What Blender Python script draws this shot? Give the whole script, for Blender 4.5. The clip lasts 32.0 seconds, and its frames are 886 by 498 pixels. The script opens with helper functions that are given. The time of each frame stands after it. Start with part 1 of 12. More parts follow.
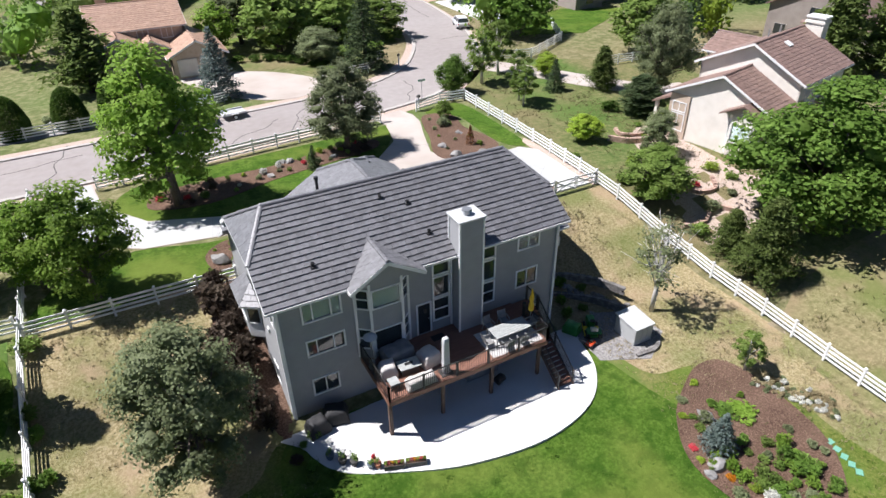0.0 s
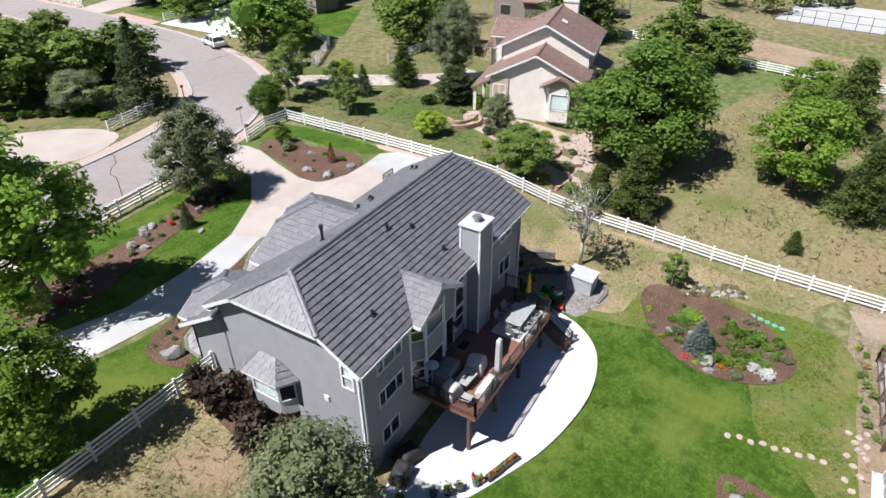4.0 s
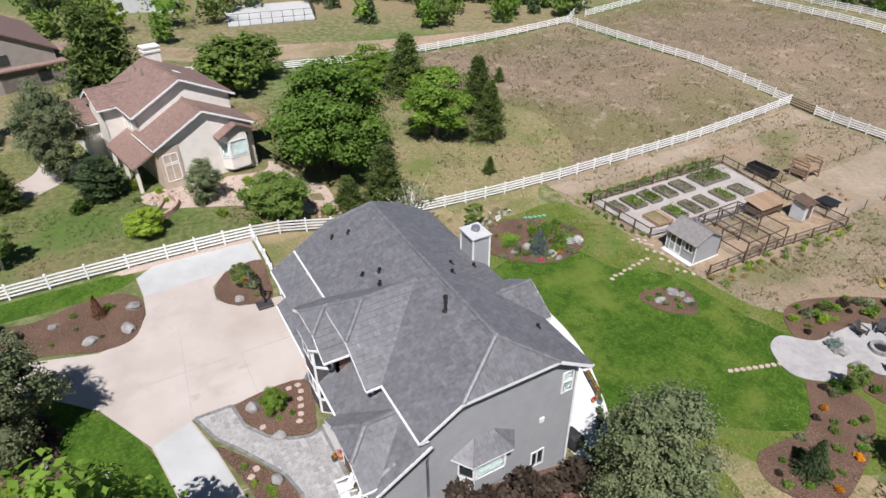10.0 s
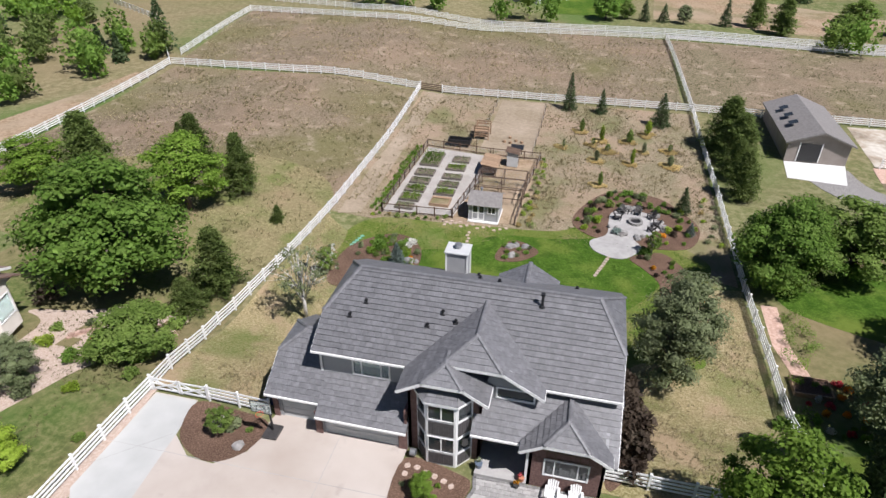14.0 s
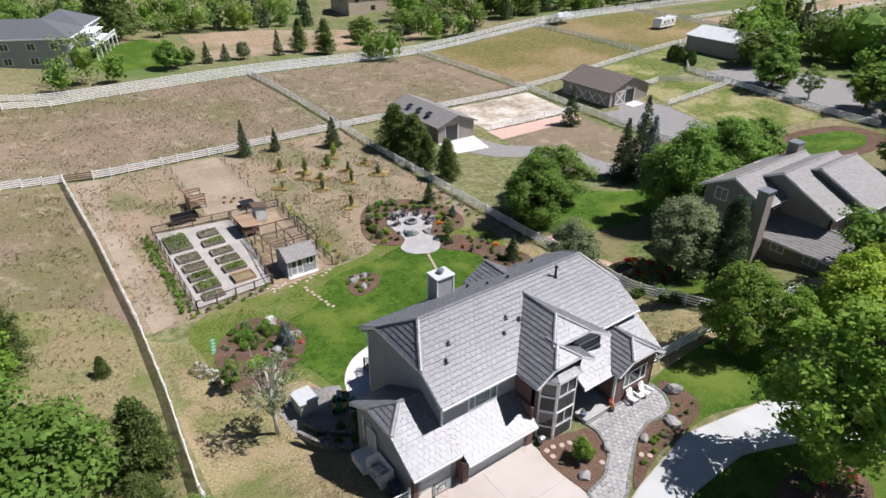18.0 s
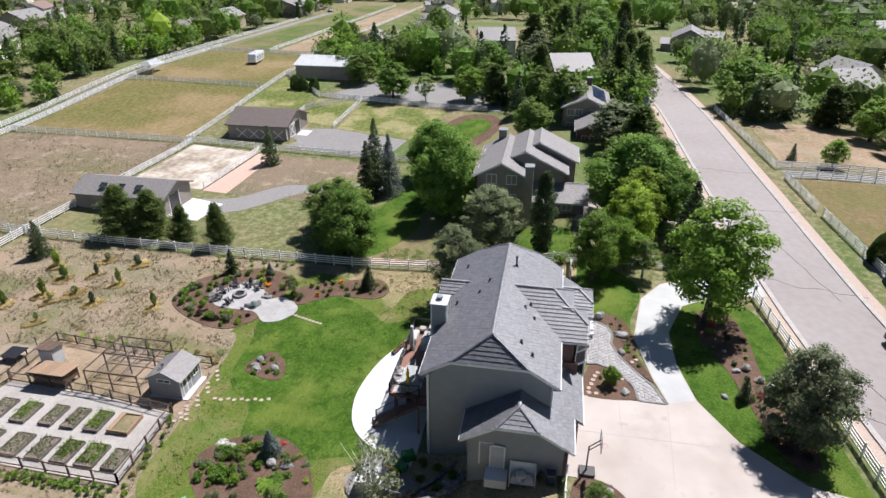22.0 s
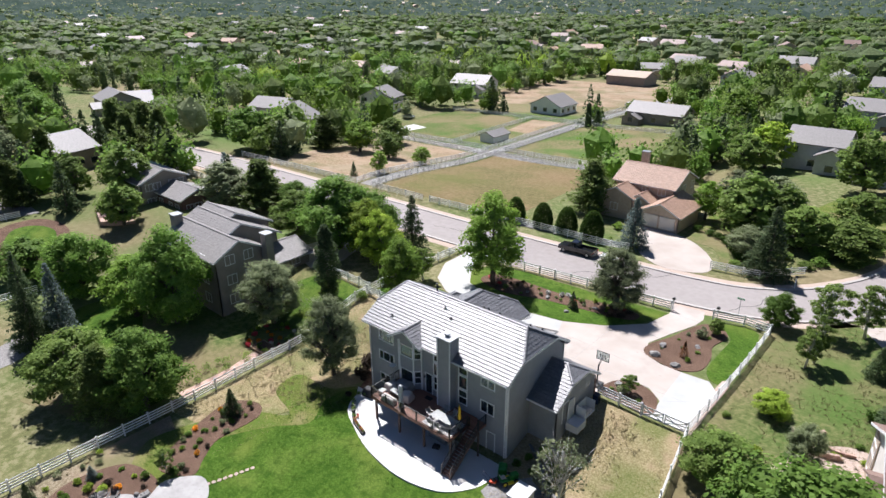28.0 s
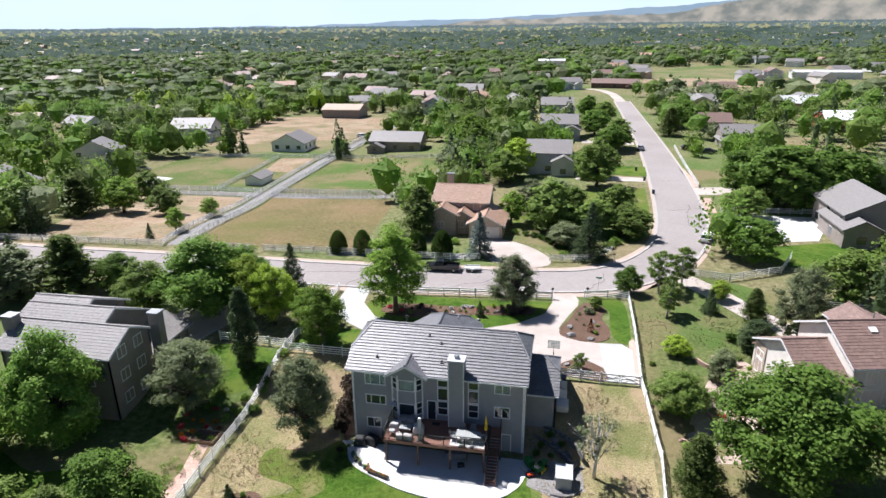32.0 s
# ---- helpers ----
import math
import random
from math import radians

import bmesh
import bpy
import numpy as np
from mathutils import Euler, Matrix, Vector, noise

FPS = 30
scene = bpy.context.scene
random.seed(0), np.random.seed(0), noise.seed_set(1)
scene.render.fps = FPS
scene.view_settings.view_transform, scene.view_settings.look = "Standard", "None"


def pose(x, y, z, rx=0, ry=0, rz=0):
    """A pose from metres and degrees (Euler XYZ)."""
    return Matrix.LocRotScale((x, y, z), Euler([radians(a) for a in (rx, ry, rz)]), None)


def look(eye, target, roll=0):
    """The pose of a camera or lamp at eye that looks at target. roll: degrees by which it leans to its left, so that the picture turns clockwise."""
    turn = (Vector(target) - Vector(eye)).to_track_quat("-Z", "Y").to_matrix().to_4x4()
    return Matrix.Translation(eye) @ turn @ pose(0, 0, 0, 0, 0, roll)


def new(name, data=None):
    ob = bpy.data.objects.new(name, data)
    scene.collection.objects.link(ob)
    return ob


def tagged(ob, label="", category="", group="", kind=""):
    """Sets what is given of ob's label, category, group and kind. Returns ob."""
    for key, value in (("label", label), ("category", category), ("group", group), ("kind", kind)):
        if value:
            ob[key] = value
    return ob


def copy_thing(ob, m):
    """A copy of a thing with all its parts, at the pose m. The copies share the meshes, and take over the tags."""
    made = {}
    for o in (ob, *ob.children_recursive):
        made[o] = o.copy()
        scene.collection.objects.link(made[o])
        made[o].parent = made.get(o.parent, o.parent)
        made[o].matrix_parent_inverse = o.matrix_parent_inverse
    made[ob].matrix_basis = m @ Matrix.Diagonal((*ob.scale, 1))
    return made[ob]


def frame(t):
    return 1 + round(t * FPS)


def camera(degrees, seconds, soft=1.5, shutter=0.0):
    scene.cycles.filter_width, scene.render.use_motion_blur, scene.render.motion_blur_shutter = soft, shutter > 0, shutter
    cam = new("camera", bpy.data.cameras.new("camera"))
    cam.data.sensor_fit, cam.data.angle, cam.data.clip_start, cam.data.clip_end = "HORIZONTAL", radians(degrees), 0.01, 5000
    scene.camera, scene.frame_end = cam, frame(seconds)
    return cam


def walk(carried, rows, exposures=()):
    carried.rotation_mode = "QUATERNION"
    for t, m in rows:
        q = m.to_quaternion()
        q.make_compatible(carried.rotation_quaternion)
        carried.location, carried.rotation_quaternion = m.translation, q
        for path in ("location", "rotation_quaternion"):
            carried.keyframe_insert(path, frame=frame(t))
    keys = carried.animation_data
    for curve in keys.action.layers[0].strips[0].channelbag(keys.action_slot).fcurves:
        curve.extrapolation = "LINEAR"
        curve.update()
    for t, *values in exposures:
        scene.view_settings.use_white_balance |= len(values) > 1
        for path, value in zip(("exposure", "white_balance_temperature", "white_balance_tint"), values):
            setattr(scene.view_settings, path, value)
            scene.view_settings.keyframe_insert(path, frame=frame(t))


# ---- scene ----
cam = camera(71.0, 32.0)
METRES, EYE, TILT, LEAN, TURN = 223.3, 27.7, 0.0, 0.0, -27.7
PATH = [
    (0, (-0.203, 0.51, 27.799), (0.577, 1.995, 26.711), -0.9),
    (0.5, (-1.806, 1.425, 27.94), (-0.94, 2.859, 26.848), -0.9),
    (1, (-3.406, 2.472, 28.095), (-2.454, 3.849, 27.001), -0.9),
    (1.5, (-4.982, 3.663, 28.255), (-3.945, 4.975, 27.158), -0.9),
    (2, (-6.523, 4.999, 28.421), (-5.402, 6.239, 27.321), -0.9),
    (2.5, (-8.028, 6.477, 28.602), (-6.828, 7.637, 27.5), -0.9),
    (3, (-9.51, 8.088, 28.799), (-8.232, 9.161, 27.696), -0.8),
    (3.5, (-10.917, 9.839, 28.999), (-9.567, 10.818, 27.895), -0.8),
    (5.5, (-15.653, 18.348, 29.865), (-14.073, 18.867, 28.755), -1.0),
    (6, (-16.479, 20.89, 30.146), (-14.862, 21.276, 29.034), -1.0),
    (6.5, (-17.127, 23.567, 30.419), (-15.484, 23.815, 29.305), -0.9),
    (7, (-17.52, 26.352, 30.672), (-15.863, 26.457, 29.558), -0.9),
    (7.5, (-17.674, 29.244, 30.936), (-16.013, 29.2, 29.822), -0.9),
    (8, (-17.581, 32.216, 31.221), (-15.932, 32.02, 30.107), -0.9),
    (8.5, (-17.223, 35.251, 31.511), (-15.599, 34.903, 30.397), -0.8),
    (9, (-16.575, 38.335, 31.784), (-14.99, 37.833, 30.671), -0.8),
    (9.5, (-15.614, 41.432, 32.038), (-14.084, 40.779, 30.927), -0.8),
    (10, (-14.323, 44.49, 32.295), (-12.863, 43.689, 31.187), -0.7),
    (10.5, (-12.694, 47.457, 32.572), (-11.32, 46.513, 31.467), -0.6),
    (11, (-10.727, 50.297, 32.861), (-9.455, 49.218, 31.758), -0.6),
    (11.5, (-8.43, 52.985, 33.152), (-7.274, 51.779, 32.053), -0.5),
    (12, (-5.821, 55.489, 33.451), (-4.796, 54.167, 32.356), -0.3),
    (12.5, (-2.932, 57.765, 33.756), (-2.05, 56.339, 32.665), -0.2),
    (13, (0.218, 59.769, 34.047), (0.944, 58.254, 32.962), -0.1),
    (13.5, (3.625, 61.455, 34.307), (4.185, 59.866, 33.228), 0.1),
    (14, (7.287, 62.792, 34.528), (7.672, 61.148, 33.456), 0.2),
    (14.5, (11.074, 63.731, 34.721), (11.279, 62.05, 33.658), 0.3),
    (16.5, (27.202, 63.449, 35.258), (26.672, 61.81, 34.242), 0.5),
    (17, (31.118, 62.489, 35.537), (30.415, 60.91, 34.532), 0.5),
    (17.5, (34.99, 61.203, 35.872), (34.122, 59.699, 34.878), 0.4),
    (18, (38.675, 59.493, 36.153), (37.654, 58.081, 35.171), 0.4),
    (18.5, (42.123, 57.332, 36.36), (40.961, 56.025, 35.388), 0.4),
    (19, (45.298, 54.784, 36.524), (44.009, 53.593, 35.564), 0.3),
    (19.5, (48.208, 51.945, 36.703), (46.807, 50.88, 35.753), 0.3),
    (20, (50.881, 48.865, 36.911), (49.38, 47.934, 35.971), 0.3),
    (20.5, (53.308, 45.536, 37.131), (51.721, 44.748, 36.203), 0.2),
    (21, (55.435, 41.963, 37.366), (53.775, 41.327, 36.448), 0.2),
    (21.5, (57.209, 38.182, 37.622), (55.491, 37.703, 36.716), 0.1),
    (22, (58.595, 34.24, 37.883), (56.834, 33.923, 36.988), 0.1),
    (22.5, (59.57, 30.194, 38.12), (57.783, 30.04, 37.236), 0.1),
    (23, (60.146, 26.105, 38.332), (58.347, 26.114, 37.458), 0.1),
    (23.5, (60.362, 22.01, 38.54), (58.566, 22.18, 37.676), 0.0),
    (24, (60.246, 17.916, 38.754), (58.467, 18.245, 37.901), 0.0),
    (24.5, (59.805, 13.827, 38.973), (58.057, 14.311, 38.131), 0.0),
    (25, (59.04, 9.73, 39.2), (57.335, 10.365, 38.37), 0.0),
    (25.5, (57.935, 5.733, 39.413), (56.285, 6.514, 38.595), -0.0),
    (27.5, (50.024, -8.79, 40.048), (48.705, -7.5, 39.276), -0.2),
    (28, (47.443, -11.963, 40.27), (46.227, -10.569, 39.509), -0.3),
    (28.5, (44.619, -14.933, 40.438), (43.511, -13.446, 39.689), -0.3),
    (29, (41.592, -17.686, 40.612), (40.6, -16.114, 39.874), -0.3),
    (29.5, (38.437, -20.181, 40.822), (37.562, -18.535, 40.098), -0.4),
    (30, (35.294, -22.353, 41.022), (34.535, -20.645, 40.311), -0.4),
    (30.5, (32.27, -24.16, 41.181), (31.621, -22.402, 40.482), -0.5),
    (31, (29.399, -25.567, 41.31), (28.852, -23.77, 40.622), -0.5),
    (31.5, (26.654, -26.572, 41.431), (26.202, -24.746, 40.753), -0.6),
    (32, (24.006, -27.251, 41.558), (23.641, -25.403, 40.888), -0.6),
]
walk(cam, [(t, look(eye, target, roll)) for t, eye, target, roll in PATH],
     [(0.0, 0.80, 6300, 13), (3.5, 0.68, 6300, 13), (8.0, 0.44, 6350, 13), (13.0, 0.40, 6350, 13), (18.0, 0.50, 6300, 13), (24.0, 0.66, 6250, 13), (32.0, 0.80, 6200, 13)])

# ---- world, sun, exposure ----
SUN_AZ, SUN_EL = math.atan2(-0.86, 0.51), radians(57)
TO_SUN = Vector((math.sin(SUN_AZ) * math.cos(SUN_EL), math.cos(SUN_AZ) * math.cos(SUN_EL), math.sin(SUN_EL)))
world = bpy.data.worlds.new("sky")
scene.world = world
world.use_nodes = True
wn = world.node_tree.nodes
sky = wn.new("ShaderNodeTexSky")
sky.sky_type, sky.sun_disc = "NISHITA", False
sky.sun_elevation, sky.sun_rotation = SUN_EL, SUN_AZ
sky.altitude, sky.air_density, sky.dust_density, sky.ozone_density = 1750, 0.75, 0.05, 4.0
wn["Background"].inputs["Strength"].default_value = 0.05
world.node_tree.links.new(sky.outputs[0], wn["Background"].inputs["Color"])
sun = new("sun", bpy.data.lights.new("sun", "SUN"))
sun.data.energy, sun.data.angle, sun.data.color = 5.0, radians(0.53), (1.0, 0.965, 0.95)
sun.matrix_world = look(TO_SUN * 200, (0, 0, 0))


# ---- materials ----
def material(name, stops, scale=1.0, rough=0.8, bump=0.0, bump_scale=None, detail=6.0, coarse=None, coarse_mix=0.5,
             metallic=0.0, vary=0.0, spec=0.5, coords="Object", stretch=None, translucent=0.0, soft=0.25, fray=0.5, patches=()):
    """Noise-driven surface: colour stops at the fine scale, a second set at a coarse scale, a bump, and a change from piece to piece."""
    m = bpy.data.materials.new(name)
    m.use_nodes = True
    n, l = m.node_tree.nodes, m.node_tree.links
    p = n["Principled BSDF"]
    geo = n.new("ShaderNodeNewGeometry")
    at = geo.outputs["Position"]
    if coords == "Object":
        tc = n.new("ShaderNodeTexCoord")
        at = tc.outputs["Object"]
    if stretch:
        mp = n.new("ShaderNodeMapping")
        mp.inputs["Scale"].default_value = stretch
        l.new(at, mp.inputs[0])
        at = mp.outputs[0]

    def noise_at(s, d, fray=fray):
        t = n.new("ShaderNodeTexNoise")
        t.inputs["Scale"].default_value, t.inputs["Detail"].default_value = s, d
        t.inputs["Roughness"].default_value = fray
        l.new(at, t.inputs["Vector"])
        return t.outputs["Fac"]

    def ramp_of(fac, cols, lo=0.5 - soft, hi=0.5 + soft):
        r = n.new("ShaderNodeValToRGB")
        e = r.color_ramp.elements
        while len(e) < len(cols):
            e.new(0.5)
        for k, c in enumerate(cols):
            e[k].position = lo + (hi - lo) * k / max(1, len(cols) - 1)
            e[k].color = (*c, 1)
        l.new(fac, r.inputs[0])
        return r.outputs[0]

    fine = noise_at(scale, detail)
    col = ramp_of(fine, stops)
    if coarse:
        cs, cols = coarse
        big = ramp_of(noise_at(cs, 4.0, 0.5), cols, 0.4, 0.6)
        mix = n.new("ShaderNodeMix")
        mix.data_type = "RGBA"
        mix.inputs[0].default_value = coarse_mix
        l.new(col, mix.inputs[6])
        l.new(big, mix.inputs[7])
        col = mix.outputs[2]
    for ps, pcol, level in patches:
        pf = noise_at(ps, 7.0, 0.55)
        pm = n.new("ShaderNodeMapRange")
        pm.interpolation_type = "SMOOTHSTEP"
        pm.inputs[1].default_value, pm.inputs[2].default_value = level - 0.13, level + 0.05
        pm.inputs[4].default_value = 0.65
        l.new(pf, pm.inputs[0])
        mix = n.new("ShaderNodeMix")
        mix.data_type = "RGBA"
        mix.inputs[7].default_value = (*pcol, 1)
        l.new(pm.outputs[0], mix.inputs[0])
        l.new(col, mix.inputs[6])
        col = mix.outputs[2]
    if vary:
        info = n.new("ShaderNodeObjectInfo")
        add = n.new("ShaderNodeMath")
        add.operation = "ADD"
        l.new(info.outputs["Random"], add.inputs[0])
        l.new(geo.outputs["Random Per Island"], add.inputs[1])
        rng = n.new("ShaderNodeMapRange")
        rng.inputs[1].default_value, rng.inputs[2].default_value = 0.3, 1.7
        rng.inputs[3].default_value, rng.inputs[4].default_value = 1 - vary, 1 + vary
        l.new(add.outputs[0], rng.inputs[0])
        hsv = n.new("ShaderNodeHueSaturation")
        l.new(rng.outputs[0], hsv.inputs["Value"])
        l.new(col, hsv.inputs["Color"])
        col = hsv.outputs[0]
    l.new(col, p.inputs["Base Color"])
    p.inputs["Roughness"].default_value, p.inputs["Metallic"].default_value = rough, metallic
    p.inputs["Specular IOR Level"].default_value = spec
    if bump:
        b = n.new("ShaderNodeBump")
        b.inputs["Strength"].default_value, b.inputs["Distance"].default_value = 1.0, bump
        l.new(noise_at(bump_scale or scale, 8.0), b.inputs["Height"])
        l.new(b.outputs[0], p.inputs["Normal"])
    if translucent:
        tr = n.new("ShaderNodeBsdfTranslucent")
        l.new(col, tr.inputs["Color"])
        ms = n.new("ShaderNodeMixShader")
        ms.inputs[0].default_value = translucent
        out = n["Material Output"]
        l.new(p.outputs[0], ms.inputs[1])
        l.new(tr.outputs[0], ms.inputs[2])
        l.new(ms.outputs[0], out.inputs["Surface"])
    return m


def glass_material(name, tint):
    m = bpy.data.materials.new(name)
    m.use_nodes = True
    p = m.node_tree.nodes["Principled BSDF"]
    p.inputs["Base Color"].default_value = (*tint, 1)
    p.inputs["Roughness"].default_value = 0.03
    p.inputs["Transmission Weight"].default_value = 0.75
    p.inputs["IOR"].default_value = 1.5
    return m


def lapped(m, pitch, depth):
    """Adds horizontal lap lines (a saw-tooth in height) to a wall material."""
    n, l = m.node_tree.nodes, m.node_tree.links
    geo = n.new("ShaderNodeNewGeometry")
    sep = n.new("ShaderNodeSeparateXYZ")
    l.new(geo.outputs["Position"], sep.inputs[0])
    a = n.new("ShaderNodeMath")
    a.operation = "DIVIDE"
    a.inputs[1].default_value = pitch
    l.new(sep.outputs["Z"], a.inputs[0])
    f = n.new("ShaderNodeMath")
    f.operation = "FRACT"
    l.new(a.outputs[0], f.inputs[0])
    inv = n.new("ShaderNodeMath")
    inv.operation = "SUBTRACT"
    inv.inputs[0].default_value = 1.0
    l.new(f.outputs[0], inv.inputs[1])
    b = n.new("ShaderNodeBump")
    b.inputs["Distance"].default_value = depth
    l.new(inv.outputs[0], b.inputs["Height"])
    l.new(b.outputs[0], n["Principled BSDF"].inputs["Normal"])
    return m


M = {}
M["ground"] = material("mixed suburban grass", [(0.092, 0.095, 0.039), (0.172, 0.164, 0.077), (0.310, 0.270, 0.166)], 1.1, 0.95, 0.06, 5, 10, spec=0.1,
                       coarse=(0.03, [(0.081, 0.138, 0.033), (0.138, 0.149, 0.060), (0.218, 0.184, 0.106)]), coarse_mix=0.4, coords="World", soft=0.085, fray=0.75, patches=((0.012, (0.241, 0.184, 0.113), 0.6), (0.02, (0.063, 0.138, 0.024), 0.6)))
M["pasture"] = material("brown pasture", [(0.088, 0.073, 0.046), (0.187, 0.152, 0.101), (0.351, 0.286, 0.213)], 3.2, 0.95, 0.08, 5, 12, spec=0.1,
                        coarse=(0.045, [(0.135, 0.123, 0.062), (0.205, 0.154, 0.105), (0.158, 0.116, 0.080)]), coarse_mix=0.4, coords="World", soft=0.085, fray=0.78, patches=((0.035, (0.135, 0.130, 0.050), 0.62), (0.05, (0.246, 0.182, 0.129), 0.6), (0.4, (0.351, 0.286, 0.213), 0.66)))
M["meadow"] = material("thin yellow-green meadow", [(0.10, 0.10, 0.042), (0.19, 0.178, 0.085), (0.33, 0.295, 0.165)], 3.0, 0.95, 0.06, 6, 12, spec=0.1,
                       coarse=(0.09, [(0.12, 0.135, 0.045), (0.21, 0.185, 0.09), (0.25, 0.19, 0.11)]), coarse_mix=0.45, coords="World", soft=0.09, fray=0.78, patches=((0.13, (0.26, 0.195, 0.12), 0.6), (0.2, (0.10, 0.14, 0.03), 0.64)))
M["green_field"] = material("patchy green field", [(0.06, 0.082, 0.025), (0.12, 0.138, 0.048), (0.225, 0.205, 0.103)], 1.6, 0.95, 0.06, 5, 12, spec=0.1,
                            coarse=(0.06, [(0.06, 0.12, 0.021), (0.115, 0.135, 0.046), (0.2, 0.17, 0.086)]), coarse_mix=0.4, coords="World", soft=0.085, fray=0.76, patches=((0.05, (0.23, 0.175, 0.103), 0.54), (0.08, (0.06, 0.135, 0.021), 0.6)))
M["tan_field"] = material("tan field", [(0.18, 0.135, 0.086), (0.29, 0.225, 0.149), (0.41, 0.33, 0.241)], 1.4, 0.95, 0.06, 5, 12, spec=0.1,
                          coarse=(0.07, [(0.19, 0.155, 0.086), (0.32, 0.212, 0.132), (0.27, 0.18, 0.113)]), coarse_mix=0.4, coords="World", soft=0.085, fray=0.76, patches=((0.06, (0.13, 0.14, 0.057), 0.6), (0.1, (0.36, 0.28, 0.201), 0.6)))
M["dry_grass"] = material("dry straw grass", [(0.15, 0.125, 0.057), (0.30, 0.25, 0.132), (0.46, 0.40, 0.253)], 5.5, 0.95, 0.08, 7, 12, spec=0.1,
                          coarse=(0.2, [(0.16, 0.16, 0.057), (0.33, 0.265, 0.144), (0.28, 0.22, 0.121)]), coarse_mix=0.4, coords="World", soft=0.085, fray=0.76, patches=((0.11, (0.105, 0.145, 0.034), 0.57), (0.3, (0.36, 0.26, 0.172), 0.62)))
M["dry_yard"] = material("dry weedy ground", [(0.13, 0.11, 0.069), (0.25, 0.205, 0.138), (0.40, 0.345, 0.253)], 4.5, 0.95, 0.08, 7, 12, spec=0.1,
                         coarse=(0.15, [(0.16, 0.145, 0.075), (0.27, 0.21, 0.144), (0.23, 0.18, 0.121)]), coarse_mix=0.4, coords="World", soft=0.085, fray=0.76, patches=((0.09, (0.33, 0.24, 0.172), 0.56), (0.13, (0.13, 0.145, 0.052), 0.6)))
M["lawn"] = material("watered lawn", [(0.026, 0.062, 0.006), (0.058, 0.116, 0.013), (0.118, 0.185, 0.032)], 4.5, 0.9, 0.06, 12, 12, spec=0.08,
                     coarse=(0.25, [(0.042, 0.094, 0.010), (0.066, 0.126, 0.015), (0.115, 0.165, 0.03)]), coarse_mix=0.42, coords="World", soft=0.09, fray=0.8, patches=((1.1, (0.024, 0.064, 0.006), 0.6), (0.12, (0.14, 0.178, 0.034), 0.62)))
M["faded_lawn"] = material("faded lawn", [(0.05, 0.078, 0.011), (0.115, 0.145, 0.028), (0.22, 0.215, 0.069)], 5.5, 0.92, 0.06, 10, 12, spec=0.1,
                           coarse=(0.25, [(0.066, 0.125, 0.014), (0.125, 0.15, 0.034), (0.2, 0.18, 0.069)]), coarse_mix=0.4, coords="World", soft=0.085, fray=0.76, patches=((0.16, (0.27, 0.22, 0.115), 0.6), (0.25, (0.06, 0.14, 0.011), 0.58)))
M["mulch"] = material("bark mulch", [(0.050, 0.030, 0.021), (0.118, 0.073, 0.051), (0.24, 0.165, 0.122)], 11, 0.95, 0.05, 16, 10, spec=0.1, soft=0.1, fray=0.7,
                      coarse=(0.5, [(0.092, 0.056, 0.040), (0.165, 0.104, 0.074)]), coarse_mix=0.4, coords="World")
M["concrete"] = material("pale concrete", [(0.50, 0.50, 0.485), (0.57, 0.57, 0.555), (0.65, 0.65, 0.635)], 0.5, 0.85, 0.004, 30, 8,
                         coarse=(0.12, [(0.56, 0.55, 0.52), (0.68, 0.67, 0.65)]), coarse_mix=0.5, coords="World")
M["drive"] = material("beige concrete", [(0.360, 0.306, 0.261), (0.427, 0.378, 0.333), (0.486, 0.436, 0.396)], 0.45, 0.85, 0.004, 30, 8,
                      coarse=(0.13, [(0.369, 0.315, 0.270), (0.477, 0.427, 0.387)]), coarse_mix=0.55, coords="World", patches=((0.22, (0.345, 0.295, 0.255), 0.66), (0.9, (0.33, 0.285, 0.25), 0.74)))
M["asphalt"] = material("worn pinkish asphalt", [(0.235, 0.205, 0.19), (0.285, 0.255, 0.24), (0.33, 0.30, 0.285)], 1.2, 0.9, 0.006, 40, 10,
                        coarse=(0.05, [(0.25, 0.22, 0.205), (0.31, 0.285, 0.27)]), coarse_mix=0.5, coords="World")
M["kerb"] = material("weathered kerb concrete", [(0.33, 0.305, 0.285), (0.39, 0.365, 0.34), (0.45, 0.42, 0.395)], 2, 0.9, 0.006, 20, 8, coords="World")
M["drive_pale"] = material("pale washed concrete", [(0.46, 0.43, 0.40), (0.53, 0.505, 0.475), (0.58, 0.56, 0.53)], 0.6, 0.85, 0.004, 30, 8, coarse=(0.2, [(0.47, 0.44, 0.41), (0.57, 0.55, 0.52)]), coords="World")
M["loop"] = material("pale grey drive concrete", [(0.37, 0.375, 0.36), (0.43, 0.435, 0.42), (0.50, 0.505, 0.49)], 0.7, 0.85, 0.004, 30, 8, coarse=(0.25, [(0.38, 0.385, 0.37), (0.47, 0.475, 0.46)]), coords="World")
M["dirt"] = material("bare trodden dirt", [(0.22, 0.175, 0.125), (0.31, 0.25, 0.185), (0.42, 0.355, 0.275)], 1.8, 0.95, 0.05, 6, 12, spec=0.1, coarse=(0.15, [(0.22, 0.18, 0.12), (0.35, 0.285, 0.215)]), coords="World", soft=0.17, fray=0.75)
M["gravel"] = material("crushed gravel", [(0.11, 0.105, 0.10), (0.225, 0.215, 0.205), (0.37, 0.355, 0.335)], 9, 0.95, 0.03, 14, 6, coords="World")
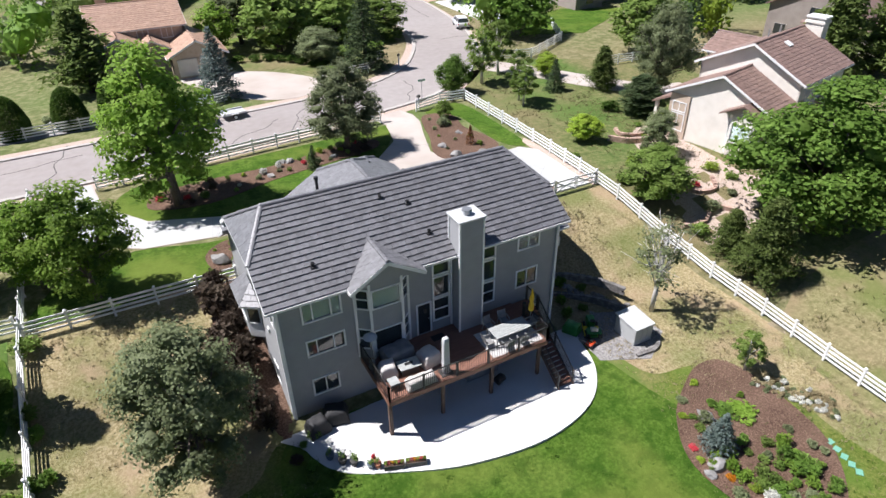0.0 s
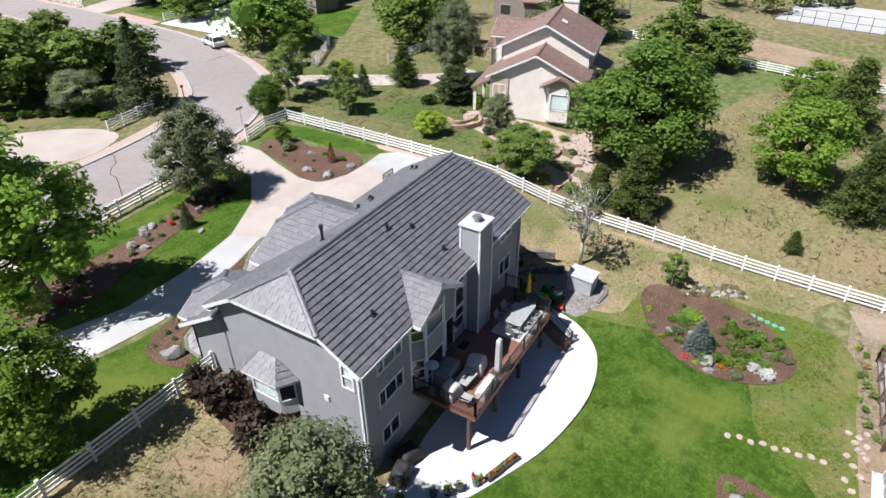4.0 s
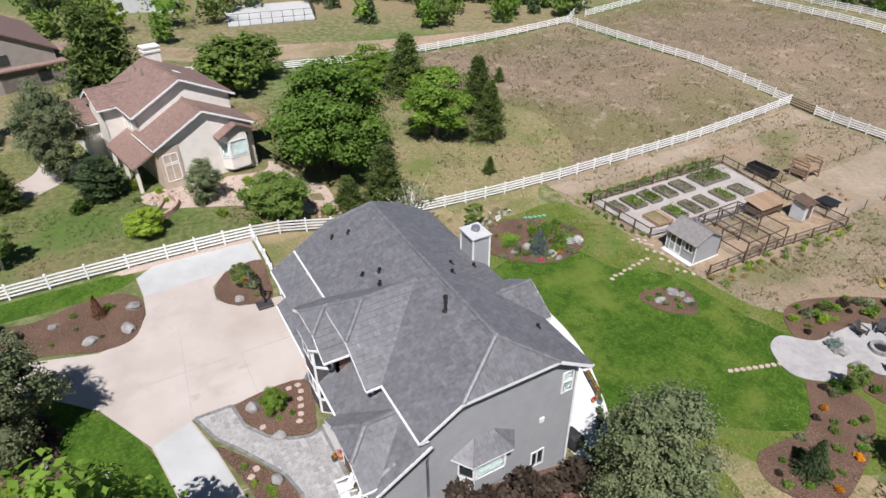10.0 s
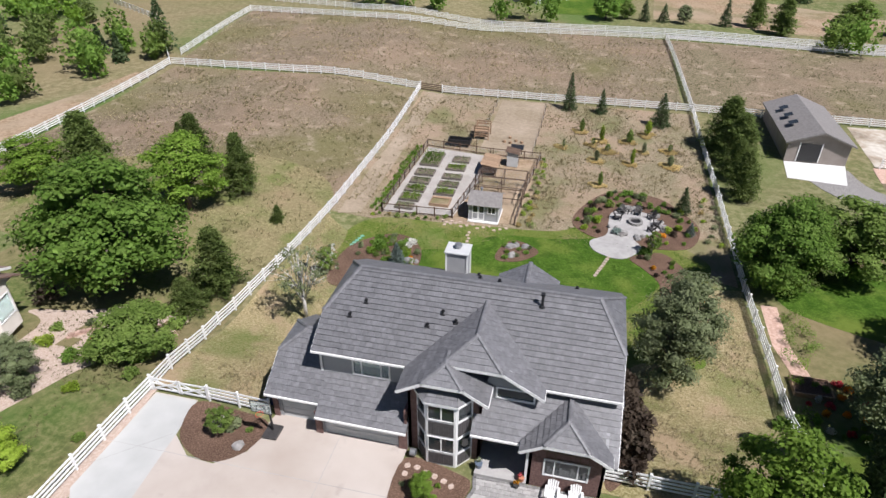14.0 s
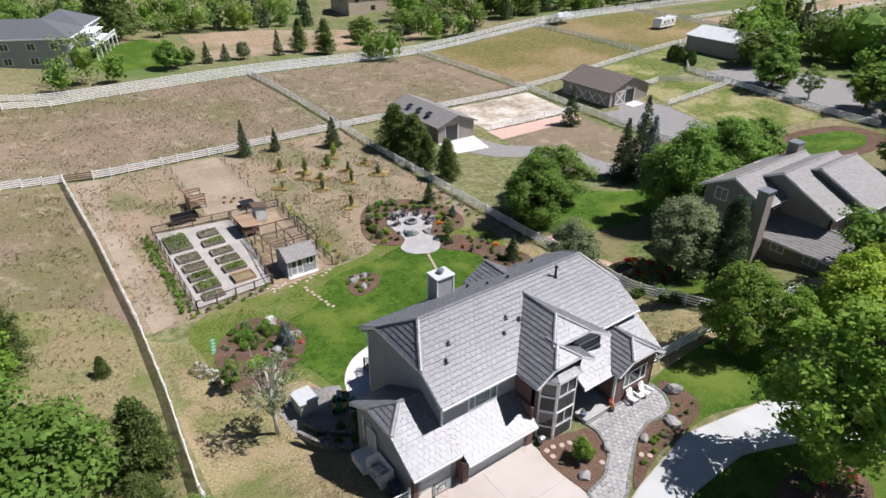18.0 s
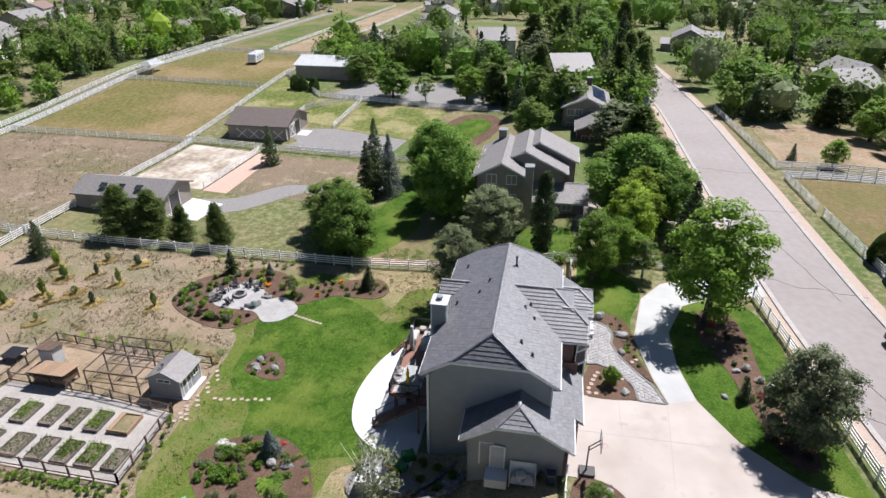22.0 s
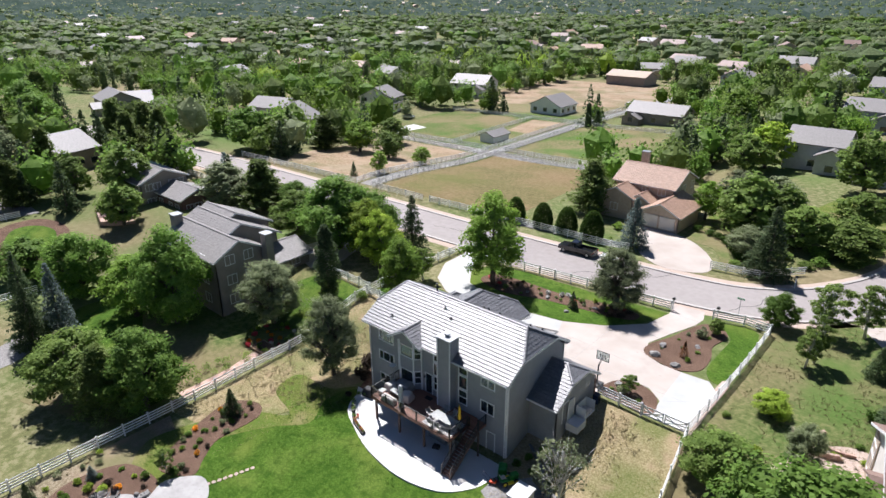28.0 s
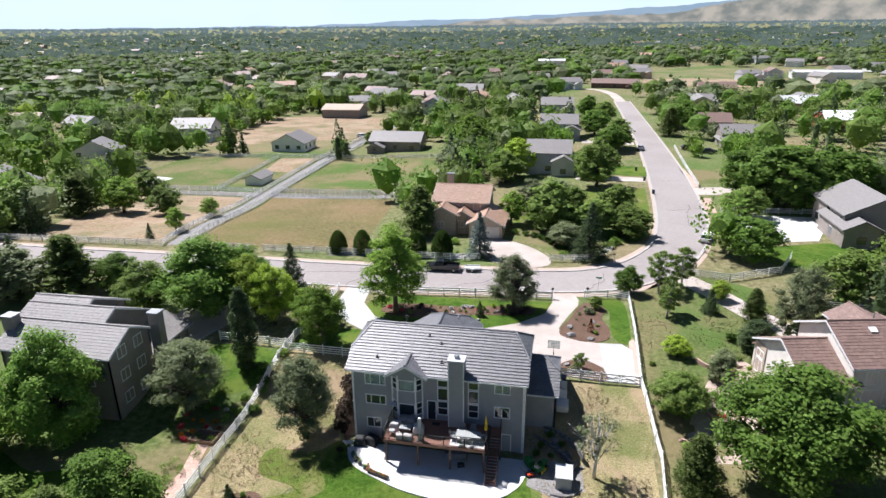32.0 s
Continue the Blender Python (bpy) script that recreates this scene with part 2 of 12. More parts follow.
M["fine_gravel"] = material("pale fine gravel", [(0.27, 0.25, 0.225), (0.36, 0.335, 0.305), (0.45, 0.42, 0.385)], 5, 0.95, 0.02, 14, 8, coarse=(0.4, [(0.29, 0.27, 0.245), (0.4, 0.375, 0.345)]), coords="World")
M["pink_gravel"] = material("pinkish gravel", [(0.3, 0.22, 0.17), (0.42, 0.33, 0.27), (0.55, 0.46, 0.4)], 9, 0.95, 0.02, 14, 6, coords="World")
M["paver"] = material("stamped grey paving", [(0.272, 0.264, 0.256), (0.352, 0.344, 0.328), (0.424, 0.416, 0.400)], 2.4, 0.85, 0.015, 6, 6,
                      coarse=(0.4, [(0.288, 0.280, 0.268), (0.384, 0.372, 0.360)]), coords="World")
M["roof"] = material("grey roof tile", [(0.098, 0.098, 0.103), (0.132, 0.132, 0.138), (0.17, 0.17, 0.178)], 4, 0.47, 0.008, 18, 6,
                     vary=0.2, spec=0.9, coords="World")
M["roof_brown"] = material("brown concrete tile", [(0.16, 0.10, 0.08), (0.205, 0.135, 0.11), (0.25, 0.17, 0.14)], 3, 0.6, 0.01, 14, 6, vary=0.16, coords="World")
M["roof_orange"] = material("orange-tan tile", [(0.27, 0.165, 0.11), (0.34, 0.215, 0.15), (0.40, 0.27, 0.195)], 3, 0.65, 0.01, 14, 6, vary=0.14, coords="World")
M["roof_grey"] = material("weathered grey shingle", [(0.165, 0.153, 0.145), (0.205, 0.192, 0.182), (0.25, 0.235, 0.224)], 3, 0.6, 0.01, 14, 6, vary=0.045, coords="World")
M["siding"] = lapped(material("grey lap siding", [(0.265, 0.27, 0.275), (0.285, 0.29, 0.295), (0.305, 0.31, 0.315)], 1.4, 0.7, coords="World"), 0.18, 0.016)
M["siding_dark"] = material("dark board siding", [(0.055, 0.05, 0.052), (0.07, 0.065, 0.066), (0.09, 0.083, 0.083)], 6, 0.7, coords="World")
M["siding_beige"] = lapped(material("cream lap siding", [(0.60, 0.56, 0.50), (0.66, 0.62, 0.56), (0.70, 0.66, 0.60)], 1.0, 0.75, coords="World"), 0.2, 0.014)
M["siding_taupe"] = lapped(material("taupe siding", [(0.22, 0.19, 0.165), (0.255, 0.22, 0.195), (0.285, 0.25, 0.22)], 1.0, 0.75, coords="World"), 0.2, 0.014)
M["stucco_tan"] = material("tan stucco", [(0.42, 0.33, 0.25), (0.48, 0.385, 0.30), (0.53, 0.43, 0.34)], 2, 0.85, 0.01, 30, coords="World")
M["siding_pale"] = lapped(material("pale grey siding", [(0.42, 0.43, 0.43), (0.48, 0.49, 0.49), (0.53, 0.54, 0.54)], 1.0, 0.75, coords="World"), 0.2, 0.014)
M["siding_blue"] = lapped(material("blue-grey siding", [(0.2, 0.24, 0.29), (0.24, 0.28, 0.33), (0.27, 0.31, 0.36)], 1.0, 0.75, coords="World"), 0.2, 0.014)
M["siding_white"] = lapped(material("off-white siding", [(0.62, 0.62, 0.60), (0.68, 0.68, 0.66), (0.73, 0.73, 0.71)], 1.0, 0.75, coords="World"), 0.2, 0.014)
M["red_barn"] = material("red metal siding", [(0.33, 0.045, 0.04), (0.4, 0.06, 0.05)], 2, 0.6, coords="World")
M["brick"] = material("dark red brick", [(0.10, 0.058, 0.05), (0.15, 0.085, 0.073), (0.21, 0.13, 0.115)], 9, 0.9, 0.01, 20, coords="World")
M["trim"] = material("white painted trim", [(0.68, 0.68, 0.67), (0.74, 0.74, 0.73), (0.78, 0.78, 0.77)], 3, 0.55, coords="World")
M["vinyl"] = material("white vinyl", [(0.70, 0.70, 0.69), (0.76, 0.76, 0.75), (0.8, 0.8, 0.79)], 2, 0.5, coords="World", vary=0.05)
M["glass"] = glass_material("window glass", (0.72, 0.8, 0.78))
M["dark_glass"] = material("dark window glass", [(0.02, 0.025, 0.027), (0.035, 0.042, 0.045)], 0.7, 0.04, coords="World", spec=0.8)
M["blind"] = material("pale window blind", [(0.40, 0.46, 0.44), (0.46, 0.52, 0.5)], 2, 0.8, coords="World")
M["inside"] = material("interior paint", [(0.25, 0.24, 0.22), (0.3, 0.29, 0.27)], 1, 0.9, coords="World")
M["black_metal"] = material("black metal", [(0.012, 0.012, 0.013), (0.025, 0.025, 0.026)], 8, 0.45, coords="World")
M["grey_metal"] = material("galvanised metal", [(0.3, 0.31, 0.32), (0.4, 0.41, 0.42)], 5, 0.4, metallic=0.7, coords="World")
M["deck"] = material("brown composite decking", [(0.17, 0.078, 0.05), (0.22, 0.105, 0.07), (0.26, 0.13, 0.09)], 3, 0.65, 0.004, 20, vary=0.12, coords="World", stretch=(0.4, 6, 1))
M["deck_dark"] = material("dark brown timber", [(0.07, 0.042, 0.032), (0.10, 0.062, 0.048), (0.14, 0.09, 0.07)], 4, 0.75, 0.006, 20, coords="World")
M["wood"] = material("weathered timber", [(0.21, 0.135, 0.08), (0.30, 0.20, 0.125), (0.38, 0.27, 0.18)], 4, 0.8, 0.008, 16, vary=0.15, coords="World", stretch=(3, 3, 0.6))
M["wood_grey"] = material("grey weathered board", [(0.10, 0.085, 0.07), (0.16, 0.14, 0.12), (0.23, 0.205, 0.175)], 5, 0.85, 0.006, 16, vary=0.15, coords="World")
M["soil"] = material("dry garden soil", [(0.10, 0.08, 0.062), (0.17, 0.14, 0.11), (0.27, 0.23, 0.185)], 7, 0.95, 0.03, 14, 8, spec=0.1, coords="World", soft=0.14)
M["wood_dark"] = material("dark stained timber", [(0.07, 0.042, 0.027), (0.11, 0.07, 0.047), (0.16, 0.105, 0.075)], 4, 0.8, 0.008, 16, vary=0.15, coords="World")
M["rock"] = material("grey boulder", [(0.10, 0.10, 0.098), (0.195, 0.19, 0.182), (0.31, 0.30, 0.29)], 3, 0.9, 0.05, 5, 8, coarse=(1.2, [(0.17, 0.165, 0.155), (0.3, 0.29, 0.275)]), vary=0.2, coords="World")
M["sandstone"] = material("pink sandstone", [(0.32, 0.2, 0.155), (0.43, 0.29, 0.23), (0.53, 0.39, 0.33)], 4, 0.9, 0.03, 8, vary=0.2, coords="World")
M["bark"] = material("grey-brown bark", [(0.075, 0.058, 0.045), (0.13, 0.105, 0.085), (0.2, 0.165, 0.14)], 6, 0.95, 0.03, 12, coords="World", stretch=(3, 3, 0.5))
M["white_bark"] = material("white birch bark", [(0.25, 0.24, 0.22), (0.58, 0.56, 0.52), (0.66, 0.64, 0.6)], 5, 0.8, 0.01, 12, coords="World", stretch=(1, 1, 3))


def leaves(name, dark, mid, light, vary=0.35):
    return material(name, [dark, mid, light], 0.7, 0.6, coords="World", vary=vary, translucent=0.48, spec=0.12)


M["leaf_green"] = leaves("broadleaf green", (0.088, 0.168, 0.026), (0.155, 0.262, 0.048), (0.245, 0.365, 0.084))
M["leaf_bright"] = leaves("bright green leaf", (0.120, 0.212, 0.028), (0.190, 0.305, 0.045), (0.280, 0.400, 0.078))
M["leaf_lime"] = leaves("yellow-green leaf", (0.190, 0.275, 0.030), (0.285, 0.390, 0.050), (0.390, 0.500, 0.085))
M["leaf_olive"] = leaves("grey-green leaf", (0.140, 0.172, 0.080), (0.215, 0.252, 0.128), (0.305, 0.345, 0.195))
M["leaf_mid"] = leaves("mid green leaf", (0.108, 0.172, 0.036), (0.180, 0.262, 0.060), (0.275, 0.360, 0.100))
# Greyer copy of the leaf greens: distance haze put into the colour.
M["leaf_far"] = leaves("foliage greyed for distance haze", (0.085, 0.128, 0.050), (0.145, 0.196, 0.082), (0.220, 0.275, 0.128))
M["leaf_purple"] = leaves("purple-brown leaf", (0.050, 0.036, 0.028), (0.092, 0.070, 0.052), (0.150, 0.120, 0.088))
M["needle_dark"] = leaves("dark spruce needle", (0.055, 0.085, 0.038), (0.090, 0.130, 0.058), (0.138, 0.182, 0.082))
M["needle_blue"] = leaves("blue spruce needle", (0.130, 0.180, 0.160), (0.205, 0.262, 0.238), (0.300, 0.350, 0.325))
M["needle_pine"] = leaves("pine needle", (0.088, 0.131, 0.034), (0.144, 0.196, 0.055), (0.208, 0.261, 0.084))
M["hedge"] = leaves("arborvitae green", (0.041, 0.081, 0.014), (0.068, 0.125, 0.021), (0.110, 0.175, 0.035))
M["straw"] = leaves("dry straw tuft", (0.36, 0.27, 0.11), (0.52, 0.41, 0.18), (0.64, 0.53, 0.27))
M["straw_pale"] = leaves("bleached grass blade", (0.24, 0.20, 0.115), (0.36, 0.305, 0.18), (0.48, 0.415, 0.26))
M["weed"] = leaves("dull green weed", (0.085, 0.082, 0.036), (0.130, 0.124, 0.056), (0.18, 0.17, 0.085))
M["lawn_blade"] = leaves("lawn grass blade", (0.045, 0.095, 0.012), (0.075, 0.145, 0.018), (0.12, 0.20, 0.035))
M["flower_white"] = leaves("white blossom", (0.5, 0.5, 0.46), (0.65, 0.65, 0.6), (0.75, 0.75, 0.7))
M["flower_orange"] = leaves("orange blossom", (0.6, 0.2, 0.02), (0.7, 0.32, 0.03), (0.75, 0.45, 0.05))
M["flower_red"] = leaves("red blossom", (0.45, 0.03, 0.04), (0.6, 0.08, 0.1), (0.65, 0.2, 0.22))


# ---- small helpers ----
def link(ob, parent):
    ob.parent = parent
    return ob


def mesh_of(name, verts, faces, mat=None, smooth=False):
    me = bpy.data.meshes.new(name)
    me.from_pydata([tuple(v) for v in verts], [], [tuple(f) for f in faces])
    me.update()
    if mat:
        me.materials.append(mat)
    if smooth:
        me.shade_smooth()
    return me


def part(name, bm, mat, parent=None, label="", smooth=False):
    me = bpy.data.meshes.new(name)
    bm.normal_update()
    bm.to_mesh(me)
    bm.free()
    me.materials.append(mat)
    if smooth:
        me.shade_smooth()
    ob = new(name, me)
    ob.parent = parent
    if label:
        ob["label"] = label
    return ob


def shared(name, me, m, parent, label=""):
    ob = new(name, me)
    ob.parent = parent
    ob.matrix_basis = m
    if label:
        ob["label"] = label
    return ob


def thing(name, label, category, group="", kind="", at=(0, 0, 0), rz=0.0):
    ob = new(name)
    ob.empty_display_size = 0.2
    ob.matrix_basis = pose(*at, 0, 0, rz)
    return tagged(ob, label, category, group, kind)


def box(bm, x0, x1, y0, y1, z0, z1, bevel=0.0):
    vs = [bm.verts.new(c) for c in ((x0, y0, z0), (x1, y0, z0), (x1, y1, z0), (x0, y1, z0), (x0, y0, z1), (x1, y0, z1), (x1, y1, z1), (x0, y1, z1))]
    fs = [bm.faces.new([vs[i] for i in f]) for f in ((3, 2, 1, 0), (4, 5, 6, 7), (0, 1, 5, 4), (1, 2, 6, 5), (2, 3, 7, 6), (3, 0, 4, 7))]
    if bevel:
        bmesh.ops.bevel(bm, geom=list({e for f in fs for e in f.edges}), offset=bevel, segments=1, affect="EDGES")
    return bm


def boxed(x0, x1, y0, y1, z0, z1, bevel=0.0):
    return box(bmesh.new(), x0, x1, y0, y1, z0, z1, bevel)


def prism(outline, z0, z1):
    """An upright solid over a plan outline."""
    bm = bmesh.new()
    lo = [bm.verts.new((x, y, z0)) for x, y in outline]
    hi = [bm.verts.new((x, y, z1)) for x, y in outline]
    k = len(outline)
    bm.faces.new(hi)
    bm.faces.new(lo[::-1])
    for i in range(k):
        bm.faces.new((lo[i], lo[(i + 1) % k], hi[(i + 1) % k], hi[i]))
    bmesh.ops.recalc_face_normals(bm, faces=bm.faces)
    return bm


def slab(pts, thick):
    """A plate under a flat polygon, thick metres deep, straight down."""
    bm = bmesh.new()
    hi = [bm.verts.new(p) for p in pts]
    lo = [bm.verts.new((p[0], p[1], p[2] - thick)) for p in pts]
    k = len(pts)
    bm.faces.new(hi)
    bm.faces.new(lo[::-1])
    for i in range(k):
        bm.faces.new((hi[i], lo[i], lo[(i + 1) % k], hi[(i + 1) % k]))
    bmesh.ops.recalc_face_normals(bm, faces=bm.faces)
    return bm


def beam(bm, a, b, w, h):
    """A rectangular bar from a to b."""
    a, b = Vector(a), Vector(b)
    d = (b - a).normalized()
    s = d.cross(Vector((0, 0, 1)))
    s = s.normalized() if s.length > 1e-4 else Vector((1, 0, 0))
    u = s.cross(d)
    ring = [s * w / 2 + u * h / 2, -s * w / 2 + u * h / 2, -s * w / 2 - u * h / 2, s * w / 2 - u * h / 2]
    va, vb = [bm.verts.new(a + r) for r in ring], [bm.verts.new(b + r) for r in ring]
    bm.faces.new(va)
    bm.faces.new(vb[::-1])
    for i in range(4):
        bm.faces.new((va[i], vb[i], vb[(i + 1) % 4], va[(i + 1) % 4]))
    return bm


def bar(a, b, w, h):
    bm = beam(bmesh.new(), a, b, w, h)
    bmesh.ops.recalc_face_normals(bm, faces=bm.faces)
    return bm


def tube(bm, pts, radii, sides=7):
    rings = []
    for i, p in enumerate(pts):
        p = Vector(p)
        d = (Vector(pts[min(i + 1, len(pts) - 1)]) - Vector(pts[max(i - 1, 0)])).normalized()
        s = d.orthogonal().normalized()
        u = d.cross(s)
        rings.append([bm.verts.new(p + (s * math.cos(a) + u * math.sin(a)) * radii[i]) for a in (2 * math.pi * k / sides for k in range(sides))])
    for r0, r1 in zip(rings, rings[1:]):
        for k in range(sides):
            bm.faces.new((r0[k], r0[(k + 1) % sides], r1[(k + 1) % sides], r1[k]))
    bm.faces.new(rings[0][::-1])
    bm.faces.new(rings[-1])
    return bm


def smoothstep(a, b, v):
    v = min(1.0, max(0.0, (v - a) / (b - a)))
    return v * v * (3 - 2 * v)


def curve_loop(pts, per=5):
    """A closed smooth outline through plan points."""
    out, k = [], len(pts)
    for i in range(k):
        p0, p1, p2, p3 = (Vector(pts[(i + j - 1) % k]) for j in range(4))
        for s in range(per):
            t = s / per
            out.append(tuple(0.5 * ((2 * p1) + (p2 - p0) * t + (2 * p0 - 5 * p1 + 4 * p2 - p3) * t * t + (3 * p1 - p0 - 3 * p2 + p3) * t ** 3)))
    return out


def curve_line(pts, per=5):
    out, k = [], len(pts)
    for i in range(k - 1):
        p0, p1, p2, p3 = (Vector(pts[min(max(i + j - 1, 0), k - 1)]) for j in range(4))
        for s in range(per):
            t = s / per
            out.append(tuple(0.5 * ((2 * p1) + (p2 - p0) * t + (2 * p0 - 5 * p1 + 4 * p2 - p3) * t * t + (3 * p1 - p0 - 3 * p2 + p3) * t ** 3)))
    return out + [tuple(pts[-1])]


# ---- the ground ----
STREET = 3.1


def height(x, y):
    south = -0.35 + 0.5 * smoothstep(8, 24, y) * (1 - smoothstep(30, 40, x)) + 2.4 * smoothstep(28, 52, x)
    south += smoothstep(15, 75, -y) * (0.6 + 1.6 * smoothstep(-60, 0, x)) + 3.6 * (1 - smoothstep(-120, -45, x))
    f = smoothstep(25, 38, y)
    north = STREET - 5.0 * smoothstep(70, 130, y) * (1 - smoothstep(-60, 45, x))
    return south * (1 - f) + north * f + 47 * smoothstep(900, 3500, math.hypot(x, y))


def spread(lo, hi, step, far, grow):
    mid = list(np.arange(lo, hi + 0.01, step))
    a, s = [hi], step
    while a[-1] < far:
        s *= grow
        a.append(a[-1] + s)
    b, s = [lo], step
    while b[-1] > -far:
        s *= grow
        b.append(b[-1] - s)
    return b[:0:-1] + mid + a[1:]


STEP = 2.5
gx, gy = spread(-140, 100, STEP, 4700, 1.16), spread(-110, 130, STEP, 4700, 1.16)
gv = [(x, y, height(x, y)) for y in gy for x in gx]
gf = [(j * len(gx) + i, j * len(gx) + i + 1, (j + 1) * len(gx) + i + 1, (j + 1) * len(gx) + i) for j in range(len(gy) - 1) for i in range(len(gx) - 1)]
ground = new("ground", mesh_of("ground", gv, gf, M["ground"], True))
tagged(ground, "dry brown-green pasture land reaching the horizon", "ground", kind="structure")


def clip_axis(poly, axis, v, keep_less):
    out = []
    for i, a in enumerate(poly):
        b = poly[(i + 1) % len(poly)]
        ia, ib = (a[axis] <= v) == keep_less or a[axis] == v, (b[axis] <= v) == keep_less or b[axis] == v
        if ia:
            out.append(a)
        if ia != ib and a[axis] != b[axis]:
            t = (v - a[axis]) / (b[axis] - a[axis])
            out.append((a[0] + t * (b[0] - a[0]), a[1] + t * (b[1] - a[1])))
    return out


def drape(name, outline, rise, mat, label, category, kind="structure", edge=0.0, group=""):
    """A sheet laid on the ground over a plan outline, with a turned-down edge."""
    bm = bmesh.new()
    face = bm.faces.new([bm.verts.new((x, y, 0)) for x, y in outline])
    xs, ys = [p[0] for p in outline], [p[1] for p in outline]
    for axis, lo, hi, origin in ((0, min(xs), max(xs), -140), (1, min(ys), max(ys), -110)):
        k = math.ceil((lo - origin) / STEP)
        while origin + k * STEP < hi:
            no = (1, 0, 0) if axis == 0 else (0, 1, 0)
            co = (origin + k * STEP, 0, 0) if axis == 0 else (0, origin + k * STEP, 0)
            bmesh.ops.bisect_plane(bm, geom=bm.faces[:] + bm.edges[:] + bm.verts[:], plane_co=co, plane_no=no, dist=1e-5)
            k += 1
    bmesh.ops.triangulate(bm, faces=bm.faces[:])
    rim = [e for e in bm.edges if e.is_boundary]
    for v in bm.verts:
        v.co.z = height(v.co.x, v.co.y) + rise
    ex = bmesh.ops.extrude_edge_only(bm, edges=rim)
    for v in ex["geom"]:
        if isinstance(v, bmesh.types.BMVert):
            v.co.z -= rise + 0.12
    bmesh.ops.recalc_face_normals(bm, faces=bm.faces[:])
    up = sum(f.normal.z * f.calc_area() for f in bm.faces)
    if up < 0:
        bmesh.ops.reverse_faces(bm, faces=bm.faces[:])
    return tagged(part(name, bm, mat), label, category, group, kind)


def strip(line, width):
    """A plan outline of a band along a line."""
    left, right = [], []
    for i, p in enumerate(line):
        a, b = Vector(line[max(i - 1, 0)]), Vector(line[min(i + 1, len(line) - 1)])
        d = (b - a).normalized()
        n = Vector((-d.y, d.x)) * width / 2
        left.append(tuple(Vector(p) + n))
        right.append(tuple(Vector(p) - n))
    return left + right[::-1]


# fields and lawns
drape("faded_lawn", curve_loop([(3.0, 25.5), (0.2, 23), (-4.5, 22.5), (-4, 19), (0.5, 17.5), (-3.2, 15), (-6.6, 9), (-6.0, 4.5), (3, -0.8), (8.5, 2.8), (16, 3.6), (22, 4.0), (28.6, 4.6), (31.0, 9), (30.2, 14), (27.6, 18.4),
                               (24.3, 19.4), (23.0, 22.5), (20, 25), (10, 25.5)], 6), 0.026, M["faded_lawn"], "fading yellow-green grass round the back lawn", "grass")
drape("lawn", curve_loop([(3.4, 25.5), (1.6, 21.5), (3.2, 18), (0.5, 15), (-2.2, 10), (-1.5, 6), (3, 3.4), (8.5, 4.6), (13.5, 5.0), (16.2, 6.4), (18.2, 9.0), (21.8, 10), (24.5, 12), (24, 16),
                          (23.2, 18.5), (22.2, 22.5), (20, 25), (10, 25.5)], 6), 0.036, M["lawn"], "thick green mown back lawn", "lawn")
drape("dry_strip", [(21.6, 25.2), (23, 19.6), (27, 15.8), (30, 9), (34.4, 5.5), (34.6, 36.6), (21.6, 36.6)], 0.02, M["dry_grass"], "dry straw-coloured grass strip", "grass")
drape("dry_strip", [(3.5, 38.3), (-9.3, 38.3), (-9.4, 10), (-4, 11), (-1.5, 15), (1.6, 20.5), (3.5, 26)], 0.02, M["dry_grass"], "dry straw-coloured grass strip", "grass")
drape("dry_yard", [(-9.2, 9.5), (-9.2, -37), (34.2, -37), (34.2, 4.8), (28, 4.8), (8.5, 3.2), (3, -1), (-3.4, 3.2), (-4, 8)], 0.015, M["dry_yard"], "dry weedy back yard", "grass")
drape("front_lawn", curve_loop([(24, 58.3), (14, 57.6), (2, 57), (-2.5, 55), (-3, 50.5), (4.3, 47.2), (11.2, 47.2), (17.5, 49.6), (21.4, 53), (23.6, 57)], 6), 0.03, M["lawn"], "green front lawn inside the curved drive", "lawn")
drape("side_lawn", curve_loop([(29.6, 60), (33.7, 60), (33.9, 48.3), (32.8, 46.9), (31.6, 48.8), (31.5, 53), (31.4, 57), (29, 59)], 5), 0.03, M["lawn"], "green lawn strip along the fence", "lawn")
drape("corner_lawn", curve_loop([(5.8, 43.2), (2.5, 43.6), (-2.3, 45.0), (-6.5, 44), (-8.6, 41), (-8.4, 38.5), (2.3, 38.5), (4.0, 40.0)], 5), 0.035, M["lawn"], "green lawn beside the front walk", "lawn")
drape("neighbour_lawn", [(35, 20), (60, 22), (66, 60), (58, 66), (44, 75), (34.6, 61)], 0.02, M["green_field"], "patchy green and yellow lawn", "lawn")
drape("east_pasture", [(34.25, -36.5), (79, -34), (79, 15), (60, 21), (34.25, 19)], 0.02, M["pasture"], "brown grazed pasture with green patches", "pasture")
drape("meadow", curve_loop([(35.3, 1), (44, -4), (56, -1), (70, 4), (78, 14), (60, 20.8), (35.2, 18.8)], 5), 0.032, M["meadow"], "thin yellow-green meadow under the trees", "grass")
drape("back_pasture", [(-8, -78), (-8, -39), (80, -36), (84, -75), (40, -76)], 0.02, M["pasture"], "dry brown back pasture", "pasture")
drape("left_lawn", [(-10.2, 38), (-10.2, 5), (-24, 0), (-34, 20), (-36, 38)], 0.02, M["green_field"], "shaded green lawn", "lawn")

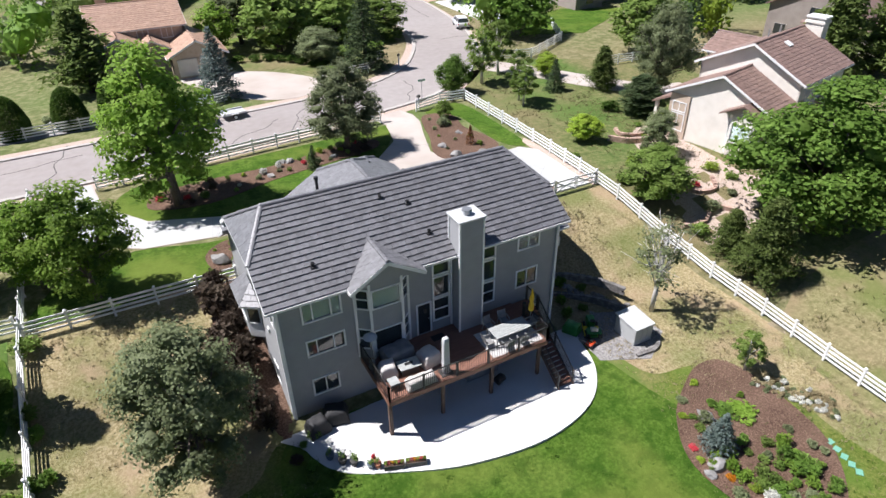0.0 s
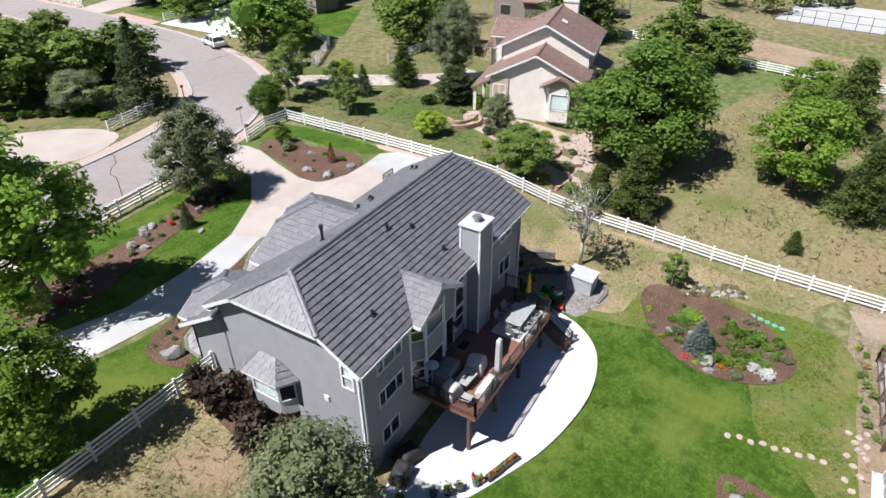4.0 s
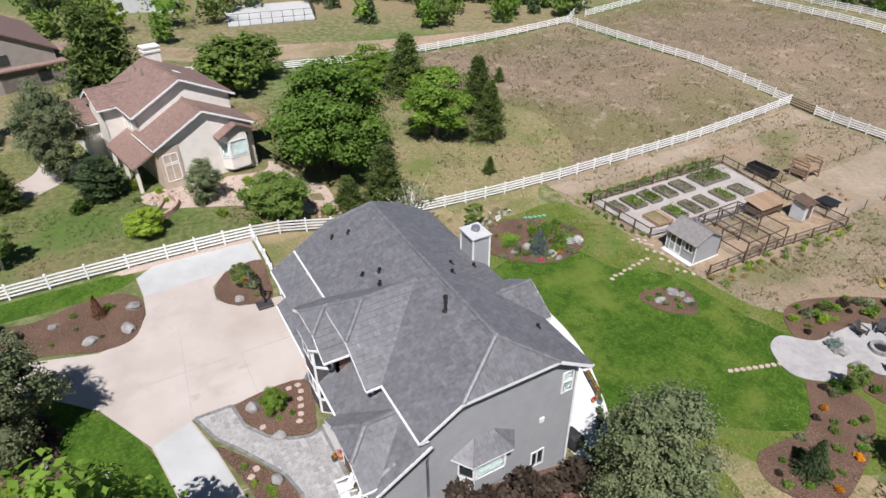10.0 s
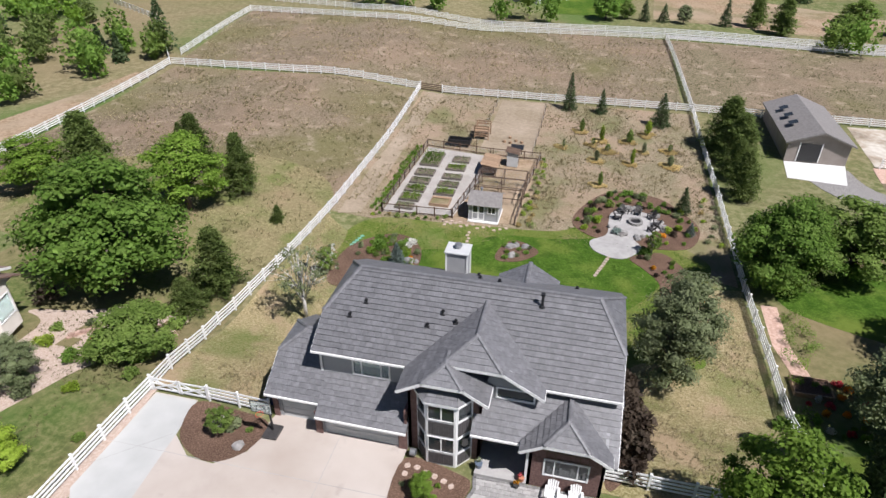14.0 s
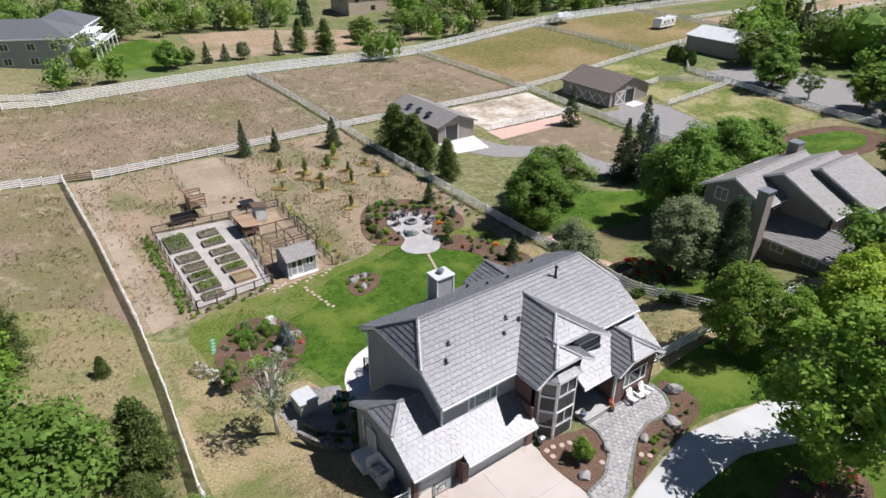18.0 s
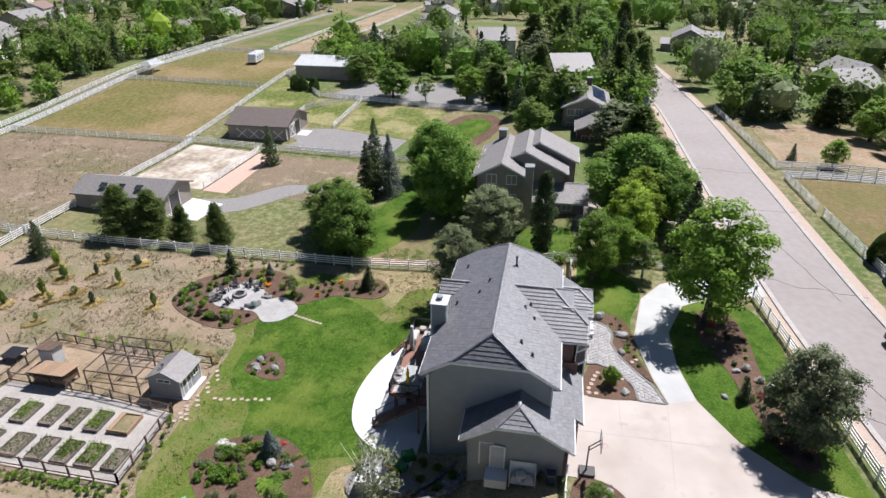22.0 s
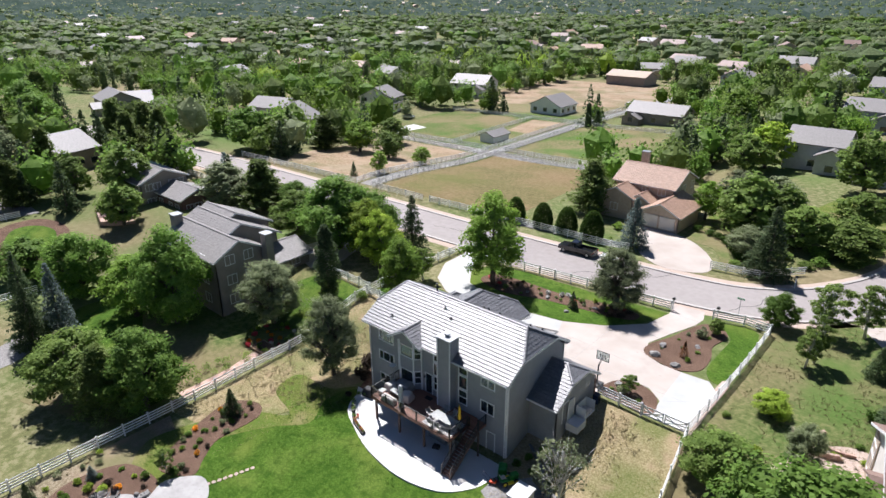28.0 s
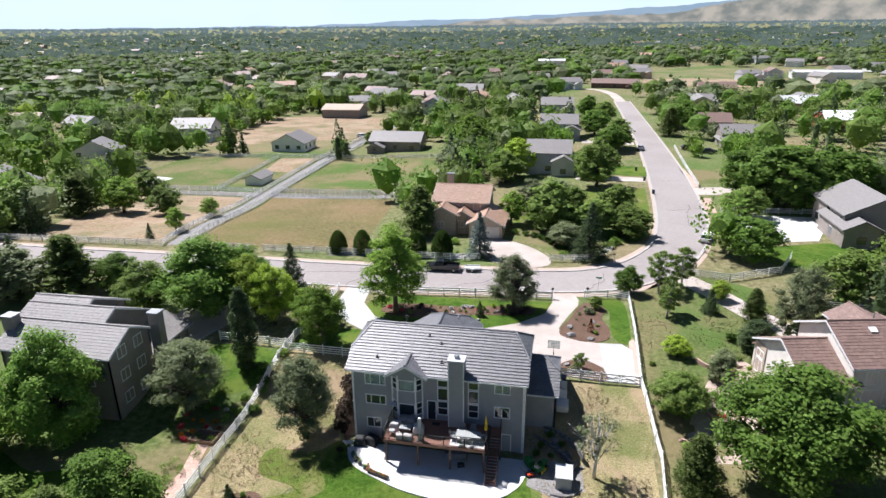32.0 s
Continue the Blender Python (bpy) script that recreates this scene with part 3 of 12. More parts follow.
# hard surfaces
ROAD_S = [(-160, 50), (-100, 57), (-50, 58.3), (-8, 58.9), (12.7, 60.6), (25.4, 62.3), (33, 64.5), (40, 69.5), (47.5, 80), (53, 98), (56, 129), (57.5, 191), (57.5, 330)]
ROAD_N = [(-160, 61), (-100, 66.5), (-50, 67.8), (-8, 68.4), (10, 69.6), (22, 70.6), (30, 73), (37, 80), (42.5, 94), (46, 130), (49, 205), (49.5, 330)]
drape("verge", curve_line([(x + 0.5, y - 1.6) for x, y in ROAD_S], 4) + curve_line([(x - 0.5, y + 1.6) for x, y in ROAD_N], 4)[::-1], 0.02, M["pink_gravel"], "pale gravel verge beside the road", "verge")
drape("road", curve_line(ROAD_S, 4) + curve_line(ROAD_N, 4)[::-1], 0.05, M["asphalt"], "curving pinkish-grey asphalt street with cracks", "road")


def kerb(line, label):
    pts = curve_line(line, 4)
    bm = bmesh.new()
    for a, b in zip(pts, pts[1:]):
        beam(bm, (*a, height(*a) + 0.06), (*b, height(*b) + 0.06), 0.5, 0.22)
    tagged(part("kerb", bm, M["kerb"]), label, "kerb", kind="structure")


kerb(ROAD_S, "pale concrete kerb")
kerb(ROAD_N, "pale concrete kerb")

DRIVE = [(26.8, 61.6), (22.9, 61), (23.6, 58.5), (22.6, 54.1), (19, 50.4), (14.5, 48.0), (9.5, 47.1), (4.3, 47.1), (-1.0, 49.2), (-4.0, 53.5), (-4.6, 58.6), (-8.4, 58.6), (-8.0, 52), (-5.5, 47.5),
         (-1.8, 45.0), (6, 43.6), (12.2, 44.7), (15.4, 45.6), (15.4, 36.6), (24.6, 36.6), (25.0, 40.4), (26.6, 41.7), (28.4, 41.6), (30.1, 40.2), (30.4, 37.2), (33.6, 37.2), (33.9, 45.2),
         (32.6, 46.7), (29.8, 46.5), (27.4, 46.6), (25.2, 47.6), (24.6, 50), (25.9, 54), (27.2, 57.5), (27.4, 59.6)]
drape("driveway", DRIVE, 0.045, M["drive"], "broad beige concrete driveway", "driveway")
drape("drive_loop", [(14.5, 47.9), (9.5, 47.0), (4.3, 47.0), (-1, 49.1), (-4.1, 53.5), (-4.7, 58.5), (-8.3, 58.5), (-7.9, 52), (-5.4, 47.6), (-1.8, 45.1), (6, 43.7), (12.2, 44.8), (15.3, 45.7)], 0.051, M["loop"], "curved pale concrete drive loop", "driveway")
drape("drive_apron", [(30.4, 37.3), (33.5, 37.3), (33.8, 45.2), (32.6, 46.6), (29.8, 46.4), (30.1, 40.2)], 0.051, M["loop"], "pale concrete apron before the gate", "driveway")
PATIO = curve_loop([(3.5, 26.6), (3.5, 24.0), (4.7, 21.8), (7.4, 20.3), (10.9, 18.95), (15.4, 18.35), (19.2, 19.2), (21.4, 21.3), (22.2, 24), (22.1, 26.6)], 6)
patio = tagged(part("patio", prism(PATIO, -0.4, 0.2), M["concrete"]), "curved white concrete patio behind the house", "patio", kind="structure")


# ---- building kit ----
def frame_of(x0, y0, x1, y1):
    """Local axes of a wall that runs from the first plan point to the second, its outside on the right."""
    a = math.atan2(y1 - y0, x1 - x0)
    return Matrix.Translation((x0, y0, 0)) @ Matrix.Rotation(a, 4, "Z"), math.hypot(x1 - x0, y1 - y0)


def wall(parent, p0, p1, z0, z1, mat, holes=(), thick=0.18, gable=None, label="", name="wall"):
    """A wall with real openings (s0, s1, z0, z1); gable: points (s, z) of a top above z1."""
    m, length = frame_of(*p0, *p1)
    ss = sorted({0.0, length, *(v for h in holes for v in h[:2])})
    zs = sorted({z0, z1, *(v for h in holes for v in h[2:4])})
    bm = bmesh.new()
    for a, b in zip(ss, ss[1:]):
        for c, d in zip(zs, zs[1:]):
            if not any(h[0] < (a + b) / 2 < h[1] and h[2] < (c + d) / 2 < h[3] for h in holes):
                box(bm, a, b, 0, thick, c, d)
    if gable:
        pts = [(0, z1), *gable, (length, z1)]
        f0 = [bm.verts.new((s, 0, z)) for s, z in pts]
        f1 = [bm.verts.new((s, thick, z)) for s, z in pts]
        bm.faces.new(f0)
        bm.faces.new(f1[::-1])
        for i in range(len(pts)):
            j = (i + 1) % len(pts)
            bm.faces.new((f0[i], f1[i], f1[j], f0[j]))
    bmesh.ops.remove_doubles(bm, verts=bm.verts[:], dist=1e-5)
    bmesh.ops.recalc_face_normals(bm, faces=bm.faces[:])
    bm.transform(m)
    return part(name, bm, mat, parent, label)


def window(parent, p0, p1, s0, s1, z0, z1, splits=(), cross=(), blind=0.0, mat=None, pane=None, trim=0.1, label="white-trimmed window"):
    """Frame with trim, bars at the given fractions, a pane, and a blind down to a fraction."""
    m, _ = frame_of(*p0, *p1)
    t = trim
    bm = bmesh.new()
    loops = []
    for y, (a0, a1, b0, b1) in ((0.06, (s0, s1, z0, z1)), (-0.045, (s0, s1, z0, z1)), (-0.045, (s0 - t, s1 + t, z0 - t, z1 + t)), (0.06, (s0 - t, s1 + t, z0 - t, z1 + t))):
        loops.append([bm.verts.new((u, y, v)) for u, v in ((a0, b0), (a1, b0), (a1, b1), (a0, b1))])
    for k in range(4):
        for i in range(4):
            bm.faces.new((loops[k][i], loops[k][(i + 1) % 4], loops[(k + 1) % 4][(i + 1) % 4], loops[(k + 1) % 4][i]))
    bmesh.ops.recalc_face_normals(bm, faces=bm.faces[:])
    bm.transform(m)
    fr = part("window", bm, mat or M["trim"], parent, label)
    w = 0.035
    bars = [(s0 + f * (s1 - s0) - w, s0 + f * (s1 - s0) + w, -0.02, 0.06, z0, z1) for f in splits]
    bars += [(s0, s1, -0.022, 0.058, z0 + f * (z1 - z0) - w, z0 + f * (z1 - z0) + w) for f in cross]
    for b in bars:
        bm = boxed(*b)
        bm.transform(m)
        part("glazing_bar", bm, mat or M["trim"], fr)
    bm = boxed(s0, s1, 0.03, 0.042, z0, z1)
    bm.transform(m)
    ob = part("pane", bm, pane or (M["glass"] if blind else M["dark_glass"]), fr)
    ob.visible_shadow = False
    if blind:
        bm = boxed(s0, s1, 0.09, 0.1, z1 - blind * (z1 - z0), z1)
        bm.transform(m)
        part("blind", bm, M["blind"], fr, "pale roller blind")
    return fr


def clip_poly(poly, a, n):
    out = []
    for i, p in enumerate(poly):
        q = poly[(i + 1) % len(poly)]
        dp, dq = (p[0] - a[0]) * n[0] + (p[1] - a[1]) * n[1], (q[0] - a[0]) * n[0] + (q[1] - a[1]) * n[1]
        if dp >= 0:
            out.append(p)
        if (dp >= 0) != (dq >= 0):
            t = dp / (dp - dq)
            out.append((p[0] + t * (q[0] - p[0]), p[1] + t * (q[1] - p[1])))
    return out


def roof_slope(parent, pts, mat, tw=0.42, course=0.36, thick=0.16, lift=0.06, label="tiled roof slope", single=None, seed=1):
    """A flat slope (its first two points are the eave) with overlapping tiles in courses.
    single: a range of courses and of places along the eave whose tiles are objects of their own."""
    rnd = random.Random(seed)
    base = part("roof", slab(pts, thick), mat, parent, label)
    P = [Vector(p) for p in pts]
    u = (P[1] - P[0]).normalized()
    n = (P[1] - P[0]).cross(P[2] - P[0]).normalized()
    if n.z < 0:
        n = -n
    v = n.cross(u)
    if (P[2] - P[0]).dot(v) < 0 and (P[-1] - P[0]).dot(v) <= 0:
        v = -v
    flat = [((p - P[0]).dot(u), (p - P[0]).dot(v)) for p in P]
    cx, cy = sum(p[0] for p in flat) / len(flat), sum(p[1] for p in flat) / len(flat)
    edges = []
    for i, a in enumerate(flat):
        b = flat[(i + 1) % len(flat)]
        e = (-(b[1] - a[1]), b[0] - a[0])
        if (cx - a[0]) * e[0] + (cy - a[1]) * e[1] < 0:
            e = (-e[0], -e[1])
        edges.append((a, e))
    umin, umax, vmax = min(p[0] for p in flat), max(p[0] for p in flat), max(p[1] for p in flat)
    verts, faces, lone = [], [], None
    if single:
        tv = [(0, 0, 0.012), (tw - 0.012, 0, 0.012), (tw - 0.012, course + 0.02, 0.004), (0, course + 0.02, 0.004),
              (0, 0, lift), (tw - 0.012, 0, lift), (tw - 0.012, course + 0.02, 0.012), (0, course + 0.02, 0.012)]
        lone = mesh_of("tile", tv, [(4, 5, 6, 7), (0, 1, 5, 4), (1, 2, 6, 5), (3, 0, 4, 7), (2, 3, 7, 6)], mat)
    basis = Matrix((u, v, n)).transposed().to_4x4()
    for r in range(int(vmax / course) + 1):
        v0 = r * course
        off = (r % 2) * tw / 2
        c = math.floor((umin - off) / tw)
        while c * tw + off < umax:
            u0 = c * tw + off
            c += 1
            quad = [(u0, v0), (u0 + tw - 0.012, v0), (u0 + tw - 0.012, v0 + course + 0.02), (u0, v0 + course + 0.02)]
            poly = quad
            for a, e in edges:
                poly = clip_poly(poly, a, e)
                if not poly:
                    break
            if len(poly) < 3:
                continue
            whole = len(poly) == 4 and all(abs(p[0] - q[0]) + abs(p[1] - q[1]) < 1e-6 for p, q in zip(sorted(poly), sorted(quad)))
            up = rnd.uniform(-0.006, 0.006)
            if single and whole and single[0] <= r < single[1] and single[2] <= u0 < single[3]:
                shared("tile", lone, Matrix.Translation(P[0] + u * u0 + v * v0 + n * up) @ basis, base)
                continue
            k = len(verts)
            m = len(poly)
            for a, b in poly:
                f = (b - v0) / (course + 0.02)
                verts.append(P[0] + u * a + v * b + n * (lift * (1 - f) + 0.012 * f + up))
            for a, b in poly:
                verts.append(P[0] + u * a + v * b + n * 0.002)
            faces.append(tuple(range(k, k + m)))
            for i in range(m):
                j = (i + 1) % m
                faces.append((k + i, k + m + i, k + m + j, k + j))
    me = mesh_of("tiles", verts, faces, mat)
    bm = bmesh.new()
    bm.from_mesh(me)
    bmesh.ops.recalc_face_normals(bm, faces=bm.faces[:])
    bm.to_mesh(me)
    bm.free()
    ob = new("tiles", me)
    ob.parent = base
    tagged(ob, kind="stuff")
    return base


CAP = {}


def ridge_caps(parent, a, b, mat, step=0.36, r=0.13):
    """A row of overlapping half-round cap tiles from a to b."""
    key = (mat.name, round(r, 2))
    if key not in CAP:
        vs, fs, k = [], [], 5
        for x, rr in ((0.0, r), (step + 0.05, r * 0.86)):
            for i in range(k):
                t = math.pi * i / (k - 1)
                vs.append((x, math.cos(t) * rr * 1.25, math.sin(t) * rr * 0.75))
        for i in range(k - 1):
            fs.append((i, i + 1, k + i + 1, k + i))
        fs.append(tuple(range(k))[::-1])
        CAP[key] = mesh_of("ridge_tile", vs, fs, mat)
    a, b = Vector(a), Vector(b)
    d = b - a
    k = max(1, round(d.length / step))
    x = d.normalized()
    y = Vector((0, 0, 1)).cross(x).normalized()
    z = x.cross(y)
    rot = Matrix((x, y, z)).transposed().to_4x4()
    for i in range(k):
        shared("ridge_tile", CAP[key], Matrix.Translation(a + d * i / k + z * -0.03) @ rot, parent)


def fascia(parent, a, b, mat, h=0.2, w=0.05, gutter=False):
    a, b = Vector(a), Vector(b)
    part("gutter" if gutter else "fascia", bar(a, b, 0.12 if gutter else w, 0.13 if gutter else h), mat, parent)


# ---- the grey house ----
H = thing("house", "large grey two-storey house with walk-out basement and grey tile roof", "house")
XL, XR, YB, YF, EZ, RZ, PITCH = 3.58, 21.58, 26.4, 35.8, 8.59, 11.71, 0.598
XE0, XE1, YE0, YE1, YR = 3.09, 21.89, 25.85, 36.29, 31.07
SID, TRIM, ROOF = M["siding"], M["trim"], M["roof"]
BACK0, BACK1 = (XL, YB), (XR, YB)
s = lambda x: x - XL
back = [(s(5.05), s(7.1), 6.82, 7.97), (s(5.05), s(7.1), 4.5, 5.46), (s(5.05), s(6.46), 1.6, 2.66),
        (s(12.75), s(13.7), 7.27, 7.94), (s(12.75), s(13.7), 5.7, 7.0), (s(12.75), s(13.7), 3.98, 5.46), (s(11.66), s(12.46), 3.24, 5.42),
        (s(15.92), s(16.85), 7.27, 7.98), (s(15.92), s(16.85), 5.7, 7.0), (s(15.92), s(16.85), 3.98, 5.42),
        (s(18.58), s(20.02), 7.1, 8.0), (s(18.58), s(20.02), 4.3, 5.45), (s(19.35), s(20.22), 0.2, 2.3)]
wall(H, BACK0, BACK1, -0.6, 8.45, SID, back, label="grey lap-sided back wall")
for k, (h, sp, cr, bl) in enumerate(zip(back, ((0.25, 0.75), (0.25, 0.72), (0.5,), (), (), (), None, (), (), (), (0.5,), (0.5,), None), ((), (), (), (), (), (0.5,), (), (), (), (0.5,), (), (), ()),
                                        (0.95, 0, 0, 0, 0, 0, 0, 0, 0, 0, 0.5, 0, 0))):
    if sp is not None:
        window(H, BACK0, BACK1, *h, sp, cr, bl)
for h, mat, lab in ((back[6], M["dark_glass"], "dark glazed patio door in a white frame"), (back[12], SID, "grey basement door in a white frame")):
    m, _ = frame_of(*BACK0, *BACK1)
    bm = bmesh.new()
    for q in ((h[0] - 0.1, h[0], h[2], h[3]), (h[1], h[1] + 0.1, h[2], h[3]), (h[0] - 0.1, h[1] + 0.1, h[3], h[3] + 0.1)):
        box(bm, q[0], q[1], -0.05, 0.08, q[2], q[3])
    bm.transform(m)
    d = part("door", bm, TRIM, H, lab)
    bm = boxed(h[0], h[1], 0.02, 0.07, h[2] + 0.02, h[3])
    bm.transform(m)
    leaf = part("door_leaf", bm, mat, d)
    bm = boxed(h[1] - 0.12, h[1] - 0.07, -0.05, 0.02, h[2] + 0.98, h[2] + 1.08, 0.01)
    bm.transform(m)
    part("door_handle", bm, M["grey_metal"], d)
# end walls with clipped gables
gab = lambda y: [(28.17 - YB, 9.8), (33.97 - YB, 9.8)]
wall(H, (XL, YF), (XL, YB), -0.6, 8.3, SID, [(YF - 27.35, YF - 26.75, 6.86, 8.22), (YF - 29.0, YF - 28.25, 1.55, 2.7), (YF - 33.6, YF - 31.2, 4.0, 6.1)],
     gable=[(YF - 33.97, 9.8), (YF - 28.17, 9.8)], label="grey lap-sided end wall with a clipped gable")
window(H, (XL, YF), (XL, YB), YF - 27.35, YF - 26.75, 6.86, 8.22, (), (0.5,), 0.6)
window(H, (XL, YF), (XL, YB), YF - 29.0, YF - 28.25, 1.55, 2.7, (0.5,))
wall(H, (XR, YB), (XR, YF), -0.6, 8.3, SID, gable=[(28.17 - YB, 9.8), (33.97 - YB, 9.8)], label="grey lap-sided end wall with a clipped gable")
FU0, FU1 = (XR, YF), (15.3, YF)
wall(H, FU0, FU1, 2.6, 8.45, SID, [(XR - 19.35, XR - 17.05, 6.78, 7.85)], label="grey upper front wall")
window(H, FU0, FU1, XR - 19.35, XR - 17.05, 6.78, 7.85, (0.22, 0.78), (), 0.4)
wall(H, (10.9, YF), (XL, YF), 2.6, 8.45, SID, [(10.9 - 10.4, 10.9 - 9.4, 3.5, 5.6)], label="grey front wall behind the porch")
for z in (3.05, 5.85):
    part("floor", boxed(XL + 0.2, XR - 0.2, YB + 0.2, YF - 0.2, z, z + 0.15), M["inside"], H)
part("corner_board", boxed(XL - 0.02, XL + 0.12, YB - 0.03, YB + 0.1, -0.3, 8.4), TRIM, H)
part("corner_board", boxed(XR - 0.12, XR + 0.03, YB - 0.03, YB + 0.1, -0.3, 8.4), TRIM, H)
part("corner_board", boxed(XR - 0.12, XR + 0.03, YF - 0.1, YF + 0.03, 6.4, 8.4), TRIM, H)

# main roof
JZ, JY0, JY1, RX0, RX1 = 9.975, 28.17, 33.97, 4.81, 20.2
roof_slope(H, [(XE0, YE0, EZ), (XE1, YE0, EZ), (XE1, JY0, JZ), (RX1, YR, RZ), (RX0, YR, RZ), (XE0, JY0, JZ)], ROOF, label="long grey tiled back slope", single=(3, 13, 2.2, 14.2), seed=3, lift=0.085)
roof_slope(H, [(XE1, YE1, EZ), (XE0, YE1, EZ), (XE0, JY1, JZ), (RX0, YR, RZ), (RX1, YR, RZ), (XE1, JY1, JZ)], ROOF, label="long grey tiled front slope", seed=4, lift=0.08)
roof_slope(H, [(XE0, JY1, JZ), (XE0, JY0, JZ), (RX0, YR, RZ)], ROOF, label="small clipped-gable slope", seed=5)
roof_slope(H, [(XE1, JY0, JZ), (XE1, JY1, JZ), (RX1, YR, RZ)], ROOF, label="small clipped-gable slope", seed=6)
for a, b in (((RX0, YR, RZ), (RX1, YR, RZ)), ((XE0, JY0, JZ), (RX0, YR, RZ)), ((XE0, JY1, JZ), (RX0, YR, RZ)), ((XE1, JY0, JZ), (RX1, YR, RZ)), ((XE1, JY1, JZ), (RX1, YR, RZ))):
    ridge_caps(H, (a[0], a[1], a[2] + 0.05), (b[0], b[1], b[2] + 0.05), ROOF)
for y, yj, x0, x1 in ((YE0, JY0, XE0, XE1), (YE1, JY1, XE0, XE1)):
    for x in (x0, x1):
        fascia(H, (x, y, EZ - 0.1), (x, yj, JZ - 0.1), TRIM)
for x in (XE0, XE1):
    fascia(H, (x, JY0, JZ - 0.1), (x, JY1, JZ - 0.1), TRIM)
for a, b in ((XE0, 7.45), (11.75, 14.0), (15.5, XE1)):
    fascia(H, (a, YE0 - 0.05, EZ - 0.09), (b, YE0 - 0.05, EZ - 0.09), TRIM, gutter=True)
for a, b in ((XE0, 7.4), (15.8, XE1)):
    fascia(H, (a, YE1 + 0.05, EZ - 0.09), (b, YE1 + 0.05, EZ - 0.09), TRIM, gutter=True)
part("soffit", boxed(XE0, XE1, YE0, YB, EZ - 0.22, EZ - 0.19), TRIM, H)
part("soffit", boxed(XE0, XE1, YF, YE1, EZ - 0.22, EZ - 0.19), TRIM, H)
for x, y0 in ((3.72, YB - 0.09), (21.4, YB - 0.09), (13.86, YB - 0.09)):
    zlo = 3.3 if x == 13.86 else 0.3
    part("downspout", boxed(x - 0.05, x + 0.05, y0 - 0.04, y0 + 0.05, zlo, EZ - 0.15), TRIM, H)

# two-storey bay with its gable, back side
BAY = [(7.9, YB), (8.6, 25.85), (10.5, 25.85), (11.1, YB)]
for k in range(3):
    p0, p1 = BAY[k], BAY[k + 1]
    L = math.dist(p0, p1)
    hs = [(0.12, L - 0.12, 6.75, 7.95), (0.12, L - 0.12, 3.95, 5.25)] if k != 1 else [(0.16, L - 0.16, 6.72, 7.85), (0.16, L - 0.16, 3.75, 5.1)]
    wall(H, p0, p1, 2.9, 8.45, SID, hs, 0.12, label="grey bay wall")
    for j, h in enumerate(hs):
        window(H, p0, p1, *h, (), (0.5,) if k != 1 else (), 0.9 if k == 1 and j == 0 else 0, trim=0.08)
for x, y in BAY:
    part("corner_board", boxed(x - 0.07, x + 0.07, y - 0.07, y + 0.02, 3.2, 8.4), TRIM, H)
GX, GZ, GH = 9.6, 9.86, 2.17
ez = GZ - GH * PITCH
for sgn in (-1, 1):
    xe = GX + sgn * GH
    back_y = YE0 + (ez - EZ) / PITCH
    pts = [(xe, 25.3, ez), (xe, back_y, ez), (GX, YE0 + (GZ - EZ) / PITCH, GZ), (GX, 25.3, GZ)]
    roof_slope(H, pts if sgn > 0 else [pts[1], pts[0], pts[3], pts[2]], ROOF, label="small gable slope over the bay", seed=7 + sgn)
    fascia(H, (xe, 25.3, ez - 0.1), (GX, 25.3, GZ - 0.1), TRIM)
    part("fascia", boxed(xe - 0.03, xe + 0.03, 25.3, YE0, ez - 0.2, ez), TRIM, H)
ridge_caps(H, (GX, 25.3, GZ + 0.05), (GX, YE0 + (GZ - EZ) / PITCH, GZ + 0.05), ROOF)
wall(H, (7.75, 25.8), (11.45, 25.8), 8.3, 8.42, SID, gable=[(GX - 7.75, 9.6)], thick=0.1)

# chimney
part("chimney", boxed(13.98, 15.5, 25.5, 26.75, -0.2, 10.75), SID, H, "tall grey-sided chimney with white corner boards")
chim = H.children[-1]
for x in (13.98, 15.5):
    for y in (25.5, 26.75):
        part("corner_board", boxed(x - 0.05, x + 0.05, y - 0.05, y + 0.05, 3.2 if y < 26 else 9.2, 10.75), TRIM, chim)
part("cap", boxed(13.86, 15.62, 25.38, 26.87, 10.75, 10.87, 0.02), M["siding_pale"], chim, "pale chimney cap")
bm = bmesh.new()
tube(bm, [(14.74, 26.1, 10.87), (14.74, 26.1, 11.05)], [0.2, 0.2], 12)
tube(bm, [(14.74, 26.1, 11.09), (14.74, 26.1, 11.2)], [0.3, 0.26], 12)
tube(bm, [(14.74, 26.1, 11.05), (14.74, 26.1, 11.1)], [0.12, 0.12], 8)
part("flue", bm, M["grey_metal"], chim)
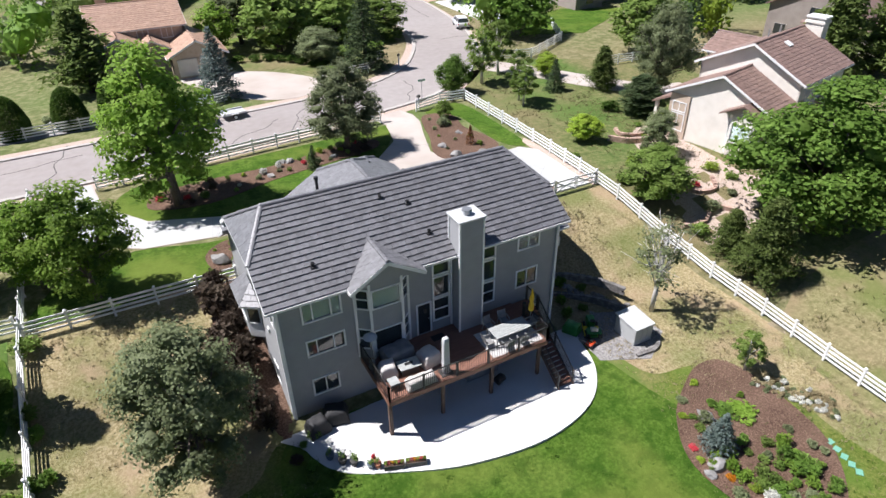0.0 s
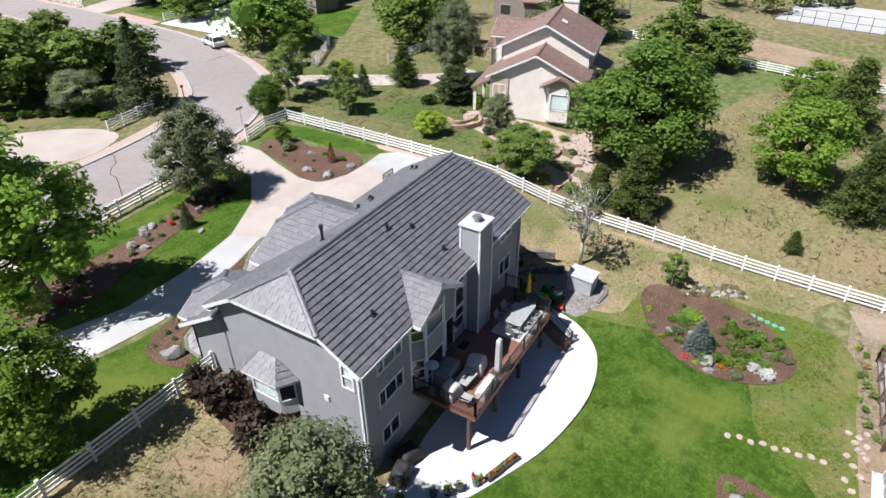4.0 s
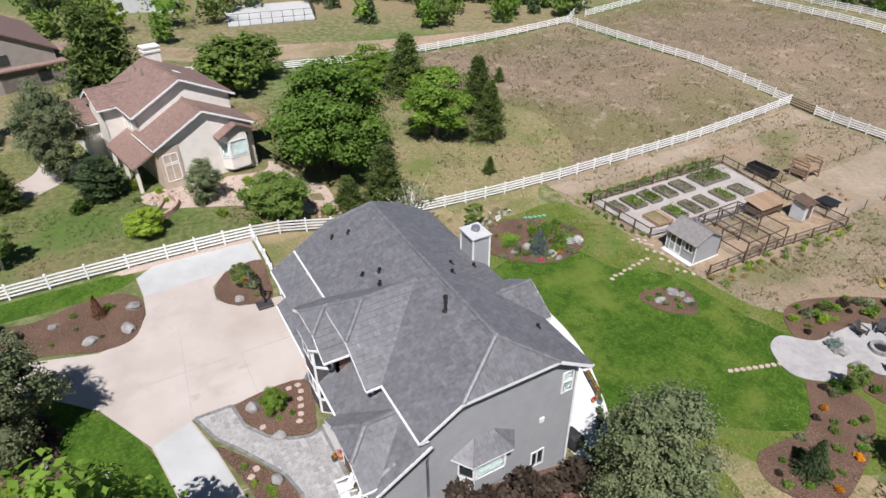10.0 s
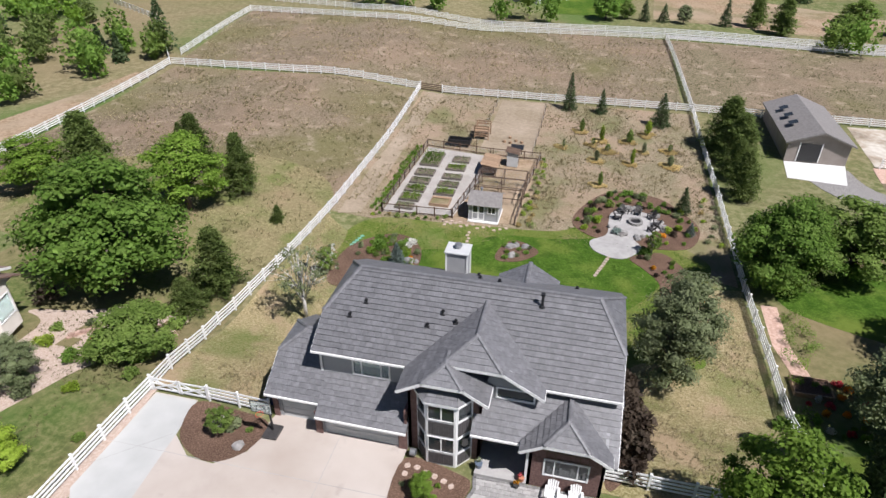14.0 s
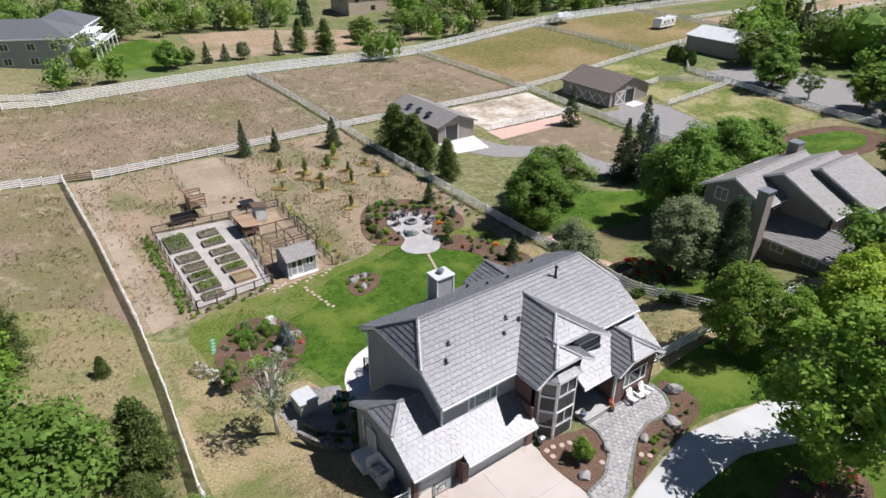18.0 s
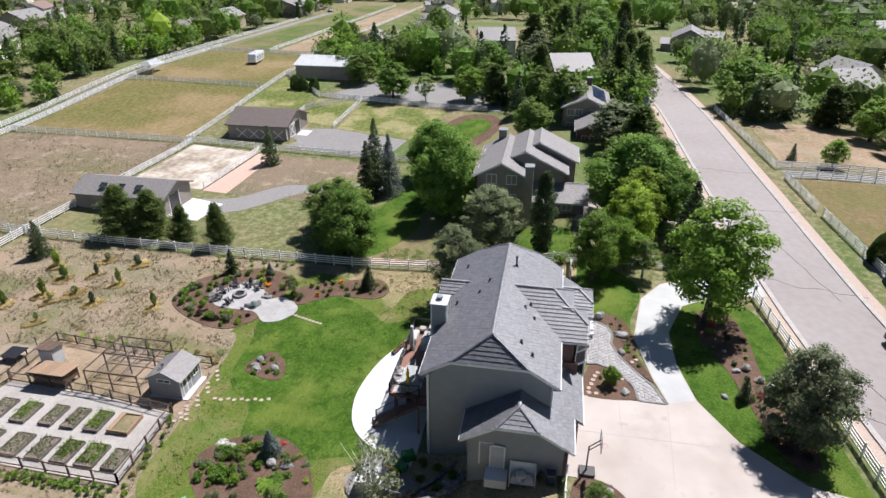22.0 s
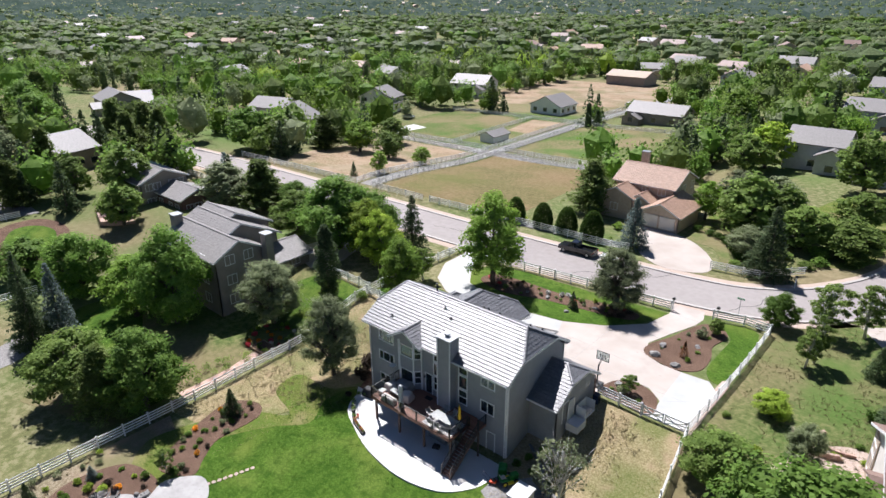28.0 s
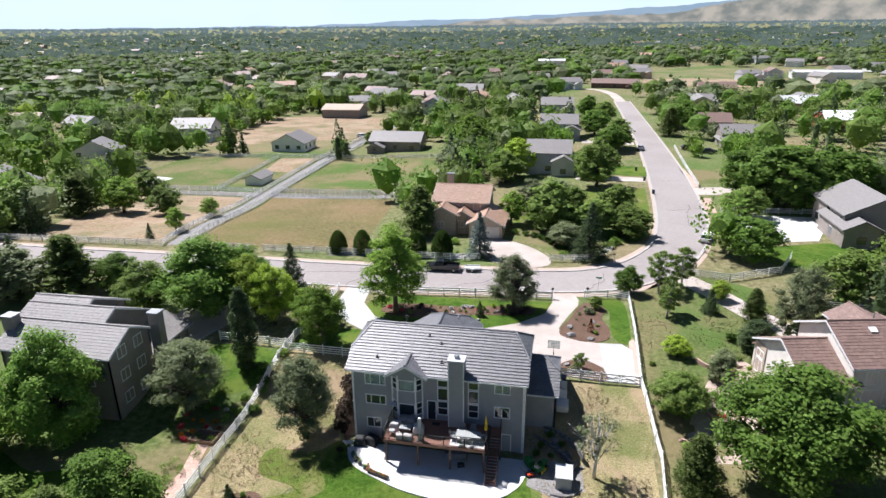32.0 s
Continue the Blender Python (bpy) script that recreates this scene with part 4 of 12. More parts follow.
# roof vents
for x, y, hgt, r in ((8.25, 32.0, 1.0, 0.09), (11.2, 29.9, 0.3, 0.06), (12.6, 29.2, 0.25, 0.06), (13.0, 27.3, 0.3, 0.06), (6.2, 27.3, 0.3, 0.06), (13.3, 33.6, 0.3, 0.06), (14.2, 33.2, 0.3, 0.06), (15.0, 34.0, 0.25, 0.06),
                     (19.2, 33.2, 0.3, 0.06), (20.0, 34.1, 0.3, 0.06)):
    z = RZ - abs(y - YR) * PITCH
    bm = bmesh.new()
    tube(bm, [(x, y, z - 0.1), (x, y, z + hgt)], [r, r], 10)
    if hgt > 0.5:
        tube(bm, [(x, y, z), (x, y, z + 0.14)], [0.2, 0.12], 10)
        tube(bm, [(x, y, z + hgt - 0.14), (x, y, z + hgt + 0.02)], [r * 1.5, r * 1.5], 10)
    else:
        beam(bm, (x - 0.15, y, z + 0.04), (x + 0.15, y, z + 0.04), 0.3, 0.06)
        tube(bm, [(x, y, z + hgt - 0.08), (x, y, z + hgt)], [0.11, 0.11], 8)
    part("roof_vent", bm, M["black_metal"], H, "black roof vent")

# garage wing
GE, GR, GRY = 5.45, 7.88, 33.5
roof_slope(H, [(21.6, 29.4, GE), (24.9, 29.4, GE), (24.9, 31.95, 6.97), (23.38, GRY, GR), (21.6, GRY, GR)], ROOF, label="garage back roof slope", seed=11)
roof_slope(H, [(24.9, 37.58, GE), (21.2, 37.58, GE), (15.3, 37.58, GE), (15.3, 35.75, GE + 1.83 * PITCH), (21.5, 35.75, GE + 1.83 * PITCH), (21.5, GRY, GR), (23.38, GRY, GR), (24.9, 35.05, 6.97)][:2] + [(21.2, GRY, GR), (23.38, GRY, GR), (24.9, 35.05, 6.97)],
           ROOF, label="garage front roof slope", seed=12)
roof_slope(H, [(21.2, 38.3, GE - 0.72 * PITCH), (15.3, 38.3, GE - 0.72 * PITCH), (15.3, 35.75, GE + 1.83 * PITCH), (21.2, 35.75, GE + 1.83 * PITCH)], ROOF, label="garage front roof slope", seed=13)
roof_slope(H, [(24.9, 31.95, 6.97), (24.9, 35.05, 6.97), (23.38, GRY, GR)], ROOF, label="small clipped-gable slope", seed=14)
for a, b in (((21.6, GRY, GR), (23.38, GRY, GR)), ((24.9, 31.95, 6.97), (23.38, GRY, GR)), ((24.9, 35.05, 6.97), (23.38, GRY, GR))):
    ridge_caps(H, (a[0], a[1], a[2] + 0.05), (b[0], b[1], b[2] + 0.05), ROOF)
for a, b in (((24.9, 29.4, GE - 0.1), (24.9, 31.95, 6.87)), ((24.9, 37.58, GE - 0.1), (24.9, 35.05, 6.87)), ((24.9, 31.95, 6.87), (24.9, 35.05, 6.87))):
    fascia(H, a, b, TRIM)
fascia(H, (24.9, 37.63, GE - 0.1), (21.2, 37.63, GE - 0.1), TRIM, gutter=True)
fascia(H, (21.2, 38.35, GE - 0.53), (15.3, 38.35, GE - 0.53), TRIM, gutter=True)
fascia(H, (21.6, 29.35, GE - 0.1), (24.9, 29.35, GE - 0.1), TRIM, gutter=True)
wall(H, (XR, 29.95), (24.62, 29.95), 0.5, 5.4, SID, label="grey garage back wall")
wall(H, (24.62, 29.95), (24.62, 37.1), 1.0, 5.35, SID, [(0.95, 1.85, 3.15, 5.2)], gable=[(2.0, 6.8), (5.1, 6.8)], label="grey garage end wall")
m, _ = frame_of(24.62, 29.95, 24.62, 37.1)
bm = bmesh.new()
for q in ((0.85, 0.95, 3.15, 5.2), (1.85, 1.95, 3.15, 5.2), (0.85, 1.95, 5.2, 5.3)):
    box(bm, q[0], q[1], -0.05, 0.05, q[2], q[3])
bm.transform(m)
gd = part("door", bm, TRIM, H, "grey side door in a white frame")
bm = boxed(0.95, 1.85, 0.03, 0.08, 3.15, 5.2)
bm.transform(m)
part("door_leaf", bm, SID, gd)
wall(H, (24.62, 37.1), (21.3, 37.1), 2.6, 5.3, SID, [(0.55, 2.95, 2.6, 5.0)])
wall(H, (21.3, 37.1), (21.3, 37.85), 2.6, 5.0, M["brick"])
wall(H, (21.3, 37.85), (15.35, 37.85), 2.6, 4.95, SID, [(0.45, 5.35, 2.6, 4.75)])
wall(H, (15.35, 37.85), (15.35, YF), 2.6, 6.4, M["brick"])
for x0, x1, y in ((24.3, 24.66, 37.14), (20.95, 21.4, 37.9), (15.35, 15.9, 37.9)):
    part("brick_pier", boxed(x0, x1, y - 0.25, y + 0.05, 2.6, 5.0), M["brick"], H, "brick pier beside the garage door")
for x0, x1, y, z1 in ((21.67, 24.07, 37.0, 5.0), (15.95, 20.85, 37.72, 4.75)):
    d = part("garage_door", boxed(x0, x1, y - 0.06, y, 2.9, z1), M["siding_pale"], H, "pale grey sectional garage door")
    for j in range(4):
        za, zb = 2.95 + j * (z1 - 3.0) / 4, 2.95 + (j + 1) * (z1 - 3.0) / 4 - 0.04
        part("door_panel", boxed(x0 + 0.04, x1 - 0.04, y, y + 0.025, za, zb, 0.008), M["siding_pale"], d)

# front cross gable, tower and porch wing
def gable_roof(parent, x, z, half, y_front, y_vertex, y_back, drop, mat, seed, west=True, east=True):
    """A cross gable along y, its front end clipped; y_back gives where its ridge meets the slope behind."""
    e = z - half * PITCH
    jh = drop / PITCH
    zj = z - drop
    for sgn, on in ((-1, west), (1, east)):
        if not on:
            continue
        xe, xj = x + sgn * half, x + sgn * jh
        pts = [(xe, y_back[1], e), (xe, y_front, e), (xj, y_front, zj), (x, y_vertex, z), (x, y_back[0], z)]
        if sgn > 0:
            pts = [pts[1], pts[0], pts[4], pts[3], pts[2]]
        roof_slope(parent, pts, mat, label="cross-gable roof slope", seed=seed + sgn)
        fascia(parent, (xe, y_front, e - 0.1), (xj, y_front, zj - 0.1), TRIM)
        fascia(parent, (xe, y_front, e - 0.1), (xe, y_back[1], e - 0.1), TRIM, gutter=True)
        ridge_caps(parent, (xj, y_front, zj + 0.05), (x, y_vertex, z + 0.05), mat)
    roof_slope(parent, [(x + jh, y_front, zj), (x - jh, y_front, zj), (x, y_vertex, z)], mat, label="small clipped-gable slope", seed=seed + 5)
    fascia(parent, (x - jh, y_front, zj - 0.1), (x + jh, y_front, zj - 0.1), TRIM)
    ridge_caps(parent, (x, y_back[0], z + 0.05), (x, y_vertex, z + 0.05), mat)


gable_roof(H, 11.58, 11.1, 4.19, 37.2, 35.43, (YE1 - (11.1 - EZ) / PITCH, YE1), 1.06, ROOF, 20)
gable_roof(H, 13.08, 10.2, 2.68, 38.4, 37.2, (36.2, 36.2), 0.72, ROOF, 30)
wall(H, (15.3, 37.6), (10.85, 37.6), 2.6, 8.5, M["brick"], gable=[(1.0, 9.1), (3.4, 9.1)], label="brick tower wall")
wall(H, (10.85, 37.6), (10.85, YF), 2.6, 8.5, M["brick"])
wall(H, (15.3, YF), (15.3, 37.6), 2.6, 8.5, M["brick"])
wall(H, (10.85, 36.7), (7.85, 36.7), 6.6, 8.5, SID, [(0.75, 2.85, 7.75, 8.55)], gable=[(0.4, 9.9), (1.4, 9.9)], thick=0.12, label="grey gable wall above the porch roof")
window(H, (10.85, 36.7), (7.85, 36.7), 0.75, 2.85, 7.8, 8.5)
TB = [(14.75, 37.6), (13.95, 38.55), (12.15, 38.55), (11.35, 37.6)]
for k in range(3):
    p0, p1 = TB[k], TB[k + 1]
    L = math.dist(p0, p1)
    hs = [(0.14, L - 0.14, 7.0, 8.05), (0.14, L - 0.14, 4.35, 5.5)]
    wall(H, p0, p1, 3.1, 8.35, TRIM, hs, 0.12, label="white bay tower panelling")
    for h in hs:
        window(H, p0, p1, *h, (0.5,) if k == 1 else (), (), trim=0.05)
    for z0, z1 in ((5.72, 6.8), (3.25, 4.15)):
        m, _ = frame_of(*p0, *p1)
        bm = boxed(0.14, L - 0.14, -0.03, 0.0, z0, z1)
        for j in range(1, 5 if k == 1 else 3):
            c = 0.14 + (L - 0.28) * j / (5 if k == 1 else 3)
            box(bm, c - 0.02, c + 0.02, -0.05, -0.03, z0, z1)
        bm.transform(m)
        part("panel", bm, M["siding_dark"], H, "dark board panel between white trim")
TC = (13.05, 37.6, 9.0)
for k in range(3):
    a, b = TB[k], TB[k + 1]
    grow = lambda p: (13.05 + (p[0] - 13.05) * 1.12, 37.6 + (p[1] - 37.6) * 1.15)
    (ax, ay), (bx, by) = grow(a), grow(b)
    tops = {0: [(13.75, 37.6, 8.9)], 1: [(12.35, 37.7, 8.9), (13.75, 37.7, 8.9)], 2: [(12.35, 37.6, 8.9)]}[k]
    roof_slope(H, [(ax, ay, 8.4), (bx, by, 8.4), *tops], ROOF, label="small tower bay roof", thick=0.12, seed=40 + k)
    fascia(H, (ax, ay, 8.33), (bx, by, 8.33), TRIM, 0.16)
# porch roof and brick room
LE, LY = 6.22, 38.9
roof_slope(H, [(11.3, 38.6, LE + 0.3 * PITCH), (2.99, 38.6, LE + 0.3 * PITCH), (2.99, 35.7, LE + 3.2 * PITCH), (11.3, 35.7, LE + 3.2 * PITCH)], ROOF, label="low roof over the porch and brick room", seed=50)
roof_slope(H, [(3.6, 39.0, LE - 0.1 * PITCH), (2.99, 39.0, LE - 0.1 * PITCH), (2.99, 38.6, LE + 0.3 * PITCH), (3.6, 38.6, LE + 0.3 * PITCH)], ROOF, label="low roof corner", seed=51)
fascia(H, (11.3, 38.65, LE + 0.08), (8.3, 38.65, LE + 0.08), TRIM, gutter=True)
fascia(H, (2.99, 39.0, LE - 0.16), (2.99, 35.7, LE + 3.1 * PITCH), TRIM)
gable_roof(H, 5.85, 8.05, 2.55, 39.3, 37.95, (38.9 - (8.05 - LE) / PITCH, 38.5), 0.75, ROOF, 60)
wall(H, (7.85, 38.7), (XL, 38.7), 2.6, 6.45, M["brick"], [(0.95, 3.35, 4.35, 5.55)], gable=[(0.9, 7.2), (3.2, 7.2)], label="dark red brick front wall")
window(H, (7.85, 38.7), (XL, 38.7), 0.95, 3.35, 4.35, 5.55, (0.22, 0.78))
window(H, (7.85, 38.7), (XL, 38.7), 1.0, 3.3, 5.8, 6.25, (0.2, 0.8), pane=M["dark_glass"], trim=0.06, label="dark-framed transom window", mat=M["wood_dark"])
wall(H, (XL, 38.7), (XL, YF), 2.0, 6.5, SID, gable=[(0.0, 6.5), (2.9, 7.95)], label="grey side wall of the front room")
wall(H, (7.85, YF), (7.85, 38.7), 2.6, 6.3, M["brick"], label="brick porch side wall")
part("porch_column", boxed(7.86, 8.0, 38.55, 38.75, 3.2, 6.2), TRIM, H, "white porch corner post")
part("porch_slab", boxed(7.9, 10.95, YF, 38.9, 2.7, 3.42), M["paver"], H, "grey stone porch slab")
d = part("front_door", boxed(9.45, 10.35, YF + 0.02, YF + 0.08, 3.42, 5.55), M["wood_dark"], H, "dark front door in the shaded porch")
# box window on the end wall
for a, b in (((3.58, 33.95), (2.85, 33.35)), ((2.85, 33.35), (2.85, 31.45)), ((2.85, 31.45), (3.58, 30.85))):
    L = math.dist(a, b)
    hs = [(0.1, L - 0.1, 4.15, 5.4)]
    wall(H, a, b, 3.1, 5.65, TRIM if L < 1.2 else SID, hs, 0.1, label="box bay wall")
    window(H, a, b, *hs[0], (), (), 0.9 if L > 1.2 else 0.0, trim=0.07)
part("floor", prism([(3.58, 33.9), (2.87, 33.33), (2.87, 31.47), (3.58, 30.9)], 3.0, 3.12), SID, H)
for k, pts in enumerate(([(2.55, 33.65, 5.62), (2.55, 31.15, 5.62), (3.5, 31.85, 6.6), (3.5, 33.0, 6.6)], [(3.58, 34.35, 5.62), (2.55, 33.65, 5.62), (3.5, 33.0, 6.6)], [(2.55, 31.15, 5.62), (3.58, 30.45, 5.62), (3.5, 31.85, 6.6)])):
    roof_slope(H, pts, ROOF, thick=0.1, label="small hipped bay roof", seed=70 + k)
    fascia(H, (pts[0][0], pts[0][1], 5.56), (pts[1][0], pts[1][1], 5.56), TRIM, 0.12)
part("meter_box", boxed(XL - 0.1, XL, 28.45, 28.75, 5.2, 5.55, 0.01), TRIM, H)


# ---- deck ----
D = thing("deck", "raised brown composite deck with black metal railing", "deck")
DX0, DX1, DY0, DZ = 7.9, 18.2, 22.3, 3.2
plank = mesh_of("plank", [(x, y, z) for z in (-0.03, 0) for x, y in ((0, 0), (DX1 - DX0, 0), (DX1 - DX0, 0.138), (0, 0.138))], [(4, 5, 6, 7), (0, 1, 5, 4), (1, 2, 6, 5), (2, 3, 7, 6), (3, 0, 4, 7)], M["deck"])
for k in range(28):
    shared("plank", plank, pose(DX0, DY0 + 0.1 + k * 0.1425, DZ), D)
part("rim_board", bar((DX0, DY0 + 0.03, DZ - 0.16), (DX1, DY0 + 0.03, DZ - 0.16), 0.06, 0.32), M["deck"], D)
part("rim_board", bar((DX0 + 0.03, DY0, DZ - 0.16), (DX0 + 0.03, YB - 0.05, DZ - 0.16), 0.06, 0.32), M["deck"], D)
part("rim_board", bar((DX1 - 0.03, DY0, DZ - 0.16), (DX1 - 0.03, YB - 0.05, DZ - 0.16), 0.06, 0.32), M["deck"], D)
part("girder", bar((DX0 + 0.1, DY0 + 0.5, DZ - 0.42), (DX1 - 0.1, DY0 + 0.5, DZ - 0.42), 0.14, 0.24), M["deck_dark"], D)
joist = mesh_of("joist", [(x, y, z) for z in (-0.28, -0.03) for x, y in ((0, 0), (0.05, 0), (0.05, 4.0), (0, 4.0))], [(4, 5, 6, 7), (0, 1, 5, 4), (1, 2, 6, 5), (2, 3, 7, 6), (3, 0, 4, 7), (3, 2, 1, 0)], M["deck_dark"])
for k in range(21):
    shared("joist", joist, pose(DX0 + 0.2 + k * 0.49, DY0 + 0.07, DZ - 0.005), D)
for x in (8.1, 11.35, 14.6, 17.95):
    part("post", boxed(x - 0.1, x + 0.1, DY0 + 0.4, DY0 + 0.6, 0.15, DZ - 0.3, 0.01), M["deck_dark"], D)


BALUSTER = bpy.data.meshes.new("baluster")
bm = boxed(-0.01, 0.01, -0.01, 0.01, 0.1, 1.02)
bm.to_mesh(BALUSTER)
bm.free()
BALUSTER.materials.append(M["black_metal"])


def railing(parent, a, b, top=1.02, gap=0.115, posts=True):
    a, b = Vector(a), Vector(b)
    L = (b - a).length
    part("top_rail", bar(a + Vector((0, 0, top)), b + Vector((0, 0, top)), 0.06, 0.04), M["black_metal"], parent)
    part("bottom_rail", bar(a + Vector((0, 0, 0.1)), b + Vector((0, 0, 0.1)), 0.03, 0.03), M["black_metal"], parent)
    k = int(L / gap)
    for i in range(1, k):
        shared("baluster", BALUSTER, Matrix.Translation(a + (b - a) * i / k), parent)
    n = max(1, round(L / 2.1))
    for i in range(n + 1):
        p = a + (b - a) * i / n
        part("rail_post", boxed(p.x - 0.05, p.x + 0.05, p.y - 0.05, p.y + 0.05, p.z, p.z + top + 0.06), M["black_metal"], parent)


railing(D, (DX0 + 0.06, DY0 + 0.06, DZ), (DX1 - 0.06, DY0 + 0.06, DZ))
railing(D, (DX0 + 0.06, DY0 + 0.06, DZ), (DX0 + 0.06, YB - 0.1, DZ))
railing(D, (DX1 - 0.06, DY0 + 0.06, DZ), (DX1 - 0.06, 24.9, DZ))
# stair down to the patio
SX0, SX1, SY0, SY1, NS = 18.3, 19.35, 25.0, 21.1, 16
part("landing", boxed(DX1, SX1, 25.0, 26.25, DZ - 0.2, DZ), M["deck"], D)
railing(D, (SX1 - 0.05, 25.05, DZ), (SX1 - 0.05, 26.2, DZ))
for i in range(NS):
    y = SY0 + (SY1 - SY0) * (i + 0.5) / NS
    z = DZ - (DZ - 0.2) * (i + 1) / (NS + 1)
    part("tread", boxed(SX0, SX1, y - 0.15, y + 0.14, z - 0.04, z), M["deck"], D)
for x in (SX0, SX1):
    part("stringer", bar((x, SY0, DZ - 0.22), (x, SY1 - 0.1, 0.2), 0.05, 0.26), M["deck_dark"], D)
    railing(D, (x, SY0, DZ - 0.05), (x, SY1, 0.3), top=0.95)
part("stair_post", boxed(SX1 - 0.1, SX1 + 0.05, 25.0, 25.15, 0.15, DZ - 0.2), M["deck_dark"], D)


# ---- paths, beds and yard surfaces ----
def bed(pts, name="planting_bed", label="planting bed of reddish bark mulch with shrubs", mat="mulch", rise=0.07, per=5):
    return drape(name, curve_loop(pts, per), rise, M[mat], label, "bed")


WALKWAY = [(15.4, 45.4), (13.2, 44.6), (11.8, 43.6), (10.2, 42.6), (8.8, 41.8), (7.2, 41.4), (5.6, 41.6), (4.4, 41.2), (3.7, 40.2), (3.6, 38.9), (7.8, 38.9), (10.9, 38.95), (10.75, 39.8), (11.1, 40.8),
           (11.9, 41.9), (13.4, 42.9), (15.35, 43.2)]
drape("front_walk", WALKWAY, 0.05, M["paver"], "curved grey stamped stone front walk", "path")
WALK_STONE = {"pale": material("grey concrete paver", [(0.25, 0.243, 0.235), (0.33, 0.322, 0.31), (0.41, 0.40, 0.388)], 3.5, 0.85, 0.006, 14, 6, vary=0.22, coords="World"),
              "dark": material("dark grey edging paver", [(0.15, 0.147, 0.143), (0.20, 0.196, 0.19), (0.26, 0.254, 0.247)], 3.5, 0.85, 0.006, 14, 6, vary=0.2, coords="World")}


def in_outline(x, y, poly):
    odd = False
    for (ax, ay), (bx, by) in zip(poly, poly[1:] + poly[:1]):
        if (ay > y) != (by > y) and x < (bx - ax) * (y - ay) / (by - ay) + ax:
            odd = not odd
    return odd


def laid_stones(outline, w, d, rise):
    """Paving stones in a running bond over an outline, as one mesh of separate blocks."""
    rp = random.Random(31)
    vs, fs = [], []
    y, row = min(q[1] for q in outline), 0
    while y < max(q[1] for q in outline):
        x = min(q[0] for q in outline) - (row % 2) * w / 2
        while x < max(q[0] for q in outline):
            if all(in_outline(x + u * w, y + v * d, outline) for u in (0.1, 0.9) for v in (0.1, 0.9)):
                z = height(x, y) + rise + rp.uniform(-0.004, 0.006)
                k = len(vs)
                g = 0.012
                vs += [(x + g, y + g, z - 0.05), (x + w - g, y + g, z - 0.05), (x + w - g, y + d - g, z - 0.05), (x + g, y + d - g, z - 0.05)]
                vs += [(x + 2 * g, y + 2 * g, z), (x + w - 2 * g, y + 2 * g, z), (x + w - 2 * g, y + d - 2 * g, z), (x + 2 * g, y + d - 2 * g, z)]
                fs += [(k + 4, k + 5, k + 6, k + 7)] + [(k + i, k + (i + 1) % 4, k + 4 + (i + 1) % 4, k + 4 + i) for i in range(4)]
            x += w
        y += d
        row += 1
    return mesh_of("paving_stones", vs, fs, WALK_STONE["pale"])


tagged(new("paving_stones", laid_stones(WALKWAY, 0.46, 0.3, 0.085)), "grey concrete paving stones of the front walk", "paving", kind="stuff")
edge = thing("walk_edging", "dark grey paver edging along the front walk", "edging")
for a, b in zip(WALKWAY, WALKWAY[1:] + WALKWAY[:1]):
    n = max(1, round(math.dist(a, b) / 0.32))
    for k in range(n):
        p0, p1 = Vector(a).lerp(Vector(b), k / n), Vector(a).lerp(Vector(b), (k + 0.93) / n)
        part("edging_stone", bar((*p0, height(*p0) + 0.06), (*p1, height(*p1) + 0.06), 0.2, 0.09), WALK_STONE["dark"], edge)
bed([(15.3, 38.6), (15.3, 42.9), (13.8, 42.8), (12.3, 42.0), (11.4, 40.9), (11.0, 39.6), (11.8, 39.0)])
bed([(12.6, 44.75), (9.0, 43.75), (5.9, 43.45), (3.4, 43.1), (2.0, 41.6), (2.4, 39.2), (3.4, 39.4), (3.6, 40.5), (4.5, 41.5), (5.7, 41.8), (7.2, 41.6), (8.6, 41.9), (9.8, 42.6), (11.2, 43.5)], rise=0.055)
bed([(25.1, 47.7), (24.8, 49.8), (26.1, 53.1), (26.9, 56.0), (28.0, 58.6), (30.0, 58.6), (31.1, 56.9), (30.5, 53.9), (31.2, 51.2), (31.2, 48.2), (29.6, 46.7), (27.6, 46.7)])
bed([(24.75, 38.0), (25.0, 40.2), (26.4, 41.5), (28.2, 41.4), (29.9, 40.1), (30.3, 37.4), (27.5, 37.4)])
bed([(-0.5, 51.0), (4, 49.8), (10, 51.5), (16.5, 52.6), (20.6, 53.6), (20.8, 55.6), (17, 55.8), (11, 54.4), (4, 54.4), (0, 53.6)], rise=0.06, label="tree bed of bark mulch in the front lawn")
BED_R = [(27.4, 18.6), (29.2, 18.0), (29.8, 14.9), (29.3, 10.9), (26.9, 8.2), (24.7, 7.6), (22.8, 8.7), (21.7, 11.0), (21.6, 13.8), (23.2, 16.3), (25.4, 17.8)]
bed(BED_R)
bed([(12.9, 5.9), (11.1, 6.5), (10.0, 7.8), (11.5, 9.7), (13.5, 10.3), (14.3, 9.6), (13.9, 7.5)])
bed([(2.4, -8.4), (-2.6, -7.8), (-5.2, -4.6), (-6.8, -1.1), (-5.4, 3.2), (-1.5, 4.2), (0.6, 3.4), (4.6, 3.2), (7.0, 0.4), (5.6, -4.4)])
bed([(-2.3, 4.9), (-4.3, 7.2), (-5.8, 11.1), (-6.3, 14.7), (-3.6, 16.5), (-1.7, 15.1), (-1.9, 10.8), (-0.5, 8.4), (0.8, 6.5)])
